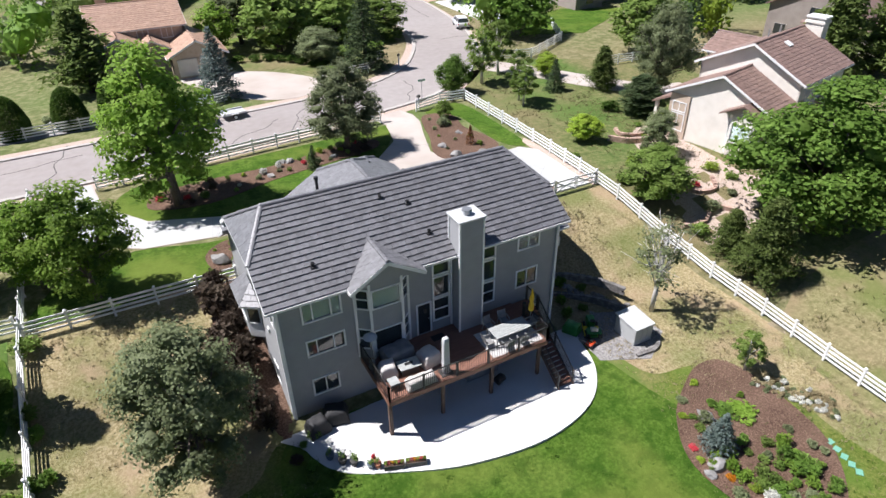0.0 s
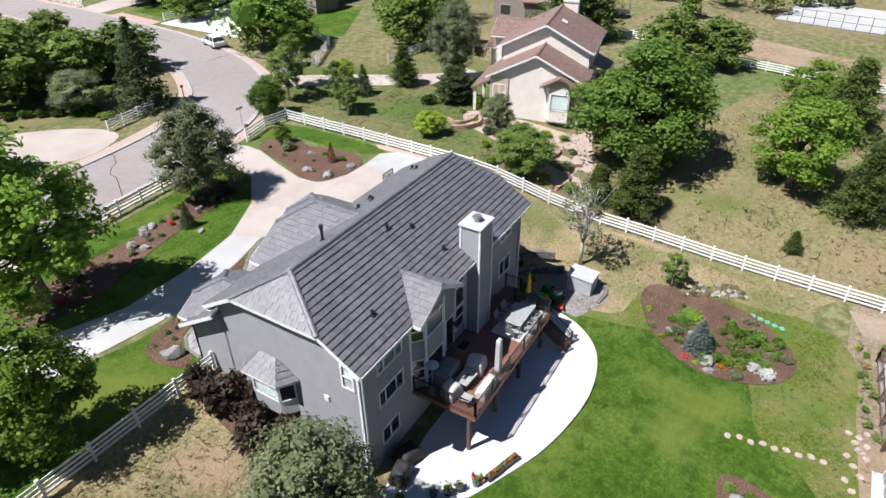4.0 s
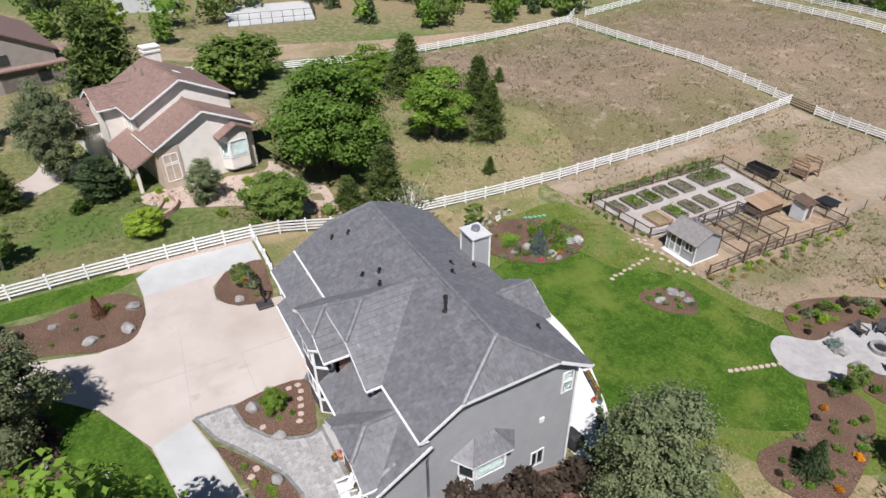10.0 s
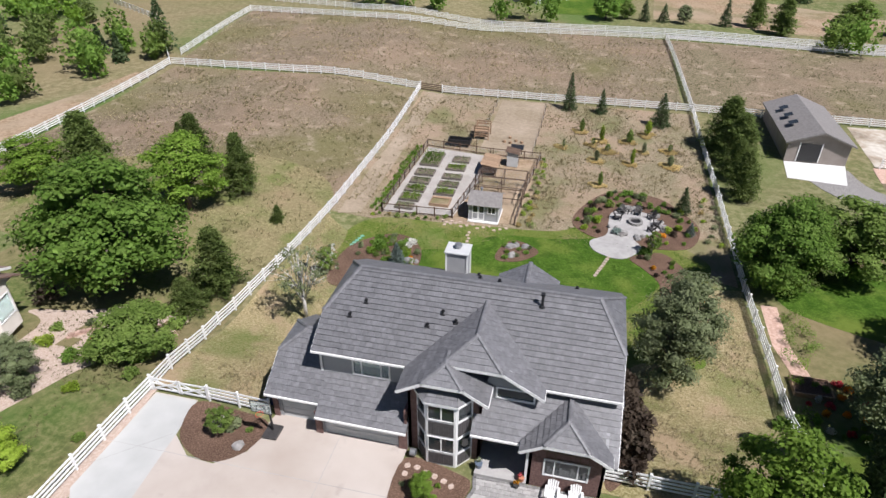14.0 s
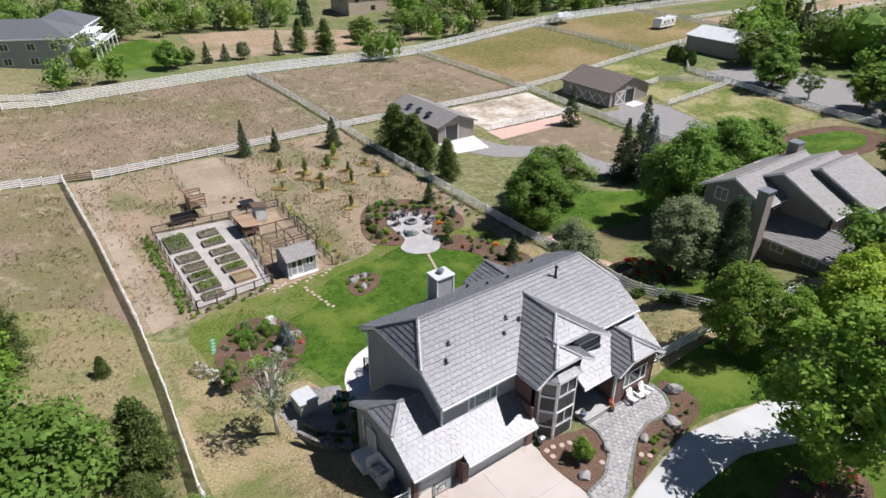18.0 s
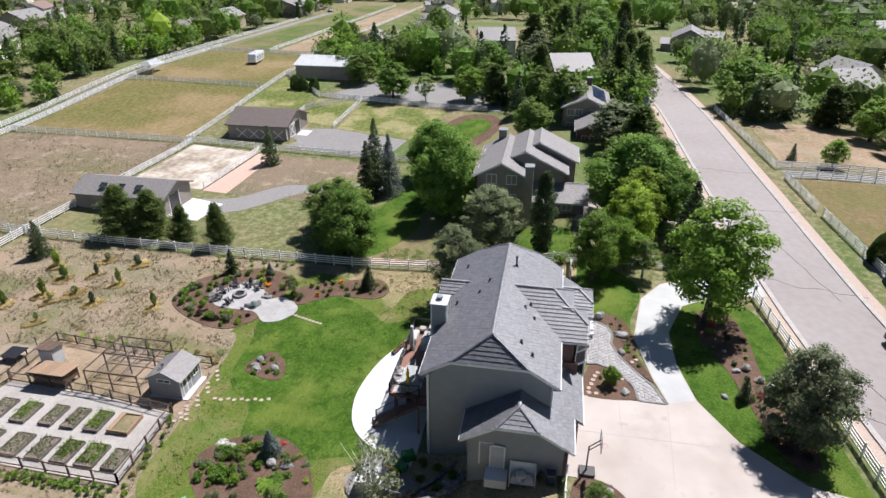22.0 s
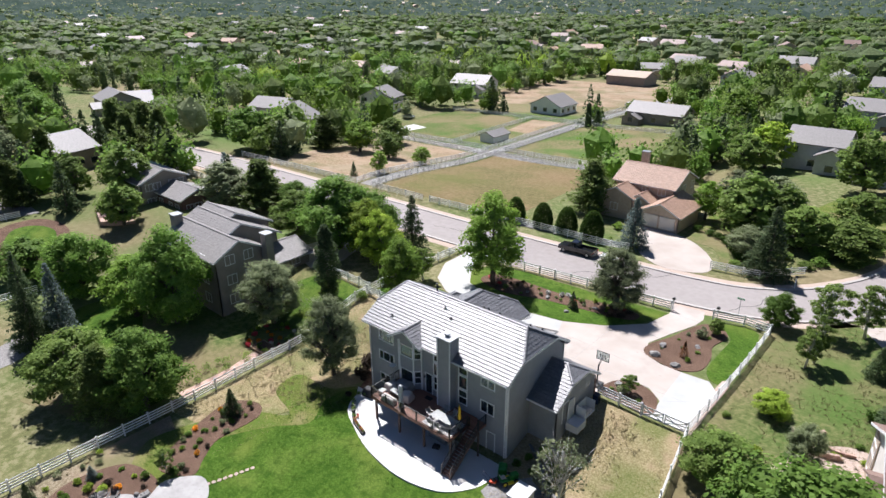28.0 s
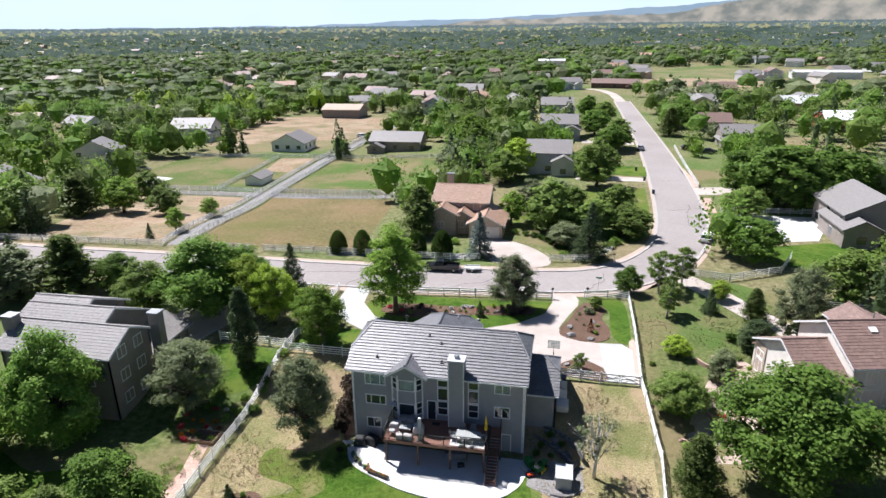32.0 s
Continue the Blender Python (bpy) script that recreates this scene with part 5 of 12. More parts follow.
drape("fire_pit_patio", curve_loop([(2.6, -2.8), (0.4, -3.9), (-1.9, -3.0), (-2.7, -0.6), (-1.4, 1.6), (0.4, 2.4), (-0.4, 4.6), (1.6, 7.0), (4.2, 6.2), (4.9, 4.2), (3.2, 2.4), (3.0, -0.4)], 5), 0.1, M["paver"], "round grey flagstone patio with a fire pit", "patio")
bed([(3.4, 25.9), (1.2, 27), (0.9, 31), (1.1, 35), (2.2, 37.2), (3.4, 37.2)], label="shrub bed along the end wall", rise=0.05)
drape("gravel_pad", [(22.3, 25.5), (22.2, 21.8), (25.2, 20.4), (27.7, 22.0), (27.4, 25.5), (24.5, 27)], 0.04, M["gravel"], "grey gravel pad beside the patio", "gravel")
drape("gravel_border", [(33.7, 36.9), (34.3, 36.9), (34.5, 47), (34.2, 48.3), (33.6, 47.6), (33.5, 46)], 0.05, M["pink_gravel"], "pink gravel border along the fence", "gravel")
drape("garden_paving", [(28.6, 3.0), (28.0, -16.4), (18.9, -15.2), (19.2, -6), (20.3, 2.4)], 0.03, M["fine_gravel"], "pale gravel vegetable garden floor", "gravel")
drape("chicken_run", [(20.2, 2.6), (19.1, -6), (18.8, -15.2), (12.2, -15.2), (13.1, 2.6)], 0.03, M["tan_field"], "straw-strewn chicken run", "yard")
drape("dirt_track", curve_line([(30.8, 4), (31.0, -10), (31.2, -24), (30.6, -37)], 4) + curve_line([(33.6, -37), (33.3, -24), (33.4, -10), (33.2, 5)], 4), 0.035, M["dirt"], "bare dirt track along the fence", "track")
drape("dirt_run", [(13.5, -36.5), (20.5, -36.5), (20.8, -17.5), (13.5, -17)], 0.03, M["dirt"], "bare trodden horse run", "yard")
STONES = [(2.9 + 0.16 * k, 6.9 + 0.47 * k) for k in range(9)] + [(17.0 + 0.1 * k + 0.15 * (k % 2), 10.4 - 0.62 * k) for k in range(9)] + [(14.0 + 0.62 * k, 3.9 + 0.35 * ((k * 7) % 3) - 0.25) for k in range(12)] + [(19.2 + 0.5 * k, 3.4 + 0.4 * (k % 2)) for k in range(5)]
STONES += [(15.0, 39.1), (14.4, 39.1), (13.8, 39.35), (13.2, 39.5), (12.6, 39.7), (12.1, 39.95), (15.0, 39.7)]
rs = random.Random(8)
stone_mesh = mesh_of("stepping_stone", [(math.cos(a) * r, math.sin(a) * r * 0.75, z) for z in (0.0, 0.07) for a, r in ((k * 1.047, 0.2 + 0.04 * ((k * 5) % 3)) for k in range(6))],
                     [tuple(range(6, 12)), *((i, (i + 1) % 6, 6 + (i + 1) % 6, 6 + i) for i in range(6))], M["pink_gravel"])
for x, y in STONES:
    ob = new("stepping_stone", stone_mesh)
    ob.matrix_basis = pose(x, y, height(x, y) + 0.02, 0, 0, rs.uniform(0, 360))
    tagged(ob, "pale flat stepping stone set in the lawn", "stepping stone", "stepping stones")

# concrete joints on the drive and cracks in the street
for a, b in (((15.4, 41.5), (33.8, 41.6)), ((19.8, 38.1), (19.8, 50.6)), ((24.6, 44.8), (15.4, 45.5)), ((23.2, 52.3), (25.3, 51.6)), ((23.3, 58.4), (27.3, 58.6)), ((33.9, 43.4), (30.3, 40.2)), ((9, 43.8), (9.2, 47)), ((3, 44), (3.6, 47.2)), ((-2.2, 45.2), (0, 48.6))):
    n = 8
    bm = bmesh.new()
    for i in range(n):
        p, q = Vector(a).lerp(Vector(b), i / n), Vector(a).lerp(Vector(b), (i + 1) / n)
        beam(bm, (*p, height(*p) + 0.047), (*q, height(*q) + 0.047), 0.035, 0.01)
    tagged(part("joint", bm, M["paver"]), "sawn joint in the concrete drive", "joint", kind="structure")
rc = random.Random(5)
tar = material("tar crack filler", [(0.05, 0.045, 0.042), (0.075, 0.07, 0.066)], 3, 0.8, coords="World")
for x0, y0, dx, dy, n in ((14, 60.9, 0.5, 1.0, 9), (-9, 59, 0.3, 1.1, 9), (8, 61, 0.9, 0.6, 8), (29, 64, 0.3, 1.0, 8), (45, 86, 1.0, -0.3, 6), (-30, 59, 0.1, 1.2, 8), (-48, 58.5, 0.2, 1.2, 8), (47, 112, 1.1, 0.2, 8), (48.5, 140, 1.0, 0.3, 7), (-20, 63, 1.5, 0.1, 10), (50, 100, 0.2, 1.5, 10)):
    bm, p = bmesh.new(), Vector((x0, y0))
    for i in range(n):
        q = p + Vector((dx + rc.uniform(-0.5, 0.5), dy + rc.uniform(-0.5, 0.5)))
        beam(bm, (*p, height(*p) + 0.052), (*q, height(*q) + 0.052), 0.09, 0.01)
        p = q
    tagged(part("crack", bm, tar), "dark tar-filled crack in the street", "crack", kind="structure")

# ---- white rail fences ----
post_mesh = bpy.data.meshes.new("post")
bm = boxed(-0.065, 0.065, -0.065, 0.065, -0.3, 1.38)
box(bm, -0.085, 0.085, -0.085, 0.085, 1.38, 1.42)
tip = bm.verts.new((0, 0, 1.49))
top = [bm.verts.new((sx * 0.08, sy * 0.08, 1.42)) for sx, sy in ((-1, -1), (1, -1), (1, 1), (-1, 1))]
for i in range(4):
    bm.faces.new((top[i], top[(i + 1) % 4], tip))
bm.to_mesh(post_mesh)
bm.free()
post_mesh.materials.append(M["vinyl"])
rail_mesh = mesh_of("rail", [(x, y, z) for x in (0, 1) for y, z in ((-0.022, -0.07), (0.022, -0.07), (0.022, 0.07), (-0.022, 0.07))],
                    [(0, 1, 5, 4), (1, 2, 6, 5), (2, 3, 7, 6), (3, 0, 4, 7), (0, 3, 2, 1), (4, 5, 6, 7)], M["vinyl"])


bm = bmesh.new()
box(bm, -0.063, 0.063, -0.063, 0.063, -0.1, 1.4)
for zz in (0.32, 0.62, 0.92, 1.22):
    box(bm, 0.063, 2.39, -0.022, 0.022, zz - 0.07, zz + 0.07)
panel_mesh = bpy.data.meshes.new("panel")
bm.to_mesh(panel_mesh)
bm.free()
panel_mesh.materials.append(M["vinyl"])


def far_fence(pts, span=2.45, label="white four-rail vinyl fence round a paddock"):
    """The same fence where it stays far off: one object for each post with its four rails."""
    f = thing("fence", label, "fence", at=(*pts[0], height(*pts[0])))
    inv = f.matrix_basis.inverted()
    for a, b in zip(pts, pts[1:]):
        a, b = Vector(a), Vector(b)
        n = max(1, round((b - a).length / span))
        for i in range(n):
            p, q = a.lerp(b, i / n), a.lerp(b, (i + 1) / n)
            p, q = Vector((p.x, p.y, height(p.x, p.y))), Vector((q.x, q.y, height(q.x, q.y)))
            d = q - p
            rot = Matrix((d / 2.45, Vector((-d.y, d.x, 0)).normalized(), Vector((0, 0, 1)))).transposed().to_4x4()
            shared("panel", panel_mesh, inv @ Matrix.Translation(p) @ rot, f)
    return f


def fence(pts, span=2.45, rails=(0.32, 0.62, 0.92, 1.22), label="white four-rail vinyl fence"):
    f = thing("fence", label, "fence", at=(*pts[0], height(*pts[0])))
    inv = f.matrix_basis.inverted()
    last = None
    for a, b in zip(pts, pts[1:]):
        a, b = Vector(a), Vector(b)
        n = max(1, round((b - a).length / span))
        for i in range(n + 1):
            p = a.lerp(b, i / n)
            q = Vector((p.x, p.y, height(p.x, p.y)))
            if last is None or (q - last).length > 0.1:
                shared("post", post_mesh, inv @ Matrix.Translation(q), f)
                if last is not None:
                    d = q - last
                    x = d.normalized()
                    y = Vector((0, 0, 1)).cross(x).normalized()
                    z = x.cross(y)
                    rot = Matrix((x * d.length, y, z)).transposed().to_4x4()
                    for h in rails:
                        shared("rail", rail_mesh, inv @ Matrix.Translation(last + Vector((0, 0, h))) @ rot, f)
                last = q
    return f


fence([(34.6, 60.9), (34.5, 50), (34.3, 44), (34.0, 37), (35.2, 27), (34.4, 15), (34.0, 3), (34.1, -17), (34.8, -37.4)])
fence([(23.4, 59.3), (12, 58.5), (0, 57.4), (-4.2, 57.0)])
fence([(28.2, 60.4), (31.6, 61.2), (34.6, 60.9)])
fence([(-9.2, 57.0), (-9.5, 47), (-9.3, 38.2), (-9.6, 25), (-9.5, 10), (-9.6, -10), (-9.3, -38)])
fence([(-9.3, 37.6), (3.4, 37.4)])
fence([(25.0, 37.2), (29.6, 37.0)])
fence([(31, -37.5), (12, -37.6), (-9.3, -38)])
fence([(-9.6, 38.4), (-19, 38.8)])
far_fence([(34.8, -37.4), (57, -35.6), (80.2, -34.8)])
far_fence([(80.4, -34.8), (79.6, -11.5), (79, 6), (82, 18), (86, 40)])
far_fence([(81.5, -40), (84, -72), (49, -72), (24, -76.6), (-7.6, -78.4)])
far_fence([(80.4, -34.8), (100, -60), (120, -72)])
far_fence([(-9.3, -38), (-7.6, -78.4)])
far_fence([(-9.3, -38), (-34.8, -38.4), (-54.5, -38.6)])
far_fence([(-54.5, -38.6), (-54.2, -82)])
far_fence([(-7.6, -78.4), (-52.9, -80.6), (-100, -82.4), (-150, -82)])
far_fence([(-7.6, -83), (-54, -85.2), (-100, -87), (-150, -87), (-230, -86)])
far_fence([(-7.6, -83), (25, -81), (60, -80), (86, -84)])
far_fence([(-55.2, -40), (-53, -12), (-51.6, 11)])
far_fence([(-31.6, -23.2), (-52.4, -22.8)])
far_fence([(-55.2, -40), (-83, -40.6), (-110, -41), (-140, -41)])
far_fence([(-110, -41), (-91, -24.5), (-87, 0), (-84, 19)])
far_fence([(-69, -13.2), (-89.6, -12.6)])
far_fence([(-66, -24), (-80, -24.2), (-90, -14)])
far_fence([(-97.4, -81.8), (-95.7, -41)])
far_fence([(-141.5, -81.8), (-139.3, -41)])
far_fence([(-90, 69.8), (-50, 71.8)])
far_fence([(-45, 71.9), (-31, 72.2)])
far_fence([(-29.5, 72.4), (-10, 73.2), (8, 73.4), (10.6, 74.4)])
far_fence([(-50, 72), (-59.1, 125.3), (-61.1, 172.7), (-58.6, 229.3)])
far_fence([(-45.6, 72.4), (-54.4, 127), (-55.4, 172.6), (-53.4, 228.9)])
far_fence([(-95.7, 125.1), (-59.1, 125.3)])
far_fence([(-54.4, 127), (-18.5, 123.7)])
far_fence([(-96, 129.9), (-74.5, 130.8), (-59.3, 131.3)])
far_fence([(-54.5, 132.3), (-12.1, 127.8)])
far_fence([(-73.3, 130.8), (-76.5, 179.5)])
far_fence([(-110.7, 176.1), (-76.7, 179.5), (-58.6, 181.7), (-15.6, 179.1)])
far_fence([(58, 111.4), (79.6, 113.4)])
far_fence([(57.6, 134.2), (58.4, 157), (60, 190)])
far_fence([(22.6, 75.4), (29, 76.4), (33.6, 82)])
far_fence([(44.6, 72.6), (51, 71), (60, 76), (64, 84)])
far_fence([(57, 63), (66, 62), (76, 60)])
far_fence([(-62, 53), (-100, 52)])
# farm gate with cross braces
G = thing("gate", "white vinyl double gate with cross braces", "gate", at=(0, 0, 0))
zg = height(31.8, 37)
for x0, x1 in ((29.7, 31.75), (31.85, 33.9)):
    leaf = part("gate_leaf", bar((x0, 37.0, zg + 1.15), (x1, 37.0, zg + 1.15), 0.05, 0.13), M["vinyl"], G)
    for h in (0.25, 0.7):
        part("gate_rail", bar((x0, 37.0, zg + h), (x1, 37.0, zg + h), 0.05, 0.13), M["vinyl"], leaf)
    part("gate_brace", bar((x0, 36.98, zg + 0.2), (x1, 36.98, zg + 1.1), 0.04, 0.1), M["vinyl"], leaf)
    part("gate_brace", bar((x0, 37.02, zg + 1.1), (x1, 37.02, zg + 0.2), 0.04, 0.1), M["vinyl"], leaf)
    for x in (x0 + 0.05, x1 - 0.05):
        part("gate_stile", boxed(x - 0.05, x + 0.05, 36.96, 37.04, zg + 0.1, zg + 1.3), M["vinyl"], leaf)
wg = thing("wooden_gate", "weathered brown wooden pasture gate", "gate")
for h in (0.3, 0.6, 0.9, 1.2):
    part("gate_rail", bar((31, -37.5, height(31, -37.5) + h), (34.7, -37.4, height(34, -37) + h), 0.05, 0.13), M["wood_dark"], wg)

# ---- vegetable garden ----
def wood_fence(pts, label="brown timber post-and-wire garden fence", h=1.1, span=2.3):
    f = thing("garden_fence", label, "fence")
    last = None
    for a, b in zip(pts, pts[1:]):
        a, b = Vector(a), Vector(b)
        n = max(1, round((b - a).length / span))
        for i in range(n + 1):
            p = a.lerp(b, i / n)
            q = Vector((p.x, p.y, height(p.x, p.y)))
            if last is None or (q - last).length > 0.1:
                part("post", boxed(q.x - 0.06, q.x + 0.06, q.y - 0.06, q.y + 0.06, q.z - 0.1, q.z + h + 0.12), M["wood_dark"], f)
                if last is not None:
                    for k in (h, 0.25):
                        part("rail", bar(last + Vector((0, 0, k)), q + Vector((0, 0, k)), 0.05, 0.09), M["wood_dark"], f)
                    bm = bmesh.new()
                    for k in range(1, 6):
                        beam(bm, last + Vector((0, 0, 0.25 + k * (h - 0.25) / 6)), q + Vector((0, 0, 0.25 + k * (h - 0.25) / 6)), 0.008, 0.008)
                    m = max(2, int((q - last).length / 0.3))
                    for k in range(1, m):
                        e = last.lerp(q, k / m)
                        box(bm, e.x - 0.004, e.x + 0.004, e.y - 0.004, e.y + 0.004, e.z + 0.25, e.z + h)
                    tagged(part("wire_mesh", bm, M["grey_metal"], f), kind="stuff")
                last = q
    return f


wood_fence([(28.5, 3.1), (28.1, -16.5), (18.6, -15.4), (12.2, -15.4), (13.0, -6), (13.2, 2.7)])
wood_fence([(28.5, 3.1), (20.3, 2.7)])
wood_fence([(20.4, 2.6), (19.3, -6), (18.9, -15.2)])


def wire_fence(pts, span=3.0, h=1.15):
    """Thin steel stakes with four strands of wire."""
    f = thing("wire_fence", "thin wire run fence on grey steel stakes", "fence")
    last = None
    for a, b in zip(pts, pts[1:]):
        a, b = Vector(a), Vector(b)
        n = max(1, round((b - a).length / span))
        for i in range(n + 1):
            q = a.lerp(b, i / n)
            q = Vector((q.x, q.y, height(q.x, q.y)))
            if last is None or (q - last).length > 0.1:
                part("stake", boxed(q.x - 0.03, q.x + 0.03, q.y - 0.03, q.y + 0.03, q.z - 0.2, q.z + h), M["wood_dark"], f)
                if last is not None:
                    bm = bmesh.new()
                    for z in (0.3, 0.58, 0.86, 1.1):
                        beam(bm, last + Vector((0, 0, z)), q + Vector((0, 0, z)), 0.012, 0.012)
                    part("wire", bm, M["grey_metal"], f)
                last = q


wire_fence([(21.4, -18), (21.2, -28), (21, -36.8)])
wire_fence([(13.4, -17), (13.2, -27), (13.2, -36.8)])


def leaf_cloud(name, pts, size, mat, seed, flat=0.5, outward=None):
    """Many small bent leaf shapes at the given places, as one mesh; outward: the way each one tends to face."""
    r = np.random.default_rng(seed)
    n = len(pts)
    c = r.normal(size=(n, 3)) + np.array([0, 0, 0.8])
    if outward is not None:
        c = r.normal(size=(n, 3)) * 0.55 + outward + np.array([0, 0, 0.45])
    c /= np.linalg.norm(c, axis=1)[:, None]
    a = np.cross(c, r.normal(size=(n, 3)))
    a /= np.linalg.norm(a, axis=1)[:, None]
    b = np.cross(c, a)
    sz = (size * r.uniform(0.6, 1.3, n))[:, None]
    P = np.asarray(pts, float)
    v = np.empty((n, 4, 3))
    v[:, 0], v[:, 2] = P - a * sz * 0.5, P + a * sz * 0.5
    v[:, 1], v[:, 3] = P + b * sz * flat * 0.5 + c * sz * 0.12, P - b * sz * flat * 0.5 + c * sz * 0.12
    me = bpy.data.meshes.new(name)
    me.vertices.add(4 * n)
    me.vertices.foreach_set("co", v.ravel())
    me.loops.add(4 * n)
    me.loops.foreach_set("vertex_index", np.arange(4 * n, dtype=np.int32))
    me.polygons.add(n)
    me.polygons.foreach_set("loop_start", np.arange(0, 4 * n, 4, dtype=np.int32))
    me.update(calc_edges=True)
    me.materials.append(mat)
    return me


def blob_points(rng, n, rx, ry, rz, lobes=9, hollow=0.55):
    """Places spread over several overlapping lobes, for an uneven outline."""
    out = []
    for k in range(lobes):
        d = rng.normal(size=3)
        d /= np.linalg.norm(d)
        d[2] = abs(d[2]) * 0.9 if lobes < 12 else d[2]
        c = d * rng.uniform(0.35, 0.62) * np.array([rx, ry, rz])
        rl = rng.uniform(0.36, 0.52) * np.array([rx, ry, rz])
        m = n // lobes
        e = rng.normal(size=(m, 3))
        e /= np.linalg.norm(e, axis=1)[:, None]
        out.append(c + e * rl * rng.uniform(hollow, 1.05, (m, 1)))
    return np.concatenate(out)


SHRUBS = {}


def shrub(x, y, r, h, mat, label, name="shrub", category="shrub", z=None):
    """A low leafy bush, sharing a few meshes."""
    key = (mat, int((x * 7 + y * 13)) % 3)
    if key not in SHRUBS:
        rng = np.random.default_rng(len(SHRUBS) + 11)
        p = blob_points(rng, 520, 0.5, 0.5, 0.6, 10)
        p[:, 2] = np.abs(p[:, 2] + 0.28)
        SHRUBS[key] = leaf_cloud("shrub", p, 0.15, M[mat], len(SHRUBS) + 3)
    ob = new(name, SHRUBS[key])
    ob.matrix_basis = pose(x, y, (height(x, y) if z is None else z) + 0.02, 0, 0, (x * 77 + y * 31) % 360) @ Matrix.Diagonal((2 * r, 2 * r, h / 0.95, 1))
    return tagged(ob, label, category)


def raised_bed(x0, x1, y0, y1, crop, n):
    z = height((x0 + x1) / 2, (y0 + y1) / 2)
    t = thing("raised_bed", "timber raised vegetable bed with %s" % crop[1], "raised bed", "raised vegetable beds", at=(x0, y0, z))
    w, d = x1 - x0, y1 - y0
    tall = 1.9 if crop[0] == "leaf_green" else (1.4 if crop[0] == "leaf_bright" else 0.9)
    for q in ((0, w, 0, 0.06), (0, w, d - 0.06, d), (0, 0.06, 0.06, d - 0.06), (w - 0.06, w, 0.06, d - 0.06)):
        part("board", boxed(q[0], q[1], q[2], q[3], 0, 0.32), M["wood_grey"], t)
    part("soil", boxed(0.06, w - 0.06, 0.06, d - 0.06, 0, 0.24), M["soil"], t)
    if n:
        rng = np.random.default_rng(int(abs(x0 * 10 + y0)))
        # rows of single plants, uneven in size
        rows_of = max(2, round(d / 0.42))
        stems = [(u, (r + 0.5) * d / rows_of, rng.uniform(0.08, 0.24) * tall) for r in range(rows_of) for u in np.arange(0.28, w - 0.2, 0.34) if rng.uniform() < 0.86]
        p = np.concatenate([np.array([u, v, 0.24 + q * 0.9]) + rng.normal(0, 1, (max(6, int(2.4 * n / len(stems))), 3)) * np.array([q, q, q * 0.8]) * 0.6 for u, v, q in stems])
        p[:, 2] = np.maximum(p[:, 2], 0.26)
        ob = new("foliage", leaf_cloud("foliage", p, 0.15, M[crop[0]], int(abs(y0 * 3)) + 2))
        ob.parent = t
        tagged(ob, kind="stuff")


G1, G2, G3 = ("leaf_bright", "leafy greens"), ("leaf_olive", "sparse seedlings"), ("leaf_green", "dense green squash")
for x0, x1, y0, y1, c, n in ((25.0, 27.6, -14.3, -10.1, G3, 700), (25.0, 27.5, -8.8, -7.1, G2, 160), (25.0, 27.5, -6.2, -4.7, G2, 200), (25.0, 27.5, -3.9, -2.4, G1, 330), (25.0, 27.5, -1.7, 0.0, G1, 380), (25.2, 27.4, 0.7, 2.0, G2, 150),
                             (21.4, 23.9, -10.9, -9.4, G1, 250), (21.3, 23.8, -8.1, -6.8, G2, 150), (21.3, 23.8, -5.9, -4.6, G2, 170), (21.3, 23.8, -3.7, -2.3, G1, 330), (21.3, 23.6, -13.6, -12.0, G2, 120)):
    raised_bed(x0, x1, y0, y1, c, n)
sb = thing("sand_box", "square timber sand box with bench seats", "sand box", at=(21.3, -1.5, height(22, -1)))
for q in ((0, 2.3, 0, 0.1), (0, 2.3, 1.9, 2.0), (0, 0.1, 0.1, 1.9), (2.2, 2.3, 0.1, 1.9)):
    part("board", boxed(*q, 0, 0.42), M["wood"], sb)
part("sand", boxed(0.1, 2.2, 0.1, 1.9, 0, 0.3), M["tan_field"], sb)
part("bench", boxed(0.1, 2.2, 0.1, 0.45, 0.36, 0.42), M["wood"], sb)

# garden shed
zs = height(16.8, 1.2)
S = thing("garden_shed", "small grey garden shed with white trim and grey shingle roof", "shed", at=(0, 0, 0))
SH = [(15.1, -0.6), (18.4, -0.6), (18.4, 2.6), (15.1, 2.6)]
gray = M["siding"]
for k in range(4):
    a, b = SH[k], SH[(k + 1) % 4]
    L = math.dist(a, b)
    holes = [(0.35, 1.75, zs + 0.15, zs + 2.0), (2.15, 2.95, zs + 1.1, zs + 1.85)] if k == 2 else ([(1.0, 2.2, zs + 1.75, zs + 2.05)] if k == 1 else [])
    wall(S, a, b, zs, zs + 2.15, gray, holes, 0.08, gable=[(L / 2, zs + 2.95)] if k in (1, 3) else None)
for a, b, h in ((SH[2], SH[3], (2.15, 2.95, zs + 1.1, zs + 1.85)), (SH[1], SH[2], (1.0, 2.2, zs + 1.75, zs + 2.05))):
    window(S, a, b, *h, (0.5,), (), pane=M["dark_glass"], trim=0.07)
m, _ = frame_of(*SH[2], *SH[3])
for s0, s1 in ((0.35, 1.04), (1.06, 1.75)):
    bm = boxed(s0, s1, 0.0, 0.05, zs + 0.15, zs + 2.0)
    bm.transform(m)
    dd = part("door_leaf", bm, M["trim"], S, "white double shed door")
    for z0, z1 in ((0.3, 1.0), (1.1, 1.9)):
        bm = boxed(s0 + 0.1, s1 - 0.1, -0.012, 0.0, zs + z0, zs + z1)
        bm.transform(m)
        part("door_panel", bm, gray if z0 < 1 else M["dark_glass"], dd)
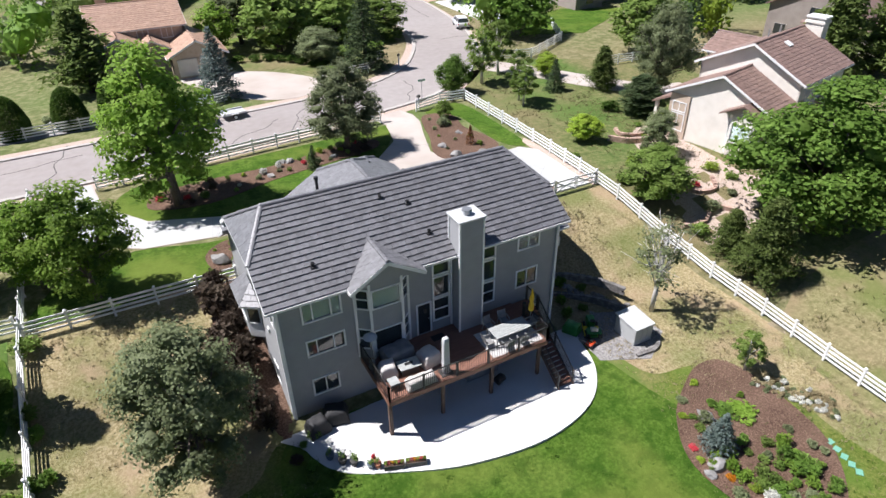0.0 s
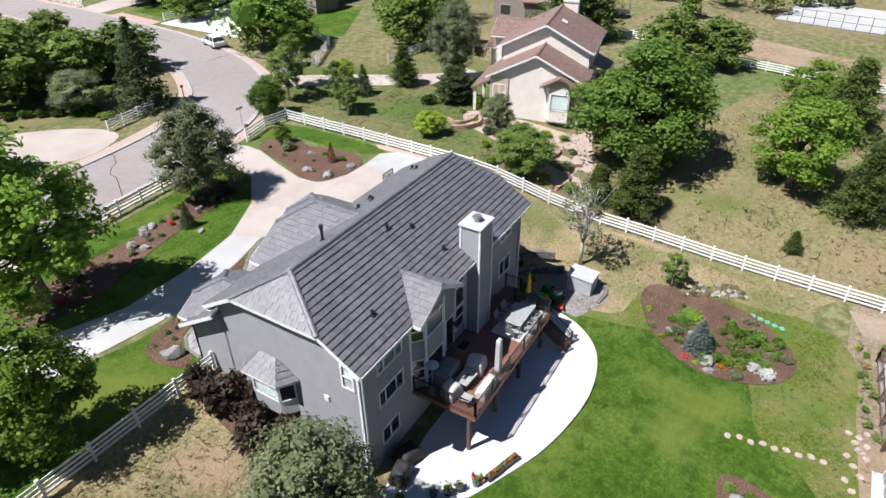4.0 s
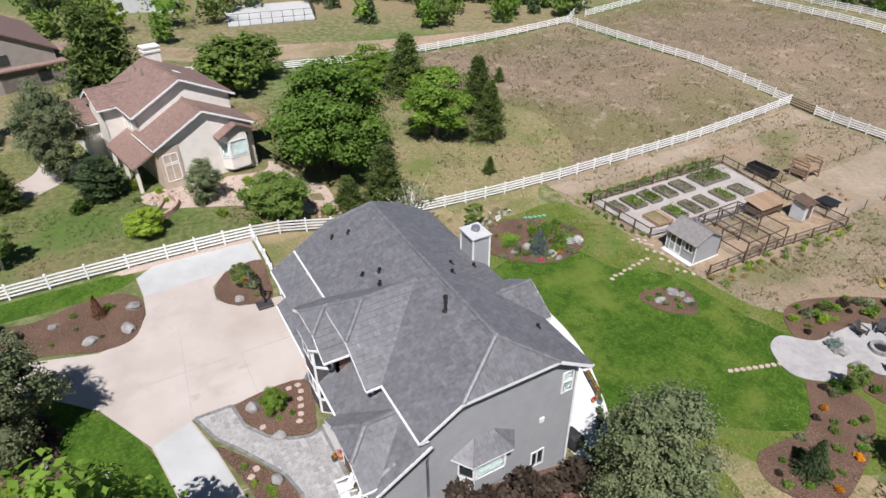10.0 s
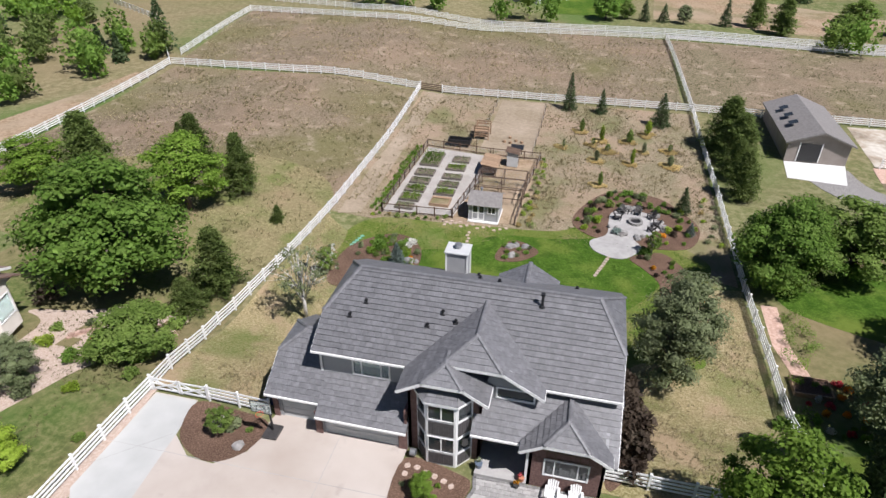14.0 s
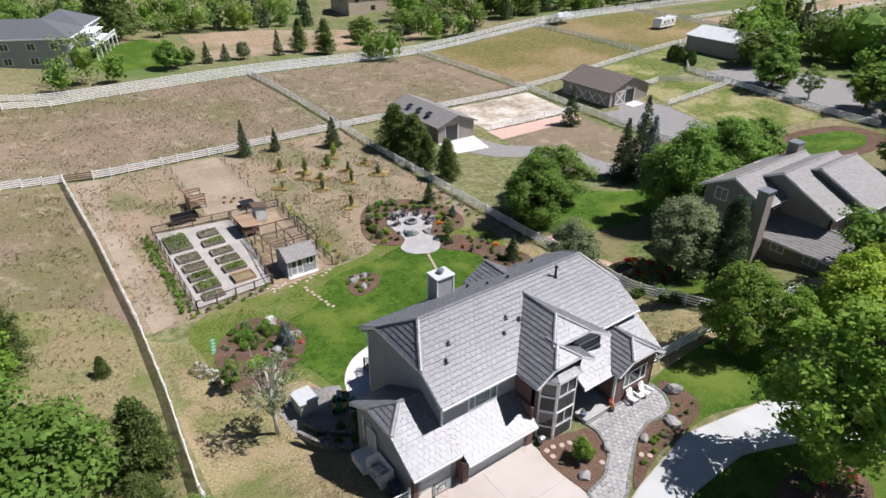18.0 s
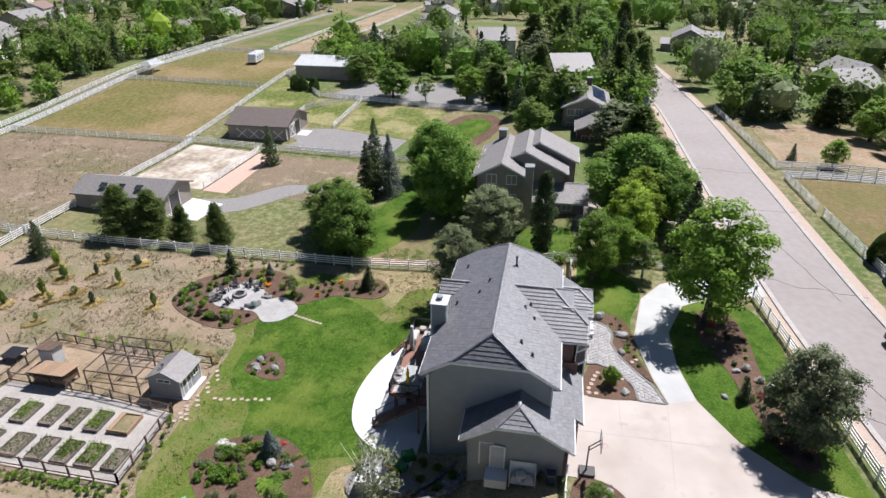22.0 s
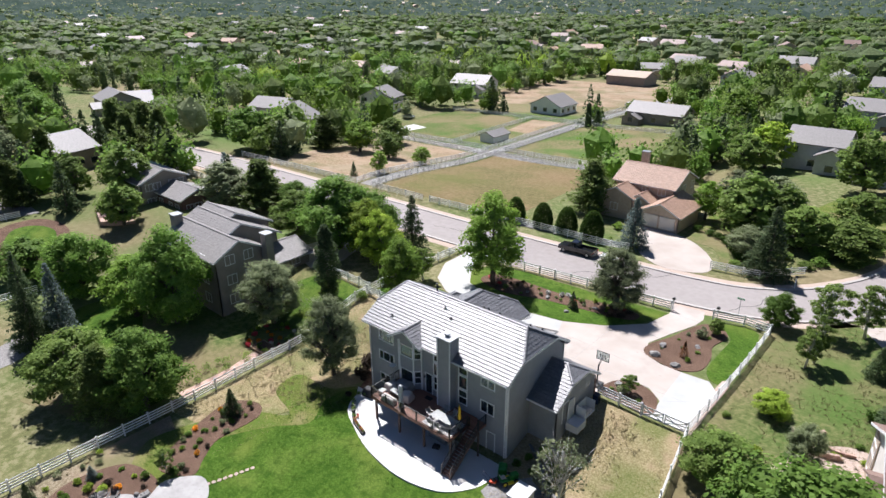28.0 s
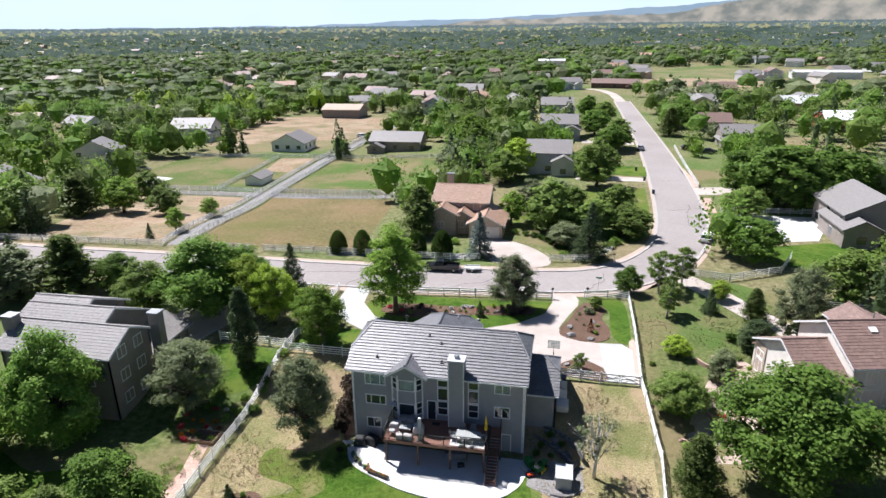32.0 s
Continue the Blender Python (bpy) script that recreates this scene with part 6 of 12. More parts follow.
for sgn, pts in ((1, [(18.6, 2.85, zs + 2.05), (14.9, 2.85, zs + 2.05), (14.9, 1.0, zs + 3.0), (18.6, 1.0, zs + 3.0)]), (-1, [(14.9, -0.85, zs + 2.05), (18.6, -0.85, zs + 2.05), (18.6, 1.0, zs + 3.0), (14.9, 1.0, zs + 3.0)])):
    roof_slope(S, pts, M["roof_grey"], 0.3, 0.2, 0.07, 0.015, "grey shingle slope")
bm = bmesh.new()
tube(bm, [(17.4, 0.5, zs + 2.65), (17.4, 0.5, zs + 3.05)], [0.12, 0.12], 10)
tube(bm, [(17.4, 0.5, zs + 3.05), (17.4, 0.5, zs + 3.18)], [0.2, 0.16], 10)
part("roof_vent", bm, M["grey_metal"], S)
part("corner_board", boxed(18.36, 18.44, 2.56, 2.64, zs, zs + 2.1), M["trim"], S)
part("corner_board", boxed(15.06, 15.14, 2.56, 2.64, zs, zs + 2.1), M["trim"], S)
part("base", boxed(15.0, 18.5, -0.7, 3.1, zs - 0.2, zs + 0.1), M["concrete"], S, "pale concrete apron")

# wire chicken cage, coops, play frame
K = thing("chicken_cage", "timber-framed wire chicken cage", "cage")
zc = height(15, -3)
cx, cy = (13.0, 15.8, 18.6), (-7.0, -4.4, -1.6)
for x in cx:
    for y in cy:
        part("post", boxed(x - 0.05, x + 0.05, y - 0.05, y + 0.05, zc - 0.1, zc + 2.2), M["wood_dark"], K)
for x in cx:
    part("beam", bar((x, cy[0], zc + 2.2), (x, cy[2], zc + 2.2), 0.07, 0.1), M["wood_dark"], K)
    part("beam", bar((x, cy[0], zc + 1.0), (x, cy[2], zc + 1.0), 0.05, 0.08), M["wood_dark"], K)
for y in cy:
    part("beam", bar((cx[0], y, zc + 2.2), (cx[2], y, zc + 2.2), 0.07, 0.1), M["wood_dark"], K)
    part("beam", bar((cx[0], y, zc + 1.0), (cx[2], y, zc + 1.0), 0.05, 0.08), M["wood_dark"], K)
bm = bmesh.new()
for k in range(1, 28):
    x = cx[0] + (cx[2] - cx[0]) * k / 28
    beam(bm, (x, cy[0], zc + 2.26), (x, cy[2], zc + 2.26), 0.006, 0.006)
    y = cy[0] + (cy[2] - cy[0]) * k / 28
    beam(bm, (cx[0], y, zc + 2.26), (cx[2], y, zc + 2.26), 0.006, 0.006)
tagged(part("wire_mesh", bm, M["grey_metal"], K), kind="stuff")


def coop(x0, x1, y0, y1, h, roofmat, wallmat, label, lift=0.5):
    z = height((x0 + x1) / 2, (y0 + y1) / 2)
    t = thing("coop", label, "coop")
    part("body", boxed(x0, x1, y0, y1, z + lift, z + h), wallmat, t)
    for x in (x0 + 0.06, x1 - 0.06):
        for y in (y0 + 0.06, y1 - 0.06):
            part("leg", boxed(x - 0.05, x + 0.05, y - 0.05, y + 0.05, z, z + lift), M["wood_dark"], t)
    k = 7
    for i in range(k):
        a = y0 - 0.2 + (y1 - y0 + 0.4) * i / k
        part("plank", slab([(x0 - 0.25, a, z + h + 0.05), (x1 + 0.25, a, z + h + 0.35), (x1 + 0.25, a + (y1 - y0 + 0.4) / k - 0.02, z + h + 0.35), (x0 - 0.25, a + (y1 - y0 + 0.4) / k - 0.02, z + h + 0.05)], 0.04), roofmat, t)
    part("door", boxed(x0 - 0.03, x0, y0 + 0.3, y0 + 0.9, z + lift + 0.1, z + h - 0.2), M["wood_dark"], t)


coop(17.2, 19.0, -12.4, -9.0, 1.35, M["wood"], M["wood_dark"], "low timber chicken coop with a plank roof")
coop(14.9, 16.3, -13.9, -12.4, 1.9, M["wood_dark"], M["siding_pale"], "tall pale hen house with a brown roof", 0.1)
P = thing("play_frame", "half-built brown timber play frame", "play frame")
zp = height(21, -20)
for x in (20.2, 22.2):
    for y in (-22.8, -20.6):
        part("post", boxed(x - 0.07, x + 0.07, y - 0.07, y + 0.07, zp, zp + 2.1), M["wood"], P)
for i in range(9):
    part("plank", boxed(20.2, 22.2, -22.8 + i * 0.25, -22.58 + i * 0.25, zp + 1.15, zp + 1.19), M["wood"], P)
for y in (-22.8, -20.6):
    for h in (0.5, 0.8, 1.6, 1.95):
        part("plank", boxed(20.2, 22.2, y - 0.02, y + 0.02, zp + h, zp + h + 0.2), M["wood"], P)
for i in range(6):
    part("plank", boxed(22.2, 22.24, -22.8 + i * 0.4, -22.5 + i * 0.4, zp + 0.2, zp + 1.9), M["wood"], P)
T = thing("trailer_frame", "long dark steel trough trailer", "trailer")
part("bed", boxed(22.2, 25.4, -18.6, -17.2, zp + 0.45, zp + 0.55), M["black_metal"], T)
for q in ((22.2, 25.4, -18.6, -18.54), (22.2, 25.4, -17.26, -17.2), (22.2, 22.26, -18.54, -17.26), (25.34, 25.4, -18.54, -17.26)):
    part("side", boxed(*q, zp + 0.55, zp + 1.05), M["black_metal"], T)
for x in (22.6, 25.0):
    for y in (-18.4, -17.4):
        part("leg", boxed(x - 0.06, x + 0.06, y - 0.06, y + 0.06, zp, zp + 0.46), M["black_metal"], T)
for k, (x, y) in enumerate(((17.8, -20.5), (16.9, -20.2), (16.2, -21.0), (15.3, -20.6), (17.2, -22.0))):
    bm = bmesh.new()
    tube(bm, [(0, 0, 0), (0, 0, 0.35)], [0.25, 0.22], 9)
    ob = tagged(part("log_stump", bm, M["wood"]), "cut log stump on bare ground", "log", "log stumps")
    ob.matrix_basis = pose(x, y, height(x, y))
tb = thing("picnic_table", "dark square table in the run", "table", at=(15.6, -17.6, height(15.6, -17.6)))
part("tabletop", boxed(-0.9, 0.9, -0.9, 0.9, 0.68, 0.74), M["black_metal"], tb)
for x in (-0.7, 0.7):
    for y in (-0.7, 0.7):
        part("leg", boxed(x - 0.05, x + 0.05, y - 0.05, y + 0.05, 0, 0.68), M["black_metal"], tb)


# ---- trees ----
bm = bmesh.new()
bmesh.ops.create_icosphere(bm, subdivisions=1, radius=1.0)
CORE_A = np.array([tuple(v.co) for v in bm.verts])
FACES_A = np.array([tuple(v.index for v in f.verts) for f in bm.faces])
bm.free()


def with_cores(me, cores):
    """Adds dense leaf masses (lumpy closed shapes) inside a crown."""
    n0, p0, l0 = len(me.vertices), len(me.polygons), len(me.loops)
    co = np.empty(n0 * 3, np.float32)
    me.vertices.foreach_get("co", co)
    vi = np.empty(l0, np.int32)
    me.loops.foreach_get("vertex_index", vi)
    nc, nf = len(CORE_A), len(FACES_A)
    more = np.concatenate(cores).astype(np.float32)
    faces = np.concatenate([FACES_A + n0 + k * nc for k in range(len(cores))])
    mat = me.materials[0]
    out = bpy.data.meshes.new(me.name)
    out.vertices.add(n0 + len(more))
    out.vertices.foreach_set("co", np.concatenate([co, more.ravel()]))
    out.loops.add(l0 + 3 * len(faces))
    out.loops.foreach_set("vertex_index", np.concatenate([vi, faces.ravel().astype(np.int32)]))
    out.polygons.add(p0 + len(faces))
    out.polygons.foreach_set("loop_start", np.concatenate([np.arange(0, l0, 4, dtype=np.int32), np.arange(l0, l0 + 3 * len(faces), 3, dtype=np.int32)]))
    out.update(calc_edges=True)
    out.materials.append(mat)
    return out



def tree_parts(kind, seed, far=False):
    """Trunk mesh and crown mesh of a tree ten metres tall."""
    rng = np.random.default_rng(seed)
    bm, cores, out = bmesh.new(), [], None
    conifer = kind in ("spruce", "blue_spruce", "pine", "columnar", "cone")
    if kind in ("spruce", "blue_spruce"):
        tube(bm, [(0, 0, -0.2), (0, 0, 5), (0, 0, 9.7)], [0.2, 0.12, 0.02], 7)
        pts = []
        for z in np.arange(0.5, 9.9, 0.3):
            R = 2.5 * (1 - z / 10.2) ** 0.85
            for a in rng.uniform(0, 6.28, 16):
                L = R * rng.uniform(0.72, 1.1)
                m = max(3, int(L * 7))
                s = np.sqrt(rng.uniform(0.02, 1, m))
                off = rng.normal(0, 0.09, (m, 3)) * (0.4 + L * 0.35)
                pts.append(np.c_[np.cos(a) * L * s, np.sin(a) * L * s, z - 0.28 * L * s + 0.1 * L * s * s] + off)
        pts = np.concatenate(pts)
        mat, size = ("needle_dark" if kind == "spruce" else "needle_blue"), 0.38
    elif kind == "pine":
        tube(bm, [(0, 0, -0.2), (0.1, 0, 5), (0, 0.1, 9.2)], [0.22, 0.14, 0.03], 7)
        pts = []
        for z in np.arange(0.7, 9.8, 0.36):
            R = 2.75 * (1 - (z / 10.4) ** 1.7) * rng.uniform(0.75, 1.1)
            for a in rng.uniform(0, 6.28, 8):
                L = R * rng.uniform(0.55, 1.1)
                tip = np.array([np.cos(a) * L, np.sin(a) * L, z + 0.16 * L])
                tube(bm, [(0, 0, z - 0.2), tuple(tip)], [0.05, 0.015], 4)
                for f in (1.0, 0.78, 0.55, 0.3):
                    pts.append(tip * np.array([f, f, 1]) + rng.normal(0, 0.24, (22, 3)))
        pts = np.concatenate(pts)
        mat, size = "needle_pine", 0.34
    elif kind == "columnar":
        tube(bm, [(0, 0, -0.2), (0, 0, 9)], [0.15, 0.03], 6)
        z = rng.uniform(0.1, 10, 6500)
        a = rng.uniform(0, 6.28, 6500)
        R = 1.3 * np.sin(np.clip(z / 10.2, 0, 1) * 2.5 + 0.5) ** 0.8 * (1 + 0.2 * np.sin(z * 3.1 + 2 * np.sin(a * 2)))
        q = R * np.sqrt(rng.uniform(0.1, 1.1, 6500))
        pts = np.c_[np.cos(a) * q, np.sin(a) * q, z]
        mat, size = "needle_dark", 0.34
    elif kind == "cone":
        tube(bm, [(0, 0, -0.2), (0, 0, 8)], [0.2, 0.05], 6)
        n = 11000
        z = 10 * rng.uniform(0, 1, n) ** 1.15
        a = rng.uniform(0, 6.28, n)
        R = 4.1 * np.sqrt(np.clip(1 - (np.clip(z - 2.4, 0, None) / 7.7) ** 1.55, 0, 1)) * (0.86 + 0.14 * np.clip(z / 2.4, 0, 1)) * rng.uniform(0.72, 1.03, n) ** 0.6
        pts = np.c_[np.cos(a) * R, np.sin(a) * R, z]
        mat, size = "hedge", 0.6
    else:
        spec = {"maple": (3.5, 4.75, 5.1, 84, 15500, "leaf_green", 0.25, 0.25), "ash": (3.1, 4.5, 5.4, 44, 9800, "leaf_bright", 0.27, 0.27), "lime": (2.9, 4.5, 5.3, 46, 8500, "leaf_lime", 0.28, 0.28),
                "olive": (2.9, 4.7, 5.2, 96, 15000, "leaf_olive", 0.18, 0.25), "aspen": (2.3, 4.2, 5.7, 30, 4200, "leaf_mid", 0.27, 0.26), "birch": (2.3, 3.4, 6.4, 14, 900, "leaf_olive", 0.28, 0.3),
                "mid": (3.2, 4.7, 5.15, 66, 11000, "leaf_mid", 0.27, 0.26)}[kind]
        rx, rz, zc, lobes, n, mat, size, lobe_r = spec
        bark_r = 0.2 if kind in ("aspen", "birch") else 0.27
        lean = rng.uniform(-0.25, 0.25, 2)
        tube(bm, [(0, 0, -0.2), (lean[0] * 0.4, lean[1] * 0.4, 2.2), (lean[0], lean[1], zc), (lean[0] * 1.4, lean[1] * 1.4, zc + rz * 0.7)], [bark_r, bark_r * 0.8, bark_r * 0.5, 0.03], 8)
        pts, out = [], []
        swell = rng.uniform(0, 6.28, 3)
        for k in range(lobes):
            # clumps spread evenly round the crown, every fifth one deeper inside
            dz = 1 - 2 * (k + 0.5) / lobes
            a = k * 2.39996 + rng.uniform(-0.35, 0.35)
            d = np.array([math.cos(a) * math.sqrt(1 - dz * dz), math.sin(a) * math.sqrt(1 - dz * dz), dz])
            up = 0.5 + 0.5 * dz
            girth = (1.06 - 0.36 * up ** 2.2) * (1 + 0.1 * math.sin(2 * a + swell[0]) + 0.09 * math.sin(3 * a + 4 * dz + swell[1]))
            reach = rng.uniform(0.3, 0.6) if k % 4 == 3 else rng.uniform(0.66, 0.92)
            c = np.array([0, 0, zc]) + d * np.array([rx * girth, rx * girth, rz * (1 + 0.05 * math.sin(5 * a + swell[2]))]) * reach
            rl = np.array([1.0, 1.0, 0.78]) * rx * lobe_r * rng.uniform(0.75, 1.3)
            if kind != "birch":
                cores.append(c - d * rl * 0.25 + CORE_A * rl * (0.5 if kind in ("aspen", "ash") else 0.62) * (1 + 0.3 * np.sin(CORE_A[:, :1] * 4 + k) * np.cos(CORE_A[:, 1:2] * 5 + k)))
            m = n // lobes
            e = rng.normal(size=(m, 3)) + d * 0.55 + np.array([0, 0, 0.3])
            e /= np.linalg.norm(e, axis=1)[:, None]
            pts.append(c + e * rl * rng.uniform(0.45, 1.22, (m, 1)))
            out.append(e * 0.75 + d * 0.35)
            z0 = min(rng.uniform(0.25, 0.75) * zc + 0.3, c[2])
            mid = (np.array([lean[0] * z0 / zc, lean[1] * z0 / zc, z0]) + c) / 2 + np.array([0, 0, 0.25])
            if k % 2 == 0 or kind == "birch":
                tube(bm, [(lean[0] * z0 / zc, lean[1] * z0 / zc, z0), tuple(mid), tuple(c)], [bark_r * 0.38, bark_r * 0.22, 0.02], 5)
            if kind == "birch":
                for j in range(5):
                    g = c + rng.normal(0, 0.7, 3)
                    tube(bm, [tuple(mid), tuple(g)], [0.035, 0.008], 3)
        pts, out = np.concatenate(pts), np.concatenate(out)
        keep = pts[:, 2] > 0.35
        pts, out = pts[keep], out[keep]
    trunk = bpy.data.meshes.new("trunk")
    bmesh.ops.recalc_face_normals(bm, faces=bm.faces[:])
    bm.to_mesh(trunk)
    bm.free()
    trunk.materials.append(M["white_bark"] if kind in ("aspen", "birch") else M["bark"])
    trunk.shade_smooth()
    if far:
        some = rng.permutation(len(pts))[:int(len(pts) * 0.27)]
        pts, out = pts[some], out if out is None else out[some]
        size *= 1.75
    flat = 0.36 if conifer else 0.62
    crown = leaf_cloud("crown", pts, size, M[mat], seed + 50, flat, out)
    return trunk, with_cores(crown, cores) if cores else crown


TREES = {}
TREE_LABEL = {"maple": "large broadleaf tree with a dense dark-green crown", "ash": "bright-green broadleaf tree with an open crown", "lime": "rounded tree with yellow-green leaves",
              "olive": "grey-green tree with fine airy foliage", "aspen": "slender young aspen with a white trunk", "birch": "sparse white birch with nearly bare branches",
              "mid": "mid-green broadleaf tree with a full crown", "spruce": "dark-green conical spruce with drooping branches", "blue_spruce": "silvery blue spruce with layered branches", "pine": "rough-crowned green pine with open branches", "columnar": "narrow columnar dark-green evergreen tree", "cone": "clipped cone-shaped dark-green evergreen tree"}
TREE_R = {"maple": 3.6, "ash": 3.2, "lime": 3.0, "olive": 3.1, "aspen": 2.5, "birch": 2.5, "mid": 3.3, "spruce": 2.5, "blue_spruce": 2.5, "pine": 2.7, "columnar": 1.3, "cone": 4.1}


def tree(kind, x, y, h, r=None, z=None):
    v = int(abs(x * 3 + y * 5)) % 3 if kind in ("maple", "ash", "mid", "olive", "pine", "spruce") else 0
    far = math.dist((x, y), (12, 25)) > 62
    key = (kind, v, far)
    if key not in TREES:
        TREES[key] = tree_parts(kind, 100 + 17 * len(TREES), far)
    t = new("tree")
    s = h / 10
    w = s if r is None else r / TREE_R[kind]
    t.matrix_basis = pose(x, y, height(x, y) if z is None else z, 0, 0, (x * 53 + y * 29) % 360) @ Matrix.Diagonal((w, w, s, 1))
    tagged(t, TREE_LABEL[kind], "tree")
    for name, me in zip(("trunk", "crown"), TREES[key]):
        ob = new(name, me)
        ob.parent = t
    return t


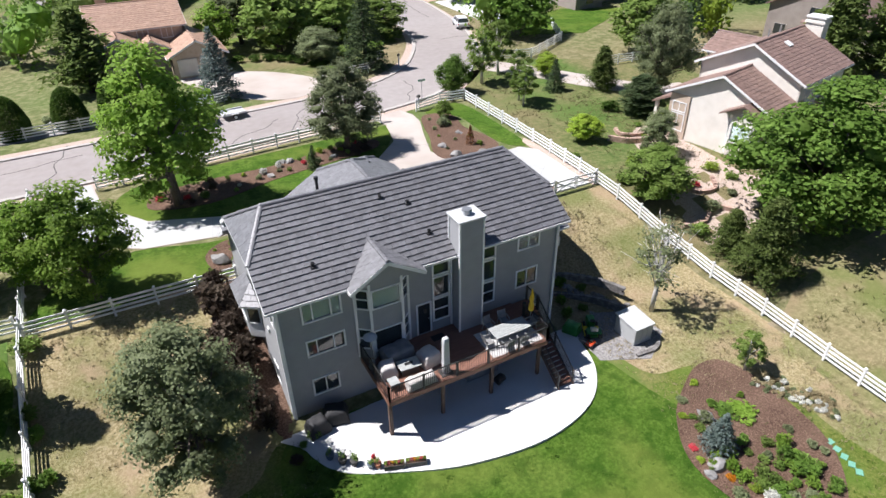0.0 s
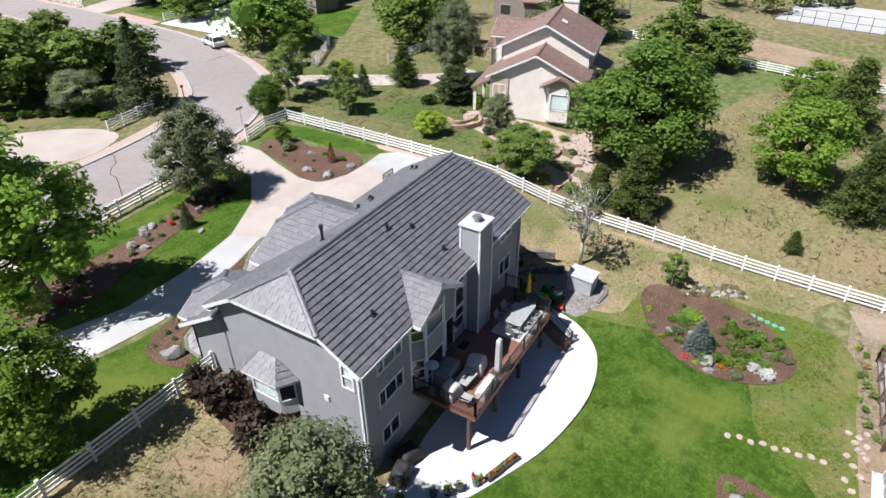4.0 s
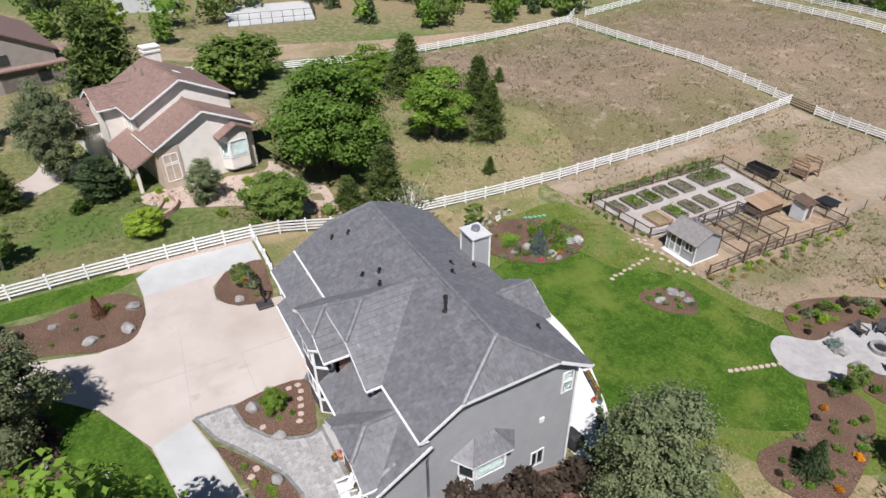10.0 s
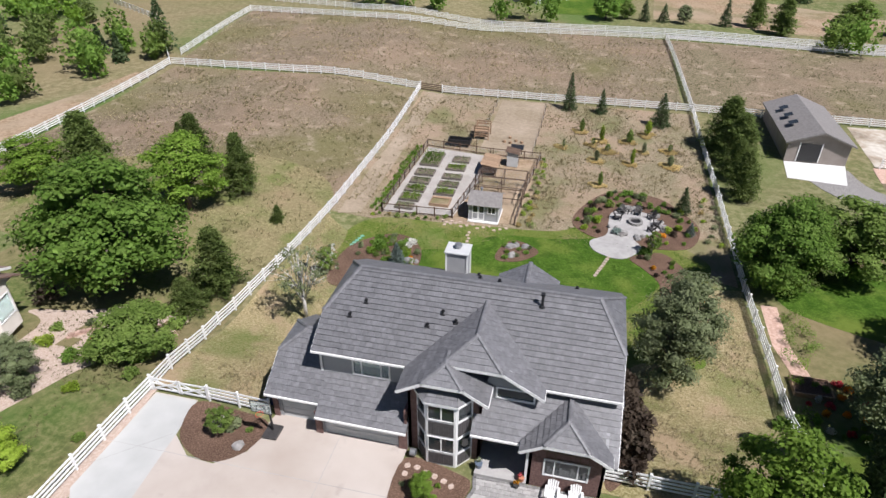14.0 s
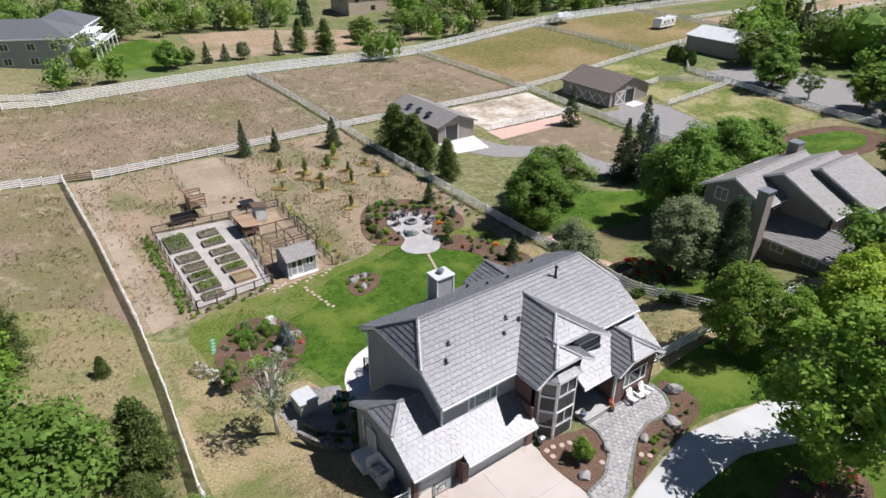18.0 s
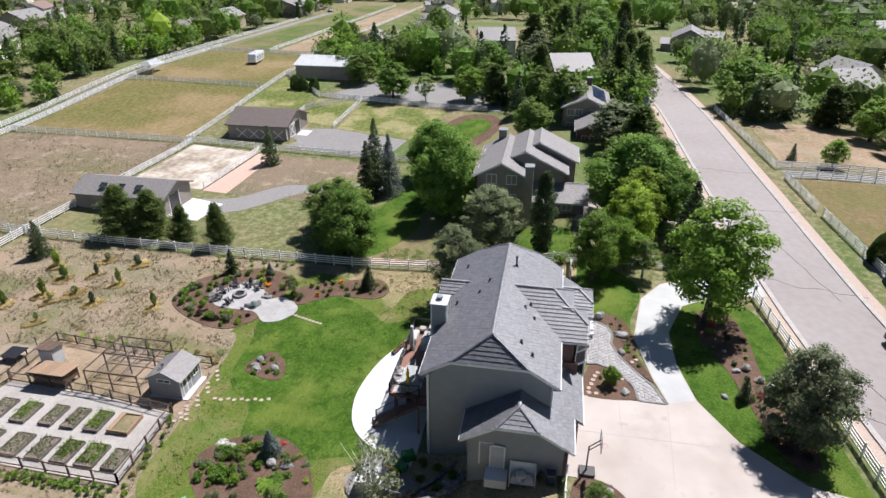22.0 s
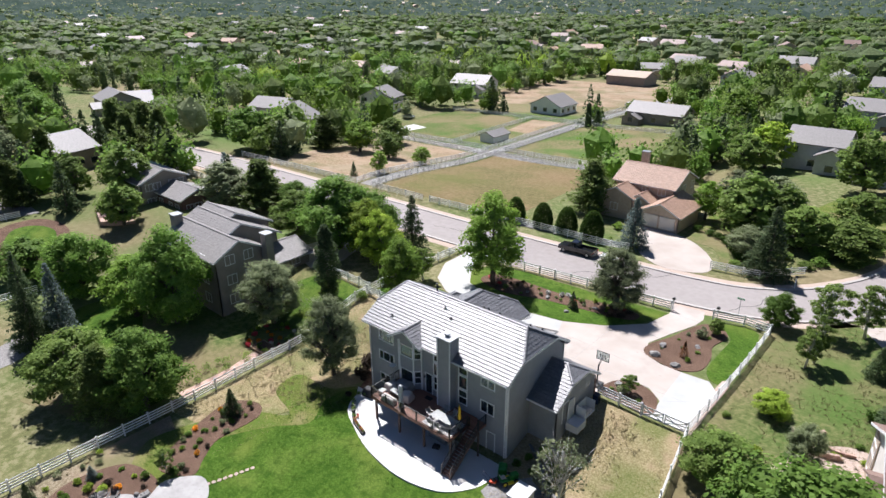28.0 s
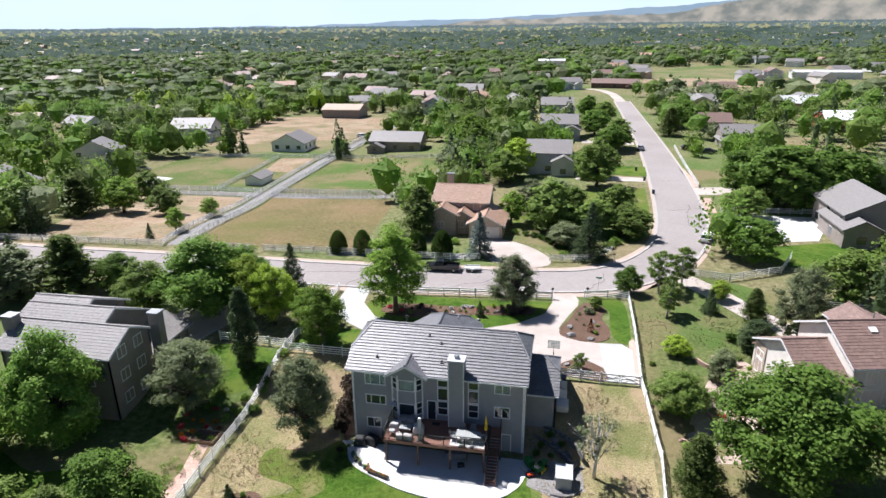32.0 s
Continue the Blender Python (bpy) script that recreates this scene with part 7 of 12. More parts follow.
for row in (("ash", 1.6, 51.0, 13.0, 4.9), ("olive", 18.0, 55.0, 8.8, 3.6), ("olive", -1.5, 25.1, 10.4, 3.4), ("birch", 28.6, 24.0, 8.0, 2.4), ("aspen", 29.6, 16.9, 3.4, 1.1), ("spruce", -14.2, 51.6, 9.5, 3.0),
            ("maple", -24.7, 46.0, 12, 6.6), ("maple", -21, 50, 9.5, 4.2), ("columnar", -12.8, 34.0, 10.6, 1.5), ("lime", -18.5, 46, 9.8, 3.6), ("ash", -5.1, 40.0, 8.4, 3.1), ("ash", -8.2, 43.2, 6.6, 2.6), ("olive", -16.4, 27.5, 9.2, 4.2),
            ("maple", -26.8, 19.6, 13.6, 5.0), ("maple", -12.4, 8.6, 9.6, 4.4), ("pine", -14.5, 5.5, 8.0, 3.4), ("spruce", -58.0, 47.6, 9.6, 3.0), ("pine", -50, 49, 9.4, 5.5), ("maple", -43.5, 51.5, 6.6, 3.4),
            ("mid", -20.0, 4.6, 8.4, 4.6),
            ("cone", -15.5, 74.2, 4.1), ("cone", -11.0, 74.6, 4.3), ("cone", -5.6, 74.9, 4.3), ("cone", -1.0, 75.0, 4.5), ("cone", 3.6, 75.2, 4.8),
            ("blue_spruce", 10.2, 76.4, 8.2, 2.9), ("pine", -3.2, 87.5, 10.0, 4.6), ("mid", 22.0, 93.0, 10.8, 5.8), ("spruce", 29.4, 78.0, 10.4, 3.8), ("mid", 37.0, 92, 6.6, 4.6), ("mid", 30.5, 92.5, 7.2, 4.4), ("olive", 25, 84, 5, 3.4),
            ("maple", 34.8, 63.6, 4.6, 2.1), ("aspen", 39.4, 65.0, 7.4, 2.3), ("aspen", 43.1, 67.0, 7.6, 2.4), ("aspen", 39.4, 56.0, 5.0, 1.7), ("lime", 47.8, 63.3, 3.2, 1.6), ("maple", 56.6, 81.4, 8.2, 5.0), ("aspen", 39.9, 57.6, 6.4, 1.6),
            ("maple", 72, 117, 15, 9.5), ("maple", 66.7, 126, 12, 7), ("maple", 84, 124, 13, 9), ("mid", 62, 108.5, 7, 4.5), ("ash", 78, 133, 12, 7),
            ("lime", 39.0, 44.8, 2.8, 1.7), ("mid", 37.6, 33.6, 4.8, 3.0), ("olive", 42.9, 38.9, 4.6, 1.8), ("pine", 37.6, 22.6, 6.6, 2.5),
            ("maple", 46.0, 24.6, 12.2, 6.9), ("ash", 47.6, 11.2, 9.2, 4.2), ("pine", 62.2, 7.8, 8.2, 3.7), ("pine", 44.3, 5.8, 7.2, 2.3), ("pine", 51.4, 3.0, 7.2, 2.6), ("ash", 67, 11.1, 6.2, 3.9),
            ("pine", 38.6, 26.2, 3.6, 1.7), ("spruce", 9.6, -34.9, 6.0, 1.4), ("spruce", 4.6, -34.4, 4.0, 1.1), ("spruce", -4.1, -31.2, 5.2, 1.8), ("pine", -12.4, -24.9, 7.4, 3.6), ("pine", -13.2, -20.6, 6.8, 3.3), ("pine", -12.3, -15.4, 5.4, 2.1), ("pine", -12.2, -10.0, 6.2, 2.2),
            ("blue_spruce", -35.0, 8.4, 10.5, 2.6), ("spruce", -36.6, 5.6, 12.5, 2.9), ("spruce", -33.6, 5.0, 9.5, 2.5), ("spruce", -46.1, -17.6, 7.4, 2.2), ("maple", -57.6, 11.9, 6.6, 4.8), ("ash", -33.0, 17.0, 9.0, 4.6),
            ("aspen", -6.6, 45.6, 5.4, 2.0), ("spruce", -5.2, -4.6, 3.4, 1.1), ("blue_spruce", -5.6, 0.4, 1.6, 0.7), ("spruce", -4.2, 13.8, 3.2, 1.2), ("aspen", -1.4, 5.2, 3.0, 0.9), ("blue_spruce", 23.5, 13.6, 2.7, 1.15), ("pine", 38.2, 9.6, 2.0, 0.8), ("pine", 60, -6, 2.2, 0.9),
            ("ash", 13.6, 41.0, 2.0, 0.8), ("aspen", 27.2, 39.4, 2.4, 1.0), ("mid", 29.8, 56.9, 2.2, 0.9), ("spruce", 13.6, 51.9, 2.4, 0.8), ("mid", 8.8, 138.6, 9, 5), ("ash", 31, 143.1, 9, 5), ("lime", 11.0, 145.0, 11.5, 5.2), ("maple", 39, 180.3, 9, 5), ("spruce", 12.4, 192.3, 12, 3.4),
            ("maple", 35, 214.8, 10, 6), ("olive", -8.6, 151, 9, 5), ("pine", 62, 216, 10, 5), ("maple", 70, 236, 11, 7), ("ash", -55.9, 98.5, 4.6, 2.6), ("ash", -53.6, 82, 5.2, 2.2), ("spruce", -55.4, 76, 3.2, 1.1),
            ("mid", -67, 98, 7, 4), ("mid", -85.4, 117.7, 8, 4.5), ("ash", -78, 98, 9, 5), ("pine", -85, 92, 9, 5), ("mid", -88, 80, 10, 5.5), ("spruce", -92, 86, 11, 3.4), ("maple", -95, 76, 11, 6), ("spruce", -82, 76, 9, 3), ("pine", -97, 53.5, 13, 4.5), ("spruce", -92, 51, 11, 3.2),
            ("pine", -104, 49, 12, 4.6), ("pine", -108, 55, 13, 5), ("mid", -76, 36, 11, 5), ("spruce", -81, 26, 10, 3), ("pine", -90, 20, 9, 4), ("ash", -92, 13, 9, 4.5), ("aspen", -91, 3, 7, 2.6), ("maple", -92.6, -5.6, 9, 5), ("mid", -106, -18, 8, 5), ("cone", -96.4, -33, 3.4), ("cone", -96, -30.8, 3.4), ("cone", -95.8, -27.6, 3.4),
            ("pine", -128, -2, 9, 5), ("maple", -143, -13, 10, 5), ("pine", -152, -35, 9, 6), ("maple", -120, 15, 10, 6), ("spruce", -110, 24, 11, 3), ("mid", -66, 30, 8, 4),
            ("mid", 80, 24.3, 7, 4.2), ("mid", 75, 29.5, 8, 5), ("pine", 77, 45.5, 12, 4.5), ("pine", 82.5, 43, 11, 4.2), ("olive", 54.6, 50.8, 11.0, 3.3), ("mid", 65.5, 65, 8.6, 4.6), ("columnar", 48.8, 47.6, 4.2, 2.0), ("mid", 32.6, 132.4, 12.2, 5.8), ("mid", 41.4, 188, 10.0, 5.6), ("mid", 40.6, 252, 8.8, 5.8), ("maple", 33.6, 264, 10, 5.0), ("ash", -5.8, 176, 15, 6.4), ("spruce", 12.2, 209, 14, 3.8), ("olive", -1.6, 144.7, 7.5, 4.2),
            ("ash", 14.0, 97.5, 7.5, 3.0), ("mid", 26.5, 97, 8.6, 4.4), ("olive", 18.2, 101, 9.4, 4.4), ("mid", 35.9, 107.4, 6.8, 4.0), ("olive", 24.0, 104, 8.6, 4.2), ("spruce", 45.5, 58.4, 3.8, 1.5), ("pine", 50.6, 56.0, 5.0, 2.0), ("maple", -44.8, 14.6, 10.5, 5.0),
            ("spruce", -3.7, -95.0, 5.2, 1.6), ("spruce", -8.1, -95.2, 4.2, 1.7), ("olive", -12.5, -95.0, 4.6, 1.9), ("spruce", -21.7, -95.8, 6.4, 1.7), ("pine", -28.5, -97.6, 8.2, 2.6), ("pine", -33.0, -92.0, 8.6, 3.2),
            ("maple", 5.0, -94.0, 6.4, 3.4), ("mid", 0.5, -96.5, 4.2, 2.2), ("pine", 10.0, -136.0, 16.0, 7.0), ("pine", 4.0, -146.0, 12.0, 5.0), ("maple", 40.0, -142.0, 14.0, 7.0), ("maple", 58.0, -128.0, 12.0, 6.0),
            ("maple", -94.1, -145.7, 13.0, 8.5), ("mid", -53.4, -109.5, 6.0, 3.8), ("olive", -59.8, -99.6, 4.6, 3.2), ("ash", -66.0, -104.0, 5.6, 3.4), ("olive", -74.5, -97.3, 5.4, 3.2), ("mid", -80.0, -104.0, 4.8, 3.0), ("ash", -88.0, -99.5, 6.2, 3.0), ("maple", -100.8, -107.3, 9.6, 4.4), ("pine", -108.4, -97.6, 6.2, 3.6), ("spruce", -116.0, -98.0, 9.4, 2.6), ("mid", -48.0, -101.0, 4.2, 3.0),
            ("mid", -71.0, -114.0, 5.0, 4.0), ("olive", -84.0, -118.0, 6.0, 4.2), ("maple", -124.0, -112.0, 9.0, 4.6), ("spruce", -131.0, -103.0, 11.0, 3.0),
            ("pine", -141.1, 26.2, 14.0, 6.0), ("olive", -131.0, 28.0, 11.0, 4.6), ("pine", -154.7, 35.4, 16.0, 6.4), ("maple", -150.0, 44.0, 14.0, 6.2), ("maple", -165.2, 46.8, 16.0, 7.2), ("spruce", -160.0, 54.0, 14.0, 4.0), ("pine", -182.5, 56.0, 15.0, 6.0), ("spruce", -176.0, 40.0, 15.0, 4.2), ("mid", -190.0, 34.0, 14.0, 7.0),
            ("pine", -121.3, 53.0, 12.5, 4.8), ("pine", -127.3, 56.0, 12.0, 4.6), ("spruce", -113.0, 46.0, 12.0, 3.4), ("olive", -117.0, 27.0, 9.0, 4.0), ("pine", -101.0, 30.0, 11.5, 4.4), ("spruce", -97.0, 25.0, 11.0, 3.4), ("mid", -88.0, 30.0, 9.0, 4.0),
            ("spruce", -85.8, 50.4, 10.4, 3.2), ("blue_spruce", -66.3, 51.6, 8.0, 2.8), ("olive", -56.6, 45.4, 9.0, 5.6), ("mid", -100.5, 16.5, 8.2, 3.8), ("mid", -33.6, 44.8, 8.0, 4.2), ("lime", -14.0, 44.6, 9.2, 3.2)):
    kind, x, y, h = row[:4]
    tree(*row)


# ---- other houses, barns and far country ----
def gable_block(t, x0, x1, y0, y1, base, eave, axis, pitch, wallm, roofm, over=0.5, clip=0.0, tiles=True, windows=2, floors=2, seed=1, trim="trim"):
    """One block of a house: four walls with windows and a gable roof along axis (0: x, 1: y)."""
    corners = [(x0, y0), (x1, y0), (x1, y1), (x0, y1)]
    if axis == 0:
        mid, half = (y0 + y1) / 2, (y1 - y0) / 2
    else:
        mid, half = (x0 + x1) / 2, (x1 - x0) / 2
    ridge = eave + half * pitch
    for k in range(4):
        a, b = corners[k], corners[(k + 1) % 4]
        L = math.dist(a, b)
        end = (k % 2 == 1) if axis == 0 else (k % 2 == 0)
        w = wall(t, a, b, base - 1.2, eave, wallm, (), 0.15, gable=[(L / 2, ridge - 0.1)] if end else None)
        n = windows if L > 6 else 1
        for f in range(floors):
            zc = base + 1.0 + f * 2.8
            if zc + 1.3 > eave + (1.2 if end else 0):
                continue
            for i in range(n):
                c = L * (i + 0.5) / n + (0.4 if (i + k) % 2 else -0.3)
                window(t, a, b, c - 0.65, c + 0.65, zc, zc + 1.25, (0.5,), (), pane=M["dark_glass"], trim=0.09, mat=M[trim])
    o = over
    ez = eave - o * pitch
    if axis == 0:
        A, B, C, D, E0, E1 = (x0 - o, y0 - o, ez), (x1 + o, y0 - o, ez), (x1 + o, y1 + o, ez), (x0 - o, y1 + o, ez), (x0 - o, mid, ridge), (x1 + o, mid, ridge)
        s1, s2 = [A, B, E1, E0], [C, D, E0, E1]
    else:
        A, B, C, D, E0, E1 = (x0 - o, y0 - o, ez), (x1 + o, y0 - o, ez), (x1 + o, y1 + o, ez), (x0 - o, y1 + o, ez), (mid, y0 - o, ridge), (mid, y1 + o, ridge)
        s1, s2 = [B, C, E1, E0], [D, A, E0, E1]
    for j, s in enumerate((s1, s2)):
        if tiles:
            roof_slope(t, s, roofm, 0.75, 0.4, 0.16, 0.04, seed=seed + j)
        else:
            part("roof", slab(s, 0.2), roofm, t)
        fascia(t, Vector(s[0]) - Vector((0, 0, 0.1)), Vector(s[1]) - Vector((0, 0, 0.1)), M[trim], gutter=True)
        for p, q in ((s[1], s[2]), (s[0], s[3])):
            fascia(t, Vector(p) - Vector((0, 0, 0.1)), Vector(q) - Vector((0, 0, 0.1)), M[trim])
    if tiles:
        ridge_caps(t, Vector(E0) + Vector((0, 0, 0.05)), Vector(E1) + Vector((0, 0, 0.05)), roofm)
    return ridge


def far_block(t, x0, x1, y0, y1, base, eave, axis, pitch, wallm, roofm, windows=2, over=0.5):
    """A house block seen only from afar: one body with gables, two roof slopes, framed windows."""
    mid, half = ((y0 + y1) / 2, (y1 - y0) / 2) if axis == 0 else ((x0 + x1) / 2, (x1 - x0) / 2)
    ridge = eave + half * pitch
    sec = [(-half, base - 1.2), (half, base - 1.2), (half, eave), (0, ridge - 0.1), (-half, eave)]
    bm = bmesh.new()
    ends = [[bm.verts.new((u, mid + q, z) if axis == 0 else (mid + q, u, z)) for q, z in sec] for u in ((x0, x1) if axis == 0 else (y0, y1))]
    bm.faces.new(ends[0])
    bm.faces.new(ends[1][::-1])
    for i in range(5):
        bm.faces.new((ends[0][i], ends[1][i], ends[1][(i + 1) % 5], ends[0][(i + 1) % 5]))
    bmesh.ops.recalc_face_normals(bm, faces=bm.faces[:])
    part("wall", bm, wallm, t)
    u0, u1 = (x0 - over, x1 + over) if axis == 0 else (y0 - over, y1 + over)
    for sgn in (-1, 1):
        q0 = mid + sgn * (half + over)
        pts = [(u0, q0, eave - over * pitch), (u1, q0, eave - over * pitch), (u1, mid, ridge), (u0, mid, ridge)]
        part("roof", slab(pts if axis == 0 else [(b, a, z) for a, b, z in pts], 0.22), roofm, t)
    corners = [(x0, y0), (x1, y0), (x1, y1), (x0, y1)]
    for k in range(4):
        a, b = corners[k], corners[(k + 1) % 4]
        L = math.dist(a, b)
        for i in range(windows):
            c = L * (i + 0.5) / windows
            zc = base + (3.8 if eave - base > 4.8 and (i + k) % 2 == 0 else 1.0)
            m, _ = frame_of(*a, *b)
            bm = boxed(c - 0.8, c + 0.8, -0.06, 0.0, zc - 0.1, zc + 1.35)
            front = min(bm.faces, key=lambda f: f.calc_center_median().y)
            bmesh.ops.inset_region(bm, faces=[front], thickness=0.12, depth=-0.02)
            front.material_index = 1
            bm.transform(m)
            w = part("window", bm, M["trim"], t)
            w.data.materials.append(M["dark_glass"])
    return ridge


def chimney(t, x, y, z0, z1, w, d, mat):
    c = part("chimney", boxed(x - w / 2, x + w / 2, y - d / 2, y + d / 2, z0, z1), mat, t)
    part("cap", boxed(x - w / 2 - 0.1, x + w / 2 + 0.1, y - d / 2 - 0.1, y + d / 2 + 0.1, z1, z1 + 0.15), M["trim"] if mat is M["siding_beige"] else M["grey_metal"], c)


# cream neighbour with brown tile roof, turned twelve degrees
CR, BR = M["siding_beige"], M["roof_brown"]
TURNED = {"at": (47.64, 37.11, 0), "rz": 12}
N = thing("house", "cream-sided two-storey house with brown tile roof", "house", **TURNED)
gable_block(N, 4.9, 14.2, -4.9, 4.9, 3.0, 9.9, 0, 0.5, CR, BR, floors=0, seed=80)
gable_block(N, 0.5, 5.4, -4.9, 4.9, 2.9, 7.9, 0, 0.49, CR, BR, floors=0, seed=82)
gable_block(N, 9.4, 14.1, 0.2, 6.8, 3.0, 9.85, 1, 0.5, CR, BR, floors=0, seed=84)
gable_block(N, 12.7, 19.9, 3.0, 8.2, 3.0, 7.5, 1, 0.39, CR, BR, floors=1, windows=2, seed=86)
chimney(N, 14.9, -1.0, 2.6, 13.2, 1.3, 1.7, CR)
part("chimney_crown", boxed(14.15, 15.65, -1.95, -0.05, 12.7, 12.9), CR, N)
for x in (13.0, 10.6):
    part("vent_pipe", bar((x, 1.6, 11.3), (x, 1.6, 12.3), 0.12, 0.12), M["grey_metal"], N)
part("skylight", slab([(8.2, -1.6, 11.72), (9.0, -1.6, 11.72), (9.0, -1.0, 12.02), (8.2, -1.0, 12.02)], 0.06), M["trim"], N)
for x in (6.2, 8.4, 11.4):
    window(N, (4.9, -4.9), (14.2, -4.9), x - 4.9, x - 3.8, 7.6, 9.0, (0.5,), (), pane=M["dark_glass"], trim=0.09)
    window(N, (4.9, -4.9), (14.2, -4.9), x - 4.9, x - 3.3, 4.9, 6.9, (0.5,), (), pane=M["dark_glass"], trim=0.09)
window(N, (0.5, -4.9), (5.4, -4.9), 0.9, 2.3, 4.9, 6.6, (0.5,), (), pane=M["dark_glass"], trim=0.09)
window(N, (14.2, 4.9), (4.9, 4.9), 5.8, 7.0, 7.6, 8.9, (0.5,), (), pane=M["dark_glass"], trim=0.09)
part("corner_facing", boxed(0.38, 0.498, 2.9, 4.96, 2.4, 7.5), M["stucco_tan"], N, "tan stone corner facing")
part("corner_facing", boxed(0.5, 3.2, 4.902, 4.98, 2.4, 7.5), M["stucco_tan"], N, "tan stone corner facing")
window(N, (0.38, 4.9), (0.38, -4.9), 0.35, 1.65, 4.0, 5.6, (0.5,), (), pane=M["dark_glass"], label="tall window in a tan stone surround")
window(N, (0.38, 4.9), (0.38, -4.9), 0.35, 1.65, 5.9, 6.7, (0.5,), (), pane=M["dark_glass"], label="upper light in a tan stone surround")
window(N, (0.5, 4.9), (0.5, -4.9), 3.7, 5.0, 2.2, 2.9, (0.5,), (), pane=M["dark_glass"], label="low cellar window")
for a, b in (((0.5, -1.2), (-0.4, -1.8)), ((-0.4, -1.8), (-0.4, -3.8)), ((-0.4, -3.8), (0.5, -4.4))):
    L = math.dist(a, b)
    wall(N, a, b, 3.7, 7.5, CR, [(0.15, L - 0.15, 4.8, 6.5)], 0.1)
    window(N, a, b, 0.15, L - 0.15, 4.8, 6.5, (), (), 0.9, trim=0.08)
part("bay_floor", prism([(0.5, -1.2), (-0.4, -1.8), (-0.4, -3.8), (0.5, -4.4)], 3.5, 3.72), CR, N)
part("bay_gable", slab([(-0.42, -1.0, 7.3), (-0.42, -4.6, 7.3), (-0.42, -2.8, 8.3)], 0.08), CR, N)
for e in (-0.7, -5.0):
    pts = [(-0.85, e, 7.3), (-0.85, -2.8, 8.42), (2.2, -2.8, 8.42), (1.2, e, 7.3)]
    part("roof", slab(pts if e < -2.8 else pts[::-1], 0.15), BR, N, "small bay gable roof")
part("porch_roof", slab([(9.2, 7.4, 5.9), (1.2, 7.4, 5.9), (1.2, 4.9, 7.1), (9.2, 4.9, 7.1)], 0.2), BR, N, "low tiled porch roof")
for x in (1.6, 5.2, 8.9):
    part("pillar", boxed(x - 0.15, x + 0.15, 6.85, 7.15, 2.2, 5.95), CR, N)
part("side_roof", slab([(9.0, -7.0, 6.4), (13.2, -7.0, 6.4), (13.2, -4.9, 7.4), (9.0, -4.9, 7.4)], 0.2), BR, N, "low tiled side roof")
for x in (9.3, 12.9):
    part("pillar", boxed(x - 0.1, x + 0.1, -6.8, -6.6, 1.6, 6.45), CR, N)
dk = thing("deck", "raised grey timber deck of the cream house", "deck", **TURNED)
part("deck_floor", boxed(5.4, 10.4, -9.6, -4.92, 4.5, 4.7), M["wood"], dk)
for x in (5.6, 10.2):
    part("post", boxed(x - 0.1, x + 0.1, -9.5, -9.3, 1.0, 4.5), M["wood"], dk)
for a, b in (((5.45, -9.55), (10.35, -9.55)), ((5.45, -9.55), (5.45, -5.0)), ((10.35, -9.55), (10.35, -5.0))):
    part("railing", bar((*a, 5.6), (*b, 5.6), 0.08, 0.1), M["wood"], dk)
    n = round(math.dist(a, b) / 0.36)
    for k in range(n):
        q = Vector(a).lerp(Vector(b), (k + 0.5) / n)
        part("baluster", boxed(q.x - 0.025, q.x + 0.025, q.y - 0.025, q.y + 0.025, 4.7, 5.56), M["wood"], dk)
tile_paving = thing("terrace", "red brick terrace beside the cream house", "terrace", **TURNED)
part("paving", prism([(0.9, -9.6), (3.4, -9.9), (8.4, -9.2), (8.4, -5.0), (1.2, -5.0)], 0.6, 1.72), M["sandstone"], tile_paving)
# terraced stone beds before it
rt = random.Random(2)
block = mesh_of("block", [(x, y, z) for z in (0, 0.2) for x, y in ((-0.2, -0.13), (0.2, -0.13), (0.18, 0.13), (-0.18, 0.13))], [(4, 5, 6, 7), (0, 1, 5, 4), (1, 2, 6, 5), (2, 3, 7, 6), (3, 0, 4, 7)], M["sandstone"])


def stone_wall(pts, rows, label, me=block, step=0.42, name="retaining_wall", base=None):
    t = thing(name, label, "retaining wall")
    line = curve_line(pts, 6)
    for r in range(rows):
        run, need = 0.0, (r % 2) * step / 2
        for a, b in zip(line, line[1:]):
            a, b = Vector(a), Vector(b)
            L = (b - a).length
            while need <= run + L:
                p = a.lerp(b, (need - run) / L)
                ang = math.degrees(math.atan2(b.y - a.y, b.x - a.x))
                z = height(p.x, p.y) if base is None else base
                shared("block", me, pose(p.x, p.y, z + r * 0.2 - 0.03, 0, 0, ang + rt.uniform(-4, 4)) @ Matrix.Scale(rt.uniform(0.95, 1.06), 4), t)
                need += step
            run += L


stone_wall([(41.2, 43.5), (42.2, 42.2), (43.6, 41.6), (45.2, 42.0)], 3, "low curved pink sandstone retaining wall")
stone_wall([(43.4, 45.2), (43.0, 43.9), (44.4, 42.9), (46.2, 43.2)], 2, "low curved pink sandstone retaining wall")
stone_wall([(40.4, 33.5), (41.6, 32.2), (43.2, 32.0), (44.2, 33.4)], 2, "low curved pink sandstone retaining wall")
stone_wall([(37.4, 29.8), (39.4, 29.4), (41.2, 30.4), (42.4, 29.4)], 2, "low curved pink sandstone retaining wall")
drape("gravel_yard", curve_loop([(47.4, 44), (44, 43.5), (42, 40), (40.2, 36), (38.4, 31.5), (38.0, 27), (42, 26.5), (46, 29.5), (50, 31), (47.4, 33)], 5), 0.04, M["pink_gravel"], "pinkish gravel planting terrace", "gravel")
drape("side_drive", strip(curve_line([(44, 71), (47.5, 66), (52, 58), (56, 52.5), (60, 51)], 5), 4.2), 0.05, M["drive"], "curving beige concrete drive", "driveway")

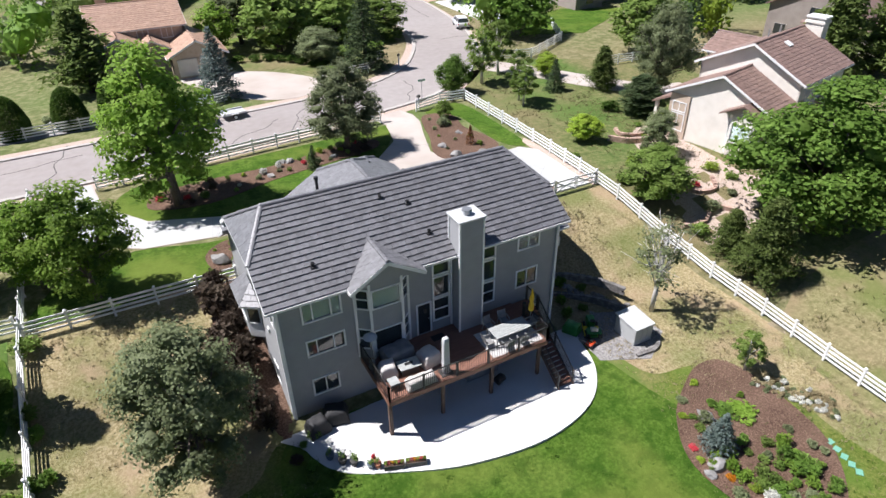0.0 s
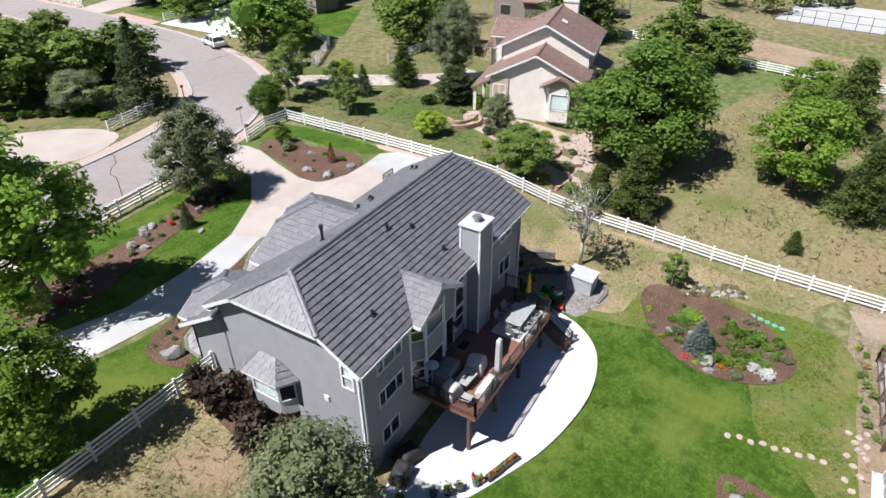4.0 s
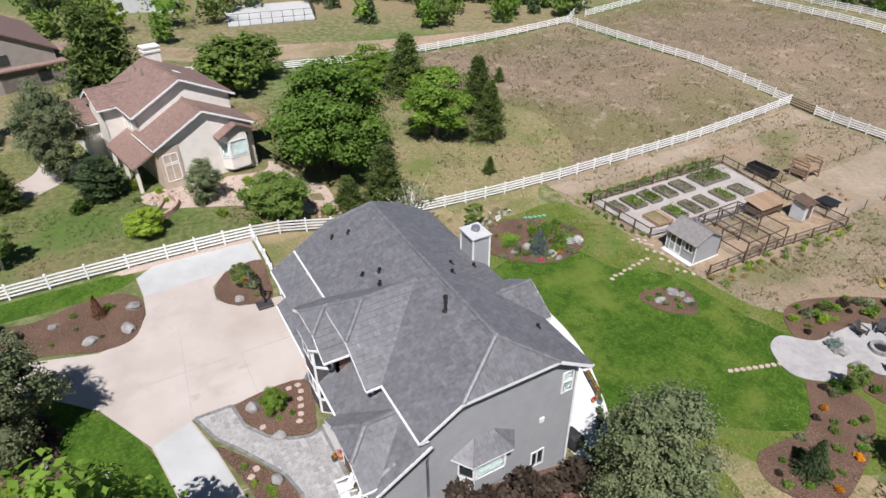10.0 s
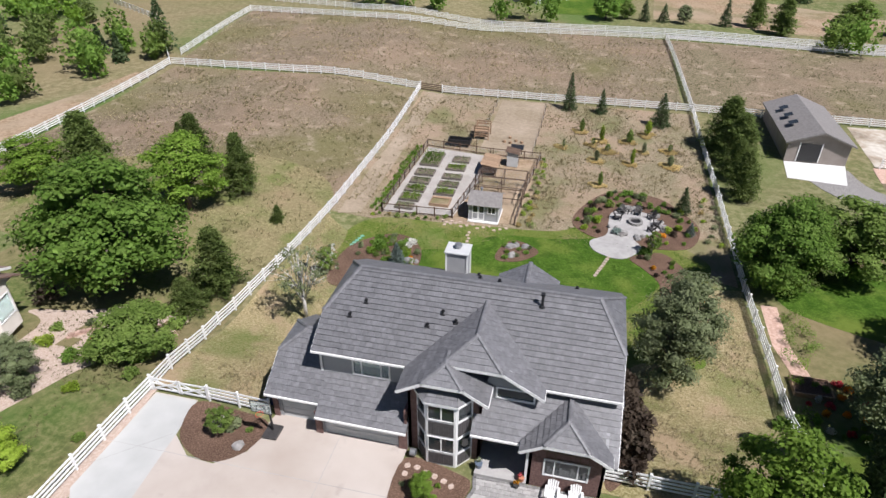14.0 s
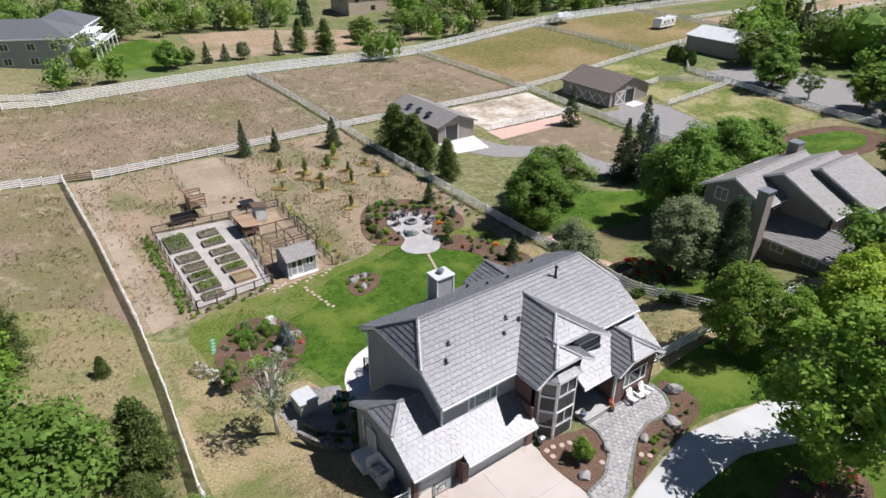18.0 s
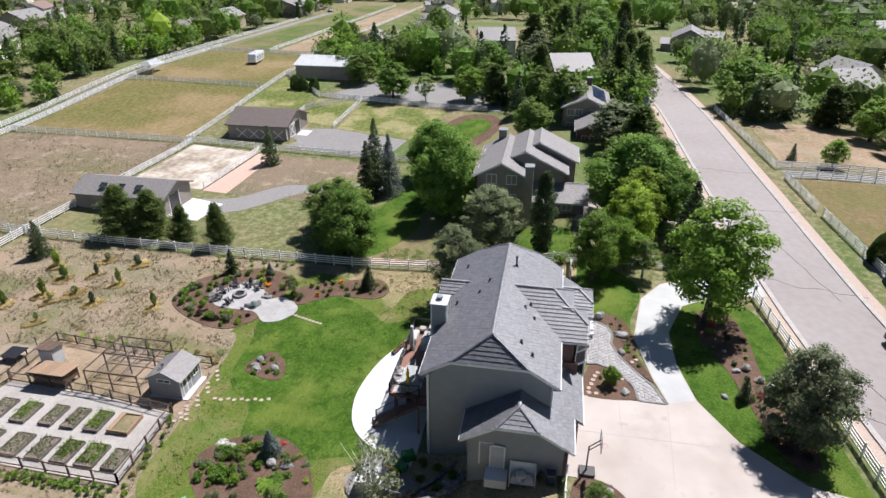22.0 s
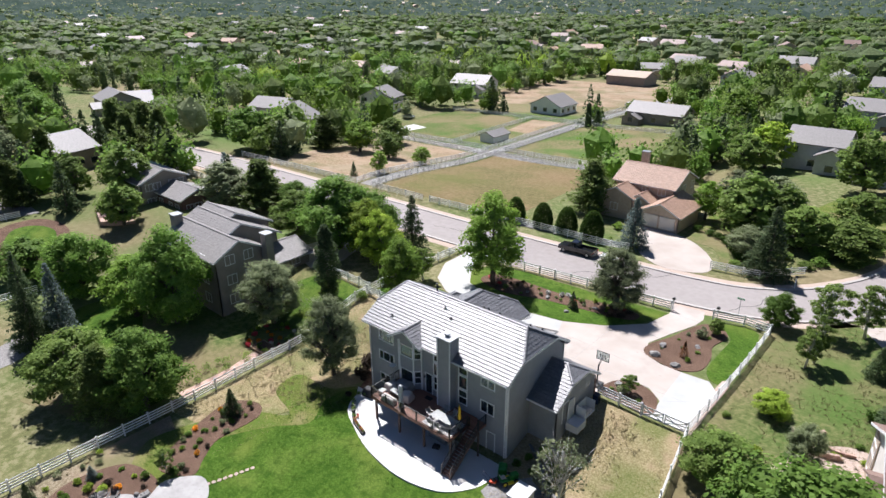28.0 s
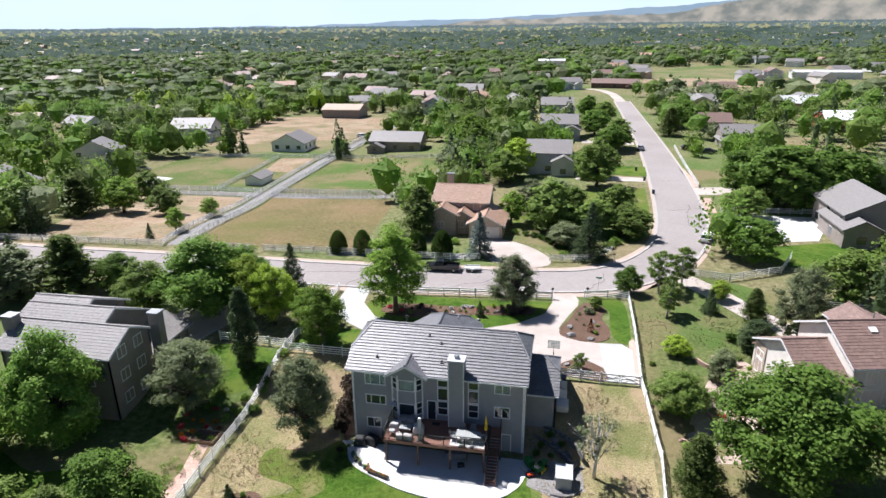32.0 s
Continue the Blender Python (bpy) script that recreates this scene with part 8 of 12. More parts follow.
# taupe neighbour
T2 = thing("house", "taupe two-storey house with many grey-brown gables", "house")
TA, GR2 = M["siding_taupe"], M["roof_grey"]
gable_block(T2, -37.0, -23.4, 24.2, 31.2, 0.6, 8.5, 0, 0.52, TA, GR2, floors=3, windows=2, seed=90)
gable_block(T2, -38.0, -27.4, 24.9, 36.5, 0.6, 8.1, 0, 0.49, TA, GR2, floors=2, windows=2, seed=92)
gable_block(T2, -38.6, -31.6, 27.0, 38.0, 0.6, 8.5, 0, 0.47, TA, GR2, floors=2, windows=2, seed=94)
gable_block(T2, -31.0, -24.0, 31.0, 39.4, 2.6, 5.0, 1, 0.4, TA, GR2, floors=1, windows=2, seed=97)
chimney(T2, -22.4, 31.6, 0.5, 10.3, 1.3, 1.1, TA)
chimney(T2, -37.3, 26.6, 0.5, 11.0, 1.4, 1.2, TA)
d2 = thing("deck", "timber deck with red brick terrace behind the taupe house", "deck")
part("deck_floor", boxed(-43, -37.5, 20.5, 25.5, 2.5, 2.7), M["wood"], d2)
for x in (-42.8, -40.3, -37.7):
    part("post", boxed(x - 0.1, x + 0.1, 20.6, 20.8, -0.4, 2.5), M["wood_dark"], d2)
    part("rail_post", boxed(x - 0.05, x + 0.05, 20.5, 20.6, 2.7, 3.7), M["wood_dark"], d2)
part("railing", bar((-43, 20.55, 3.7), (-37.5, 20.55, 3.7), 0.06, 0.08), M["wood_dark"], d2)
drape("taupe_drive", [(-24, 58.9), (-28, 58.8), (-29, 50), (-30, 40.4), (-22, 38), (-20.5, 43), (-23, 50)], 0.04, M["drive"], "pale concrete drive", "driveway")
drape("brick_path", strip([(-11.4, 12), (-11.2, 18), (-12.2, 23)], 1.4), 0.04, M["sandstone"], "red brick garden path", "path")
pb = thing("raised_bed", "large timber raised bed with soil", "raised bed", at=(-13.6, 22.0, height(-13, 23)))
for q in ((0, 2.8, 0, 0.1), (0, 2.8, 1.9, 2.0), (0, 0.1, 0.1, 1.9), (2.7, 2.8, 0.1, 1.9)):
    part("board", boxed(*q, 0, 0.4), M["wood"], pb)
part("soil", boxed(0.1, 2.7, 0.1, 1.9, 0, 0.3), M["mulch"], pb)
drape("garden_bed", curve_loop([(-81, 14), (-81, 21), (-73, 23), (-61, 18.5), (-62.5, 11), (-72, 10)], 5), 0.03, M["mulch"], "broad reddish mulch border round a lawn", "bed")
drape("oval_lawn", curve_loop([(-78.6, 15.5), (-78.4, 19.3), (-73.0, 20.9), (-64.4, 16.9), (-65.4, 13.1), (-71.2, 12.0)], 5), 0.05, M["lawn"], "bright green oval lawn", "lawn")
drape("yard_lawn", curve_loop([(-40.6, 10.9), (-41.3, 16.4), (-35.4, 18.4), (-27.3, 15.3), (-22, 16), (-13, 12), (-14, 6), (-24, 4), (-31, 8.6)], 5), 0.04, M["lawn"], "bright green lawn behind the taupe house", "lawn")
drape("side_yard_lawn", curve_loop([(-21, 30.3), (-18.6, 37.6), (-11, 37.2), (-10.6, 31.5), (-16, 29.5)], 5), 0.04, M["lawn"], "bright green side lawn by the fence", "lawn")
terrace = thing("terrace", "pinkish-red paved terrace with rails", "terrace")
part("paving", prism([(-77.4, 29.6), (-72.5, 34.1), (-64.5, 31.4), (-69.3, 27.2)], height(-70, 30) - 0.3, height(-70, 30) + 0.5), M["sandstone"], terrace)
for a, b in (((-77.4, 29.6), (-69.3, 27.2)), ((-69.3, 27.2), (-64.5, 31.4))):
    zt = height(-70, 30) + 1.4
    part("railing", bar((*a, zt), (*b, zt), 0.07, 0.09), M["sandstone"], terrace)
    for k in range(7):
        q = Vector(a).lerp(Vector(b), k / 6)
        part("rail_post", boxed(q.x - 0.05, q.x + 0.05, q.y - 0.05, q.y + 0.05, zt - 0.9, zt), M["sandstone"], terrace)
# second taupe house behind, with solar panels
T3 = thing("house", "grey-brown house with solar panels among trees", "house")
gable_block(T3, -86.2, -70.6, 36.0, 45.3, 1.6, 7.2, 0, 0.42, TA, GR2, floors=2, windows=4, seed=98)
gable_block(T3, -70.6, -61.2, 38.9, 46.0, 1.6, 5.2, 0, 0.4, M["brick"], GR2, floors=1, windows=3, seed=99)
chimney(T3, -84.6, 41.4, 6, 10.4, 1.2, 1.0, M["brick"])
blue = material("solar cell", [(0.01, 0.02, 0.06), (0.02, 0.035, 0.09)], 4, 0.15, coords="World")
for i in range(6):
    x = -84.4 + i * 1.75
    part("solar_panel", slab([(x, 44.7, 7.68), (x, 42.0, 8.82), (x + 1.68, 42.0, 8.82), (x + 1.68, 44.7, 7.68)], 0.05), blue, T3, "dark blue solar panel")

# orange-roofed house across the street
O = thing("house", "tan stucco house with orange tile roof", "house")
ST, OR = M["stucco_tan"], M["roof_orange"]
gable_block(O, -1.5, 9.5, 93, 103, 3.1, 8.6, 0, 0.45, ST, OR, floors=2, windows=3, seed=110)
gable_block(O, 6.5, 13.2, 86.8, 96, 3.1, 5.9, 1, 0.5, ST, OR, floors=0, seed=112)
gable_block(O, -2.0, 4.0, 88.5, 94, 3.1, 7.0, 1, 0.5, ST, OR, floors=1, windows=1, seed=114)
gable_block(O, 2.4, 7.4, 89.5, 95, 3.1, 6.2, 1, 0.55, ST, OR, floors=1, windows=1, seed=116)
chimney(O, 0.6, 100.5, 7, 12.4, 1.3, 1.1, ST)
for x0, x1 in ((7.2, 9.6), (10.0, 12.6)):
    part("garage_door", boxed(x0, x1, 86.68, 86.8, 3.15, 5.3), M["siding_beige"], O, "tan sectional garage door")
drape("orange_drive", curve_loop([(7, 86.6), (13.4, 86.4), (18.5, 83), (22.4, 77.4), (22.2, 73.2), (17, 71.6), (12.4, 74.4), (10, 79)], 4), 0.045, M["drive"], "pinkish concrete drive with a rounded edge", "driveway")
drape("orange_lawn", curve_loop([(14.5, 86.5), (20, 84), (24, 78), (30, 79), (35, 88), (39, 104), (28, 110), (16, 100)], 4), 0.03, M["green_field"], "green front yard with shrubs", "lawn")
drape("gravel_border", strip([(-17, 73.6), (-2, 74.6), (9, 75.6)], 2.6), 0.035, M["gravel"], "rocky gravel border under the hedge trees", "gravel")

M["faded_paddock"] = material("brown-green paddock", [(0.095, 0.078, 0.034), (0.175, 0.138, 0.068), (0.27, 0.215, 0.12)], 1.6, 0.95, 0.06, 5, 12, spec=0.1,
                              coarse=(0.05, [(0.115, 0.11, 0.04), (0.185, 0.138, 0.068), (0.215, 0.145, 0.082)]), coarse_mix=0.5, coords="World", soft=0.1, fray=0.76, patches=((0.04, (0.11, 0.125, 0.035), 0.62),))
# fields over the street
drape("tan_paddock", [(-80.5, 74.6), (-51, 73.6), (-59.8, 124.8), (-95.5, 124)], 0.03, M["tan_field"], "dry tan paddock", "field")
drape("green_paddock", [(-44.6, 74), (-12, 75), (-17.6, 122.4), (-53.7, 126.4)], 0.03, M["faded_paddock"], "brown-green paddock", "field")
drape("green_paddock", [(-53.8, 132.9), (-11.5, 128.3), (-16.8, 178.4), (-54.7, 181.6)], 0.03, M["green_field"], "green paddock", "field")
drape("pad_lawn", [(-109.5, 132), (-74.5, 131.5), (-77.2, 178.4), (-110.7, 175)], 0.03, M["green_field"], "green lawn with a pale sports pad", "field")
drape("sports_pad", [(-103.3, 135.8), (-96.4, 135.6), (-95.5, 143.7), (-102.4, 144.9)], 0.06, M["concrete"], "white concrete sports pad", "pad")
drape("tan_paddock", [(-71.8, 157.5), (-60.9, 157.1), (-61.6, 180.4), (-75.6, 178.8)], 0.03, M["tan_field"], "small tan paddock", "field")
drape("green_paddock", [(-71.5, 132), (-60.9, 132.4), (-60.9, 156.2), (-72, 156.4)], 0.03, M["green_field"], "small green paddock", "field")
drape("lane", [(-49.6, 72.6), (-45.8, 72.8), (-54.5, 126), (-55.5, 183.9), (-51.7, 298.7), (-56.3, 299.3), (-60.4, 184), (-59.1, 126.1)], 0.04, M["gravel"], "pale gravel lane between fences", "lane")
drape("lane", [(-95.7, 125.6), (-58.5, 125.8), (-17.9, 124), (-18, 128), (-58.6, 130.8), (-96, 129.5)], 0.045, M["gravel"], "pale gravel lane between fences", "lane")
drape("tan_paddock", [(-117.5, 195.3), (-49.3, 228.4), (-51.7, 290.8), (-140.1, 280.2)], 0.03, M["tan_field"], "wide tan field", "field")
drape("north_drive", [(56.4, 91), (72, 94.6), (79.6, 111), (56.6, 110.6)], 0.05, M["concrete"], "broad white concrete drive", "driveway")
drape("north_lawn", [(73, 93.6), (60, 89), (57, 82), (66, 78), (84, 88)], 0.03, M["lawn"], "green front lawn", "lawn")
drape("north_lawn", [(58.6, 139), (66.8, 141), (70, 158), (59.4, 156)], 0.03, M["green_field"], "green front lawn", "lawn")
drape("north_lawn", [(59.6, 112.4), (68, 114), (68, 124), (60.4, 123)], 0.03, M["lawn"], "green front lawn", "lawn")
drape("brick_walk", [(55.4, 124), (58.6, 124), (57.4, 111.4), (55.6, 111.4)], 0.05, M["sandstone"], "red brick verge", "path")
drape("brick_walk", [(56.6, 135), (58.2, 135), (57.8, 157), (56.4, 157)], 0.05, M["sandstone"], "red brick verge", "path")
drape("cross_drive", [(56, 127), (67, 128), (69, 137), (56, 134)], 0.05, M["drive"], "concrete drive", "driveway")
drape("yard_drive", [(27.5, 140.5), (45.6, 138.5), (46.0, 143.0), (27.5, 146)], 0.05, M["drive"], "pale concrete house drive", "driveway")
drape("yard_lawn", [(31.5, 147.5), (46.4, 145), (47.6, 158), (32, 159)], 0.03, M["lawn"], "green front lawn by the street", "lawn")
drape("yard_drive", [(30, 197), (47.6, 194), (47.8, 199), (30, 203)], 0.05, M["drive"], "pale concrete house drive", "driveway")
drape("yard_lawn", [(31, 176), (47.2, 174), (47.6, 190), (31, 192)], 0.03, M["green_field"], "green front lawn by the street", "lawn")
drape("yard_lawn", [(25.5, 84.5), (38.5, 88), (43, 106), (44.5, 132), (30, 128), (26, 108), (14, 104), (14, 92)], 0.028, M["faded_lawn"], "patchy green yard with shrubs", "lawn")
drape("sports_court", [(110, 4.5), (113, 21), (131, 18), (128, 0)], 0.05, M["loop"], "pale concrete sports court beyond the pasture", "court")
court = thing("court_fence", "low dark mesh fence round a sports court", "fence")
for a, b in (((110, 4.5), (128, 0)), ((110, 4.5), (113, 21))):
    for k in range(9):
        q = Vector(a).lerp(Vector(b), k / 8)
        zq = height(q.x, q.y)
        part("post", boxed(q.x - 0.04, q.x + 0.04, q.y - 0.04, q.y + 0.04, zq - 0.2, zq + 2.4), M["black_metal"], court)
    for h in (0.1, 1.2, 2.35):
        part("rail", bar((*a, height(*a) + h), (*b, height(*b) + h), 0.05, 0.05), M["black_metal"], court)
drape("dry_bank", [(80.5, -30), (84, -30), (90, 0), (98, 20), (104, 40), (96, 41), (88, 20), (82, 2)], 0.03, M["tan_field"], "band of tall dry grass behind the fence", "grass")
drape("tan_meadow", [(-435, 276), (-400, 268), (-376, 290), (-392, 305), (-428, 298)], 0.05, M["tan_field"], "dry tan meadow among far trees", "field")
drape("tan_meadow", [(-348, 398), (-318, 390), (-296, 408), (-312, 424), (-342, 420)], 0.05, M["tan_field"], "dry tan meadow among far trees", "field")
drape("verge_lawn", [(-80, 50.5), (-70, 48.5), (-65, 53.5), (-76, 56.5)], 0.04, M["lawn"], "bright green lawn by the street", "lawn")
drape("house_drive", [(-62, 46.4), (-56.5, 57.8), (-63, 58), (-67, 48)], 0.045, M["drive"], "pale concrete house drive", "driveway")
drape("ranch_drive", strip(curve_line([(52.6, 328), (52, 350), (50, 372), (44, 394), (36, 402)], 4), 5.5), 0.06, M["drive"], "pale drive up to the ranch house", "driveway")
drape("far_lane", strip([(-62, 600), (-68, 670), (-76, 760)], 7), 0.06, M["dirt"], "pale dirt lane through far fields", "lane")
drape("far_field", [(74, 430), (150, 420), (180, 470), (120, 500), (80, 480)], 0.05, M["tan_field"], "dry tan field before far sheds", "field")
drape("far_field", [(-58, 560), (20, 580), (24, 660), (-60, 640)], 0.05, M["dry_yard"], "dry field with far sheds", "field")
# yards to the west
M["arena_sand"] = material("pale patchy arena sand", [(0.30, 0.25, 0.19), (0.42, 0.37, 0.30), (0.56, 0.52, 0.45)], 1.1, 0.95, 0.03, 8, 10, spec=0.1,
                           coarse=(0.16, [(0.17, 0.13, 0.09), (0.36, 0.30, 0.235), (0.58, 0.55, 0.49)]), coarse_mix=0.6, coords="World", soft=0.12)
M["worn_paddock"] = material("green paddock with bare yellow patches", [(0.085, 0.110, 0.028), (0.135, 0.160, 0.042), (0.25, 0.235, 0.105)], 1.3, 0.95, 0.05, 6, 12, spec=0.1,
                             coarse=(0.13, [(0.085, 0.125, 0.026), (0.145, 0.165, 0.045), (0.36, 0.31, 0.17)]), coarse_mix=0.55, coords="World", soft=0.1)
M["grazed_field"] = material("brown-olive grazed field", [(0.115, 0.098, 0.036), (0.185, 0.150, 0.062), (0.27, 0.215, 0.11)], 1.2, 0.95, 0.05, 6, 12, spec=0.1,
                             coarse=(0.05, [(0.12, 0.125, 0.036), (0.18, 0.148, 0.06), (0.27, 0.2, 0.11)]), coarse_mix=0.6, coords="World", soft=0.1)
M["roof_umber"] = material("grey-brown roof shingle", [(0.105, 0.083, 0.072), (0.138, 0.110, 0.096), (0.172, 0.140, 0.124)], 3, 0.65, 0.01, 14, 6, vary=0.06, coords="World")
M["roof_slate"] = material("dark slate-grey shingle", [(0.082, 0.088, 0.096), (0.108, 0.115, 0.124), (0.140, 0.147, 0.157)], 3, 0.6, 0.01, 14, 6, vary=0.05, coords="World")
drape("arena", [(-31.6, -37.6), (-31.2, -23.6), (-52, -23.2), (-53.8, -38)], 0.03, M["arena_sand"], "pale patchy sand riding arena", "arena")
drape("brown_yard", [(-30.6, -21.8), (-29.4, -0.4), (-49.5, 0.2), (-51.6, -22)], 0.025, M["pasture"], "brown grassed yard", "yard")
drape("gravel_yard", [(-55.6, -19), (-52.4, 2.6), (-64, 4.5), (-68.6, -12.8), (-67, -24), (-60, -18)], 0.03, M["gravel"], "grey gravel stable yard", "yard")
drape("green_paddock", [(-69.6, -14), (-72, -23.6), (-89, -24), (-89, -13.4)], 0.03, M["worn_paddock"], "small green paddock", "field")
drape("green_paddock", [(-64, 5.0), (-68.8, -12.4), (-87, -11.8), (-83.6, 10)], 0.03, M["worn_paddock"], "small green paddock", "field")
drape("green_paddock", [(-79.6, -39.8), (-78, -26), (-90, -26), (-107, -40)], 0.03, M["worn_paddock"], "small green paddock", "field")
drape("rv_field", [(-98, -81), (-96.4, -42), (-138.6, -42), (-140.4, -81)], 0.03, M["grazed_field"], "olive-green field with a parked caravan", "field")
drape("west_field", [(-55.6, -81), (-56, -41.4), (-95, -42), (-96.6, -81)], 0.03, M["grazed_field"], "brown-green grazed field", "field")
drape("west_field", [(-9.6, -39), (-8.4, -78), (-53.4, -79.6), (-54, -39.6)], 0.02, M["pasture"], "brown grazed field", "field")
for k, (y0, y1, m) in enumerate(((-80, -62, "green_field"), (-60, -47, "tan_field"), (-45, -32, "green_field"), (-30, -19, "dry_yard"))):
    drape("strip_field", [(-143, y0), (-143, y1), (-300, y1 + 4), (-300, y0 + 4)], 0.03, M[m], "long grazed field strip between fences", "field")
    far_fence([(-143, y1 + 1), (-300, y1 + 5)], 4.9)
drape("farm_lane", [(-7.8, -79.6), (-7.8, -82.2), (-54, -84.4), (-100, -86.2), (-150, -86), (-260, -84), (-260, -80), (-150, -83), (-100, -83.4), (-54, -81.6)], 0.04, M["gravel"], "pale gravel lane between fences", "lane")
drape("barn_drive", [(-91, -23), (-106, -16), (-108, 4), (-92, 22), (-84, 22), (-84.6, 19), (-87.6, 0)], 0.035, M["gravel"], "grey gravel barn yard", "yard")
drape("asphalt_drive", curve_line([(-20, -22), (-24, -13), (-33, -6), (-33, 2), (-37, 7)], 4) + curve_line([(-41, 6), (-37, -1), (-36, -10), (-29, -16), (-27.4, -21.6)], 4), 0.04, M["gravel"], "grey gravel barn drive", "yard")
drape("brick_path", [(-30.8, -23.2), (-30.4, -18.6), (-50.6, -18.8), (-51.2, -22.6)], 0.045, M["sandstone"], "red brick paved strip by the arena", "path")


def barn(name, label, x0, x1, y0, y1, eave, axis, wallm, roofm, pitch=0.4, door=None, rz=0, bands=True):
    t = thing(name, label, "barn")
    b = height((x0 + x1) / 2, (y0 + y1) / 2)
    far_block(t, x0, x1, y0, y1, b, b + eave, axis, pitch, wallm, roofm, 0)
    # No opening is cut: a black panel paints the doorway's inner shade.
    if door:
        side, c, w, h = door
        if side == "E":
            part("barn_door", boxed(x1, x1 + 0.06, c - w / 2, c + w / 2, b, b + h), M["black_metal"], t, "black panel standing for a dark open doorway")
            for q in (c - w / 2 - 0.12, c + w / 2):
                part("door_trim", boxed(x1, x1 + 0.09, q, q + 0.12, b, b + h + 0.12), M["trim"], t)
        else:
            part("barn_door", boxed(c - w / 2, c + w / 2, y1, y1 + 0.06, b, b + h), M["black_metal"], t, "black panel standing for a dark open doorway")
            for q in (c - w / 2 - 0.12, c + w / 2):
                part("door_trim", boxed(q, q + 0.12, y1, y1 + 0.09, b, b + h + 0.12), M["trim"], t)
    return t


b1 = barn("barn", "grey-brown stable barn with skylights and an open door", -27.4, -19.8, -38, -23, 2.9, 1, M["siding_taupe"], M["roof_grey"], 0.38, ("N", -22.6, 2.6, 2.5))
zb = height(-23.6, -30)
for y in (-34, -31, -28):
    part("skylight", slab([(-21.4, y, zb + 4.05), (-20.4, y, zb + 3.67), (-20.4, y + 1.2, zb + 3.67), (-21.4, y + 1.2, zb + 4.05)], 0.03), M["dark_glass"], b1)
drape("barn_apron", [(-27.4, -22.9), (-19.8, -22.9), (-19.2, -17.6), (-26, -16.8)], 0.05, M["concrete"], "pale concrete apron before the barn", "apron")
b2 = barn("barn", "brown-roofed horse barn with white cross-braced doors", -71, -59.5, -33, -20, 2.9, 1, M["siding_taupe"], M["roof_umber"], 0.38, ("N", -65.2, 2.6, 2.6))
zb2 = height(-65, -20)
leaf = part("barn_door", boxed(-63.5, -60.6, -19.93, -19.86, zb2 + 0.05, zb2 + 2.7), M["siding_taupe"], b2, "sliding door with white cross bracing")
for a, c in (((-63.45, zb2 + 0.1), (-60.65, zb2 + 2.65)), ((-60.65, zb2 + 0.1), (-63.45, zb2 + 2.65)), ((-63.5, zb2 + 0.1), (-60.6, zb2 + 0.1)), ((-63.5, zb2 + 2.65), (-60.6, zb2 + 2.65)), ((-63.45, zb2 + 0.1), (-63.45, zb2 + 2.65)), ((-60.65, zb2 + 0.1), (-60.65, zb2 + 2.65))):
    part("brace", bar((a[0], -19.83, a[1]), (c[0], -19.83, c[1]), 0.07, 0.16), M["trim"], leaf)
drape("barn_apron", [(-66.8, -19.6), (-63.6, -19.6), (-63.4, -17.2), (-66.6, -17.2)], 0.05, M["concrete"], "small white concrete pad before the horse barn", "apron")
for q in (-71.0, -59.62):
    part("corner_board", boxed(q, q + 0.14, -20.1, -19.94, zb2, zb2 + 2.85), M["trim"], b2)
for y in (-31, -28.4, -25.8, -23):
    part("door_trim", bar((-59.46, y, height(-59, y) + 0.2), (-59.46, y + 2.2, height(-59, y) + 2.1), 0.08, 0.12), M["trim"], b2)
    part("door_trim", bar((-59.46, y + 2.2, height(-59, y) + 0.2), (-59.46, y, height(-59, y) + 2.1), 0.08, 0.12), M["trim"], b2)
barn("barn", "long taupe metal barn with pale roof", -120, -107, -37, -22, 3.6, 1, M["siding_taupe"], M["siding_pale"], 0.25)
barn("barn", "grey metal farm barn", -262, -240, -108, -90, 5, 0, M["siding_taupe"], M["roof_grey"], 0.35)
barn("barn", "grey metal farm building", -300, -276, -110, -96, 4, 0, M["siding_taupe"], M["roof_grey"], 0.3)
barn("barn", "tan metal farm building", -100.3, -80.3, 282.2, 296.2, 4.5, 0, M["siding_taupe"], M["stucco_tan"], 0.3)
barn("barn", "red metal barn with a pale door", 120, 138, 231, 245, 5, 0, M["red_barn"], M["siding_white"], 0.35)
barn("barn", "tan metal workshop building", 120, 138, 285, 300, 5, 0, M["stucco_tan"], M["siding_pale"], 0.35)
barn("barn", "long white warehouse building", 190, 236, 494, 508, 5, 0, M["siding_white"], M["siding_pale"], 0.2)
barn("barn", "wide white farm building", -8, 20, 676, 690, 6, 0, M["siding_white"], M["siding_pale"], 0.25)
barn("garden_hut", "small white garden hut", -68.5, -63.5, 138.7, 146.7, 2.2, 1, M["siding_white"], M["roof_grey"], 0.45)
barn("garden_hut", "grey garden shed with a pitched roof", -10.2, -4.6, 140, 146.5, 3.2, 1, M["siding_pale"], M["roof_grey"], 0.5)
barn("garden_hut", "small white storage building", -153.1, -145.1, 191.2, 197.2, 2.4, 0, M["siding_white"], M["siding_pale"], 0.3)
rnd = random.Random(21)
CLEAR = []


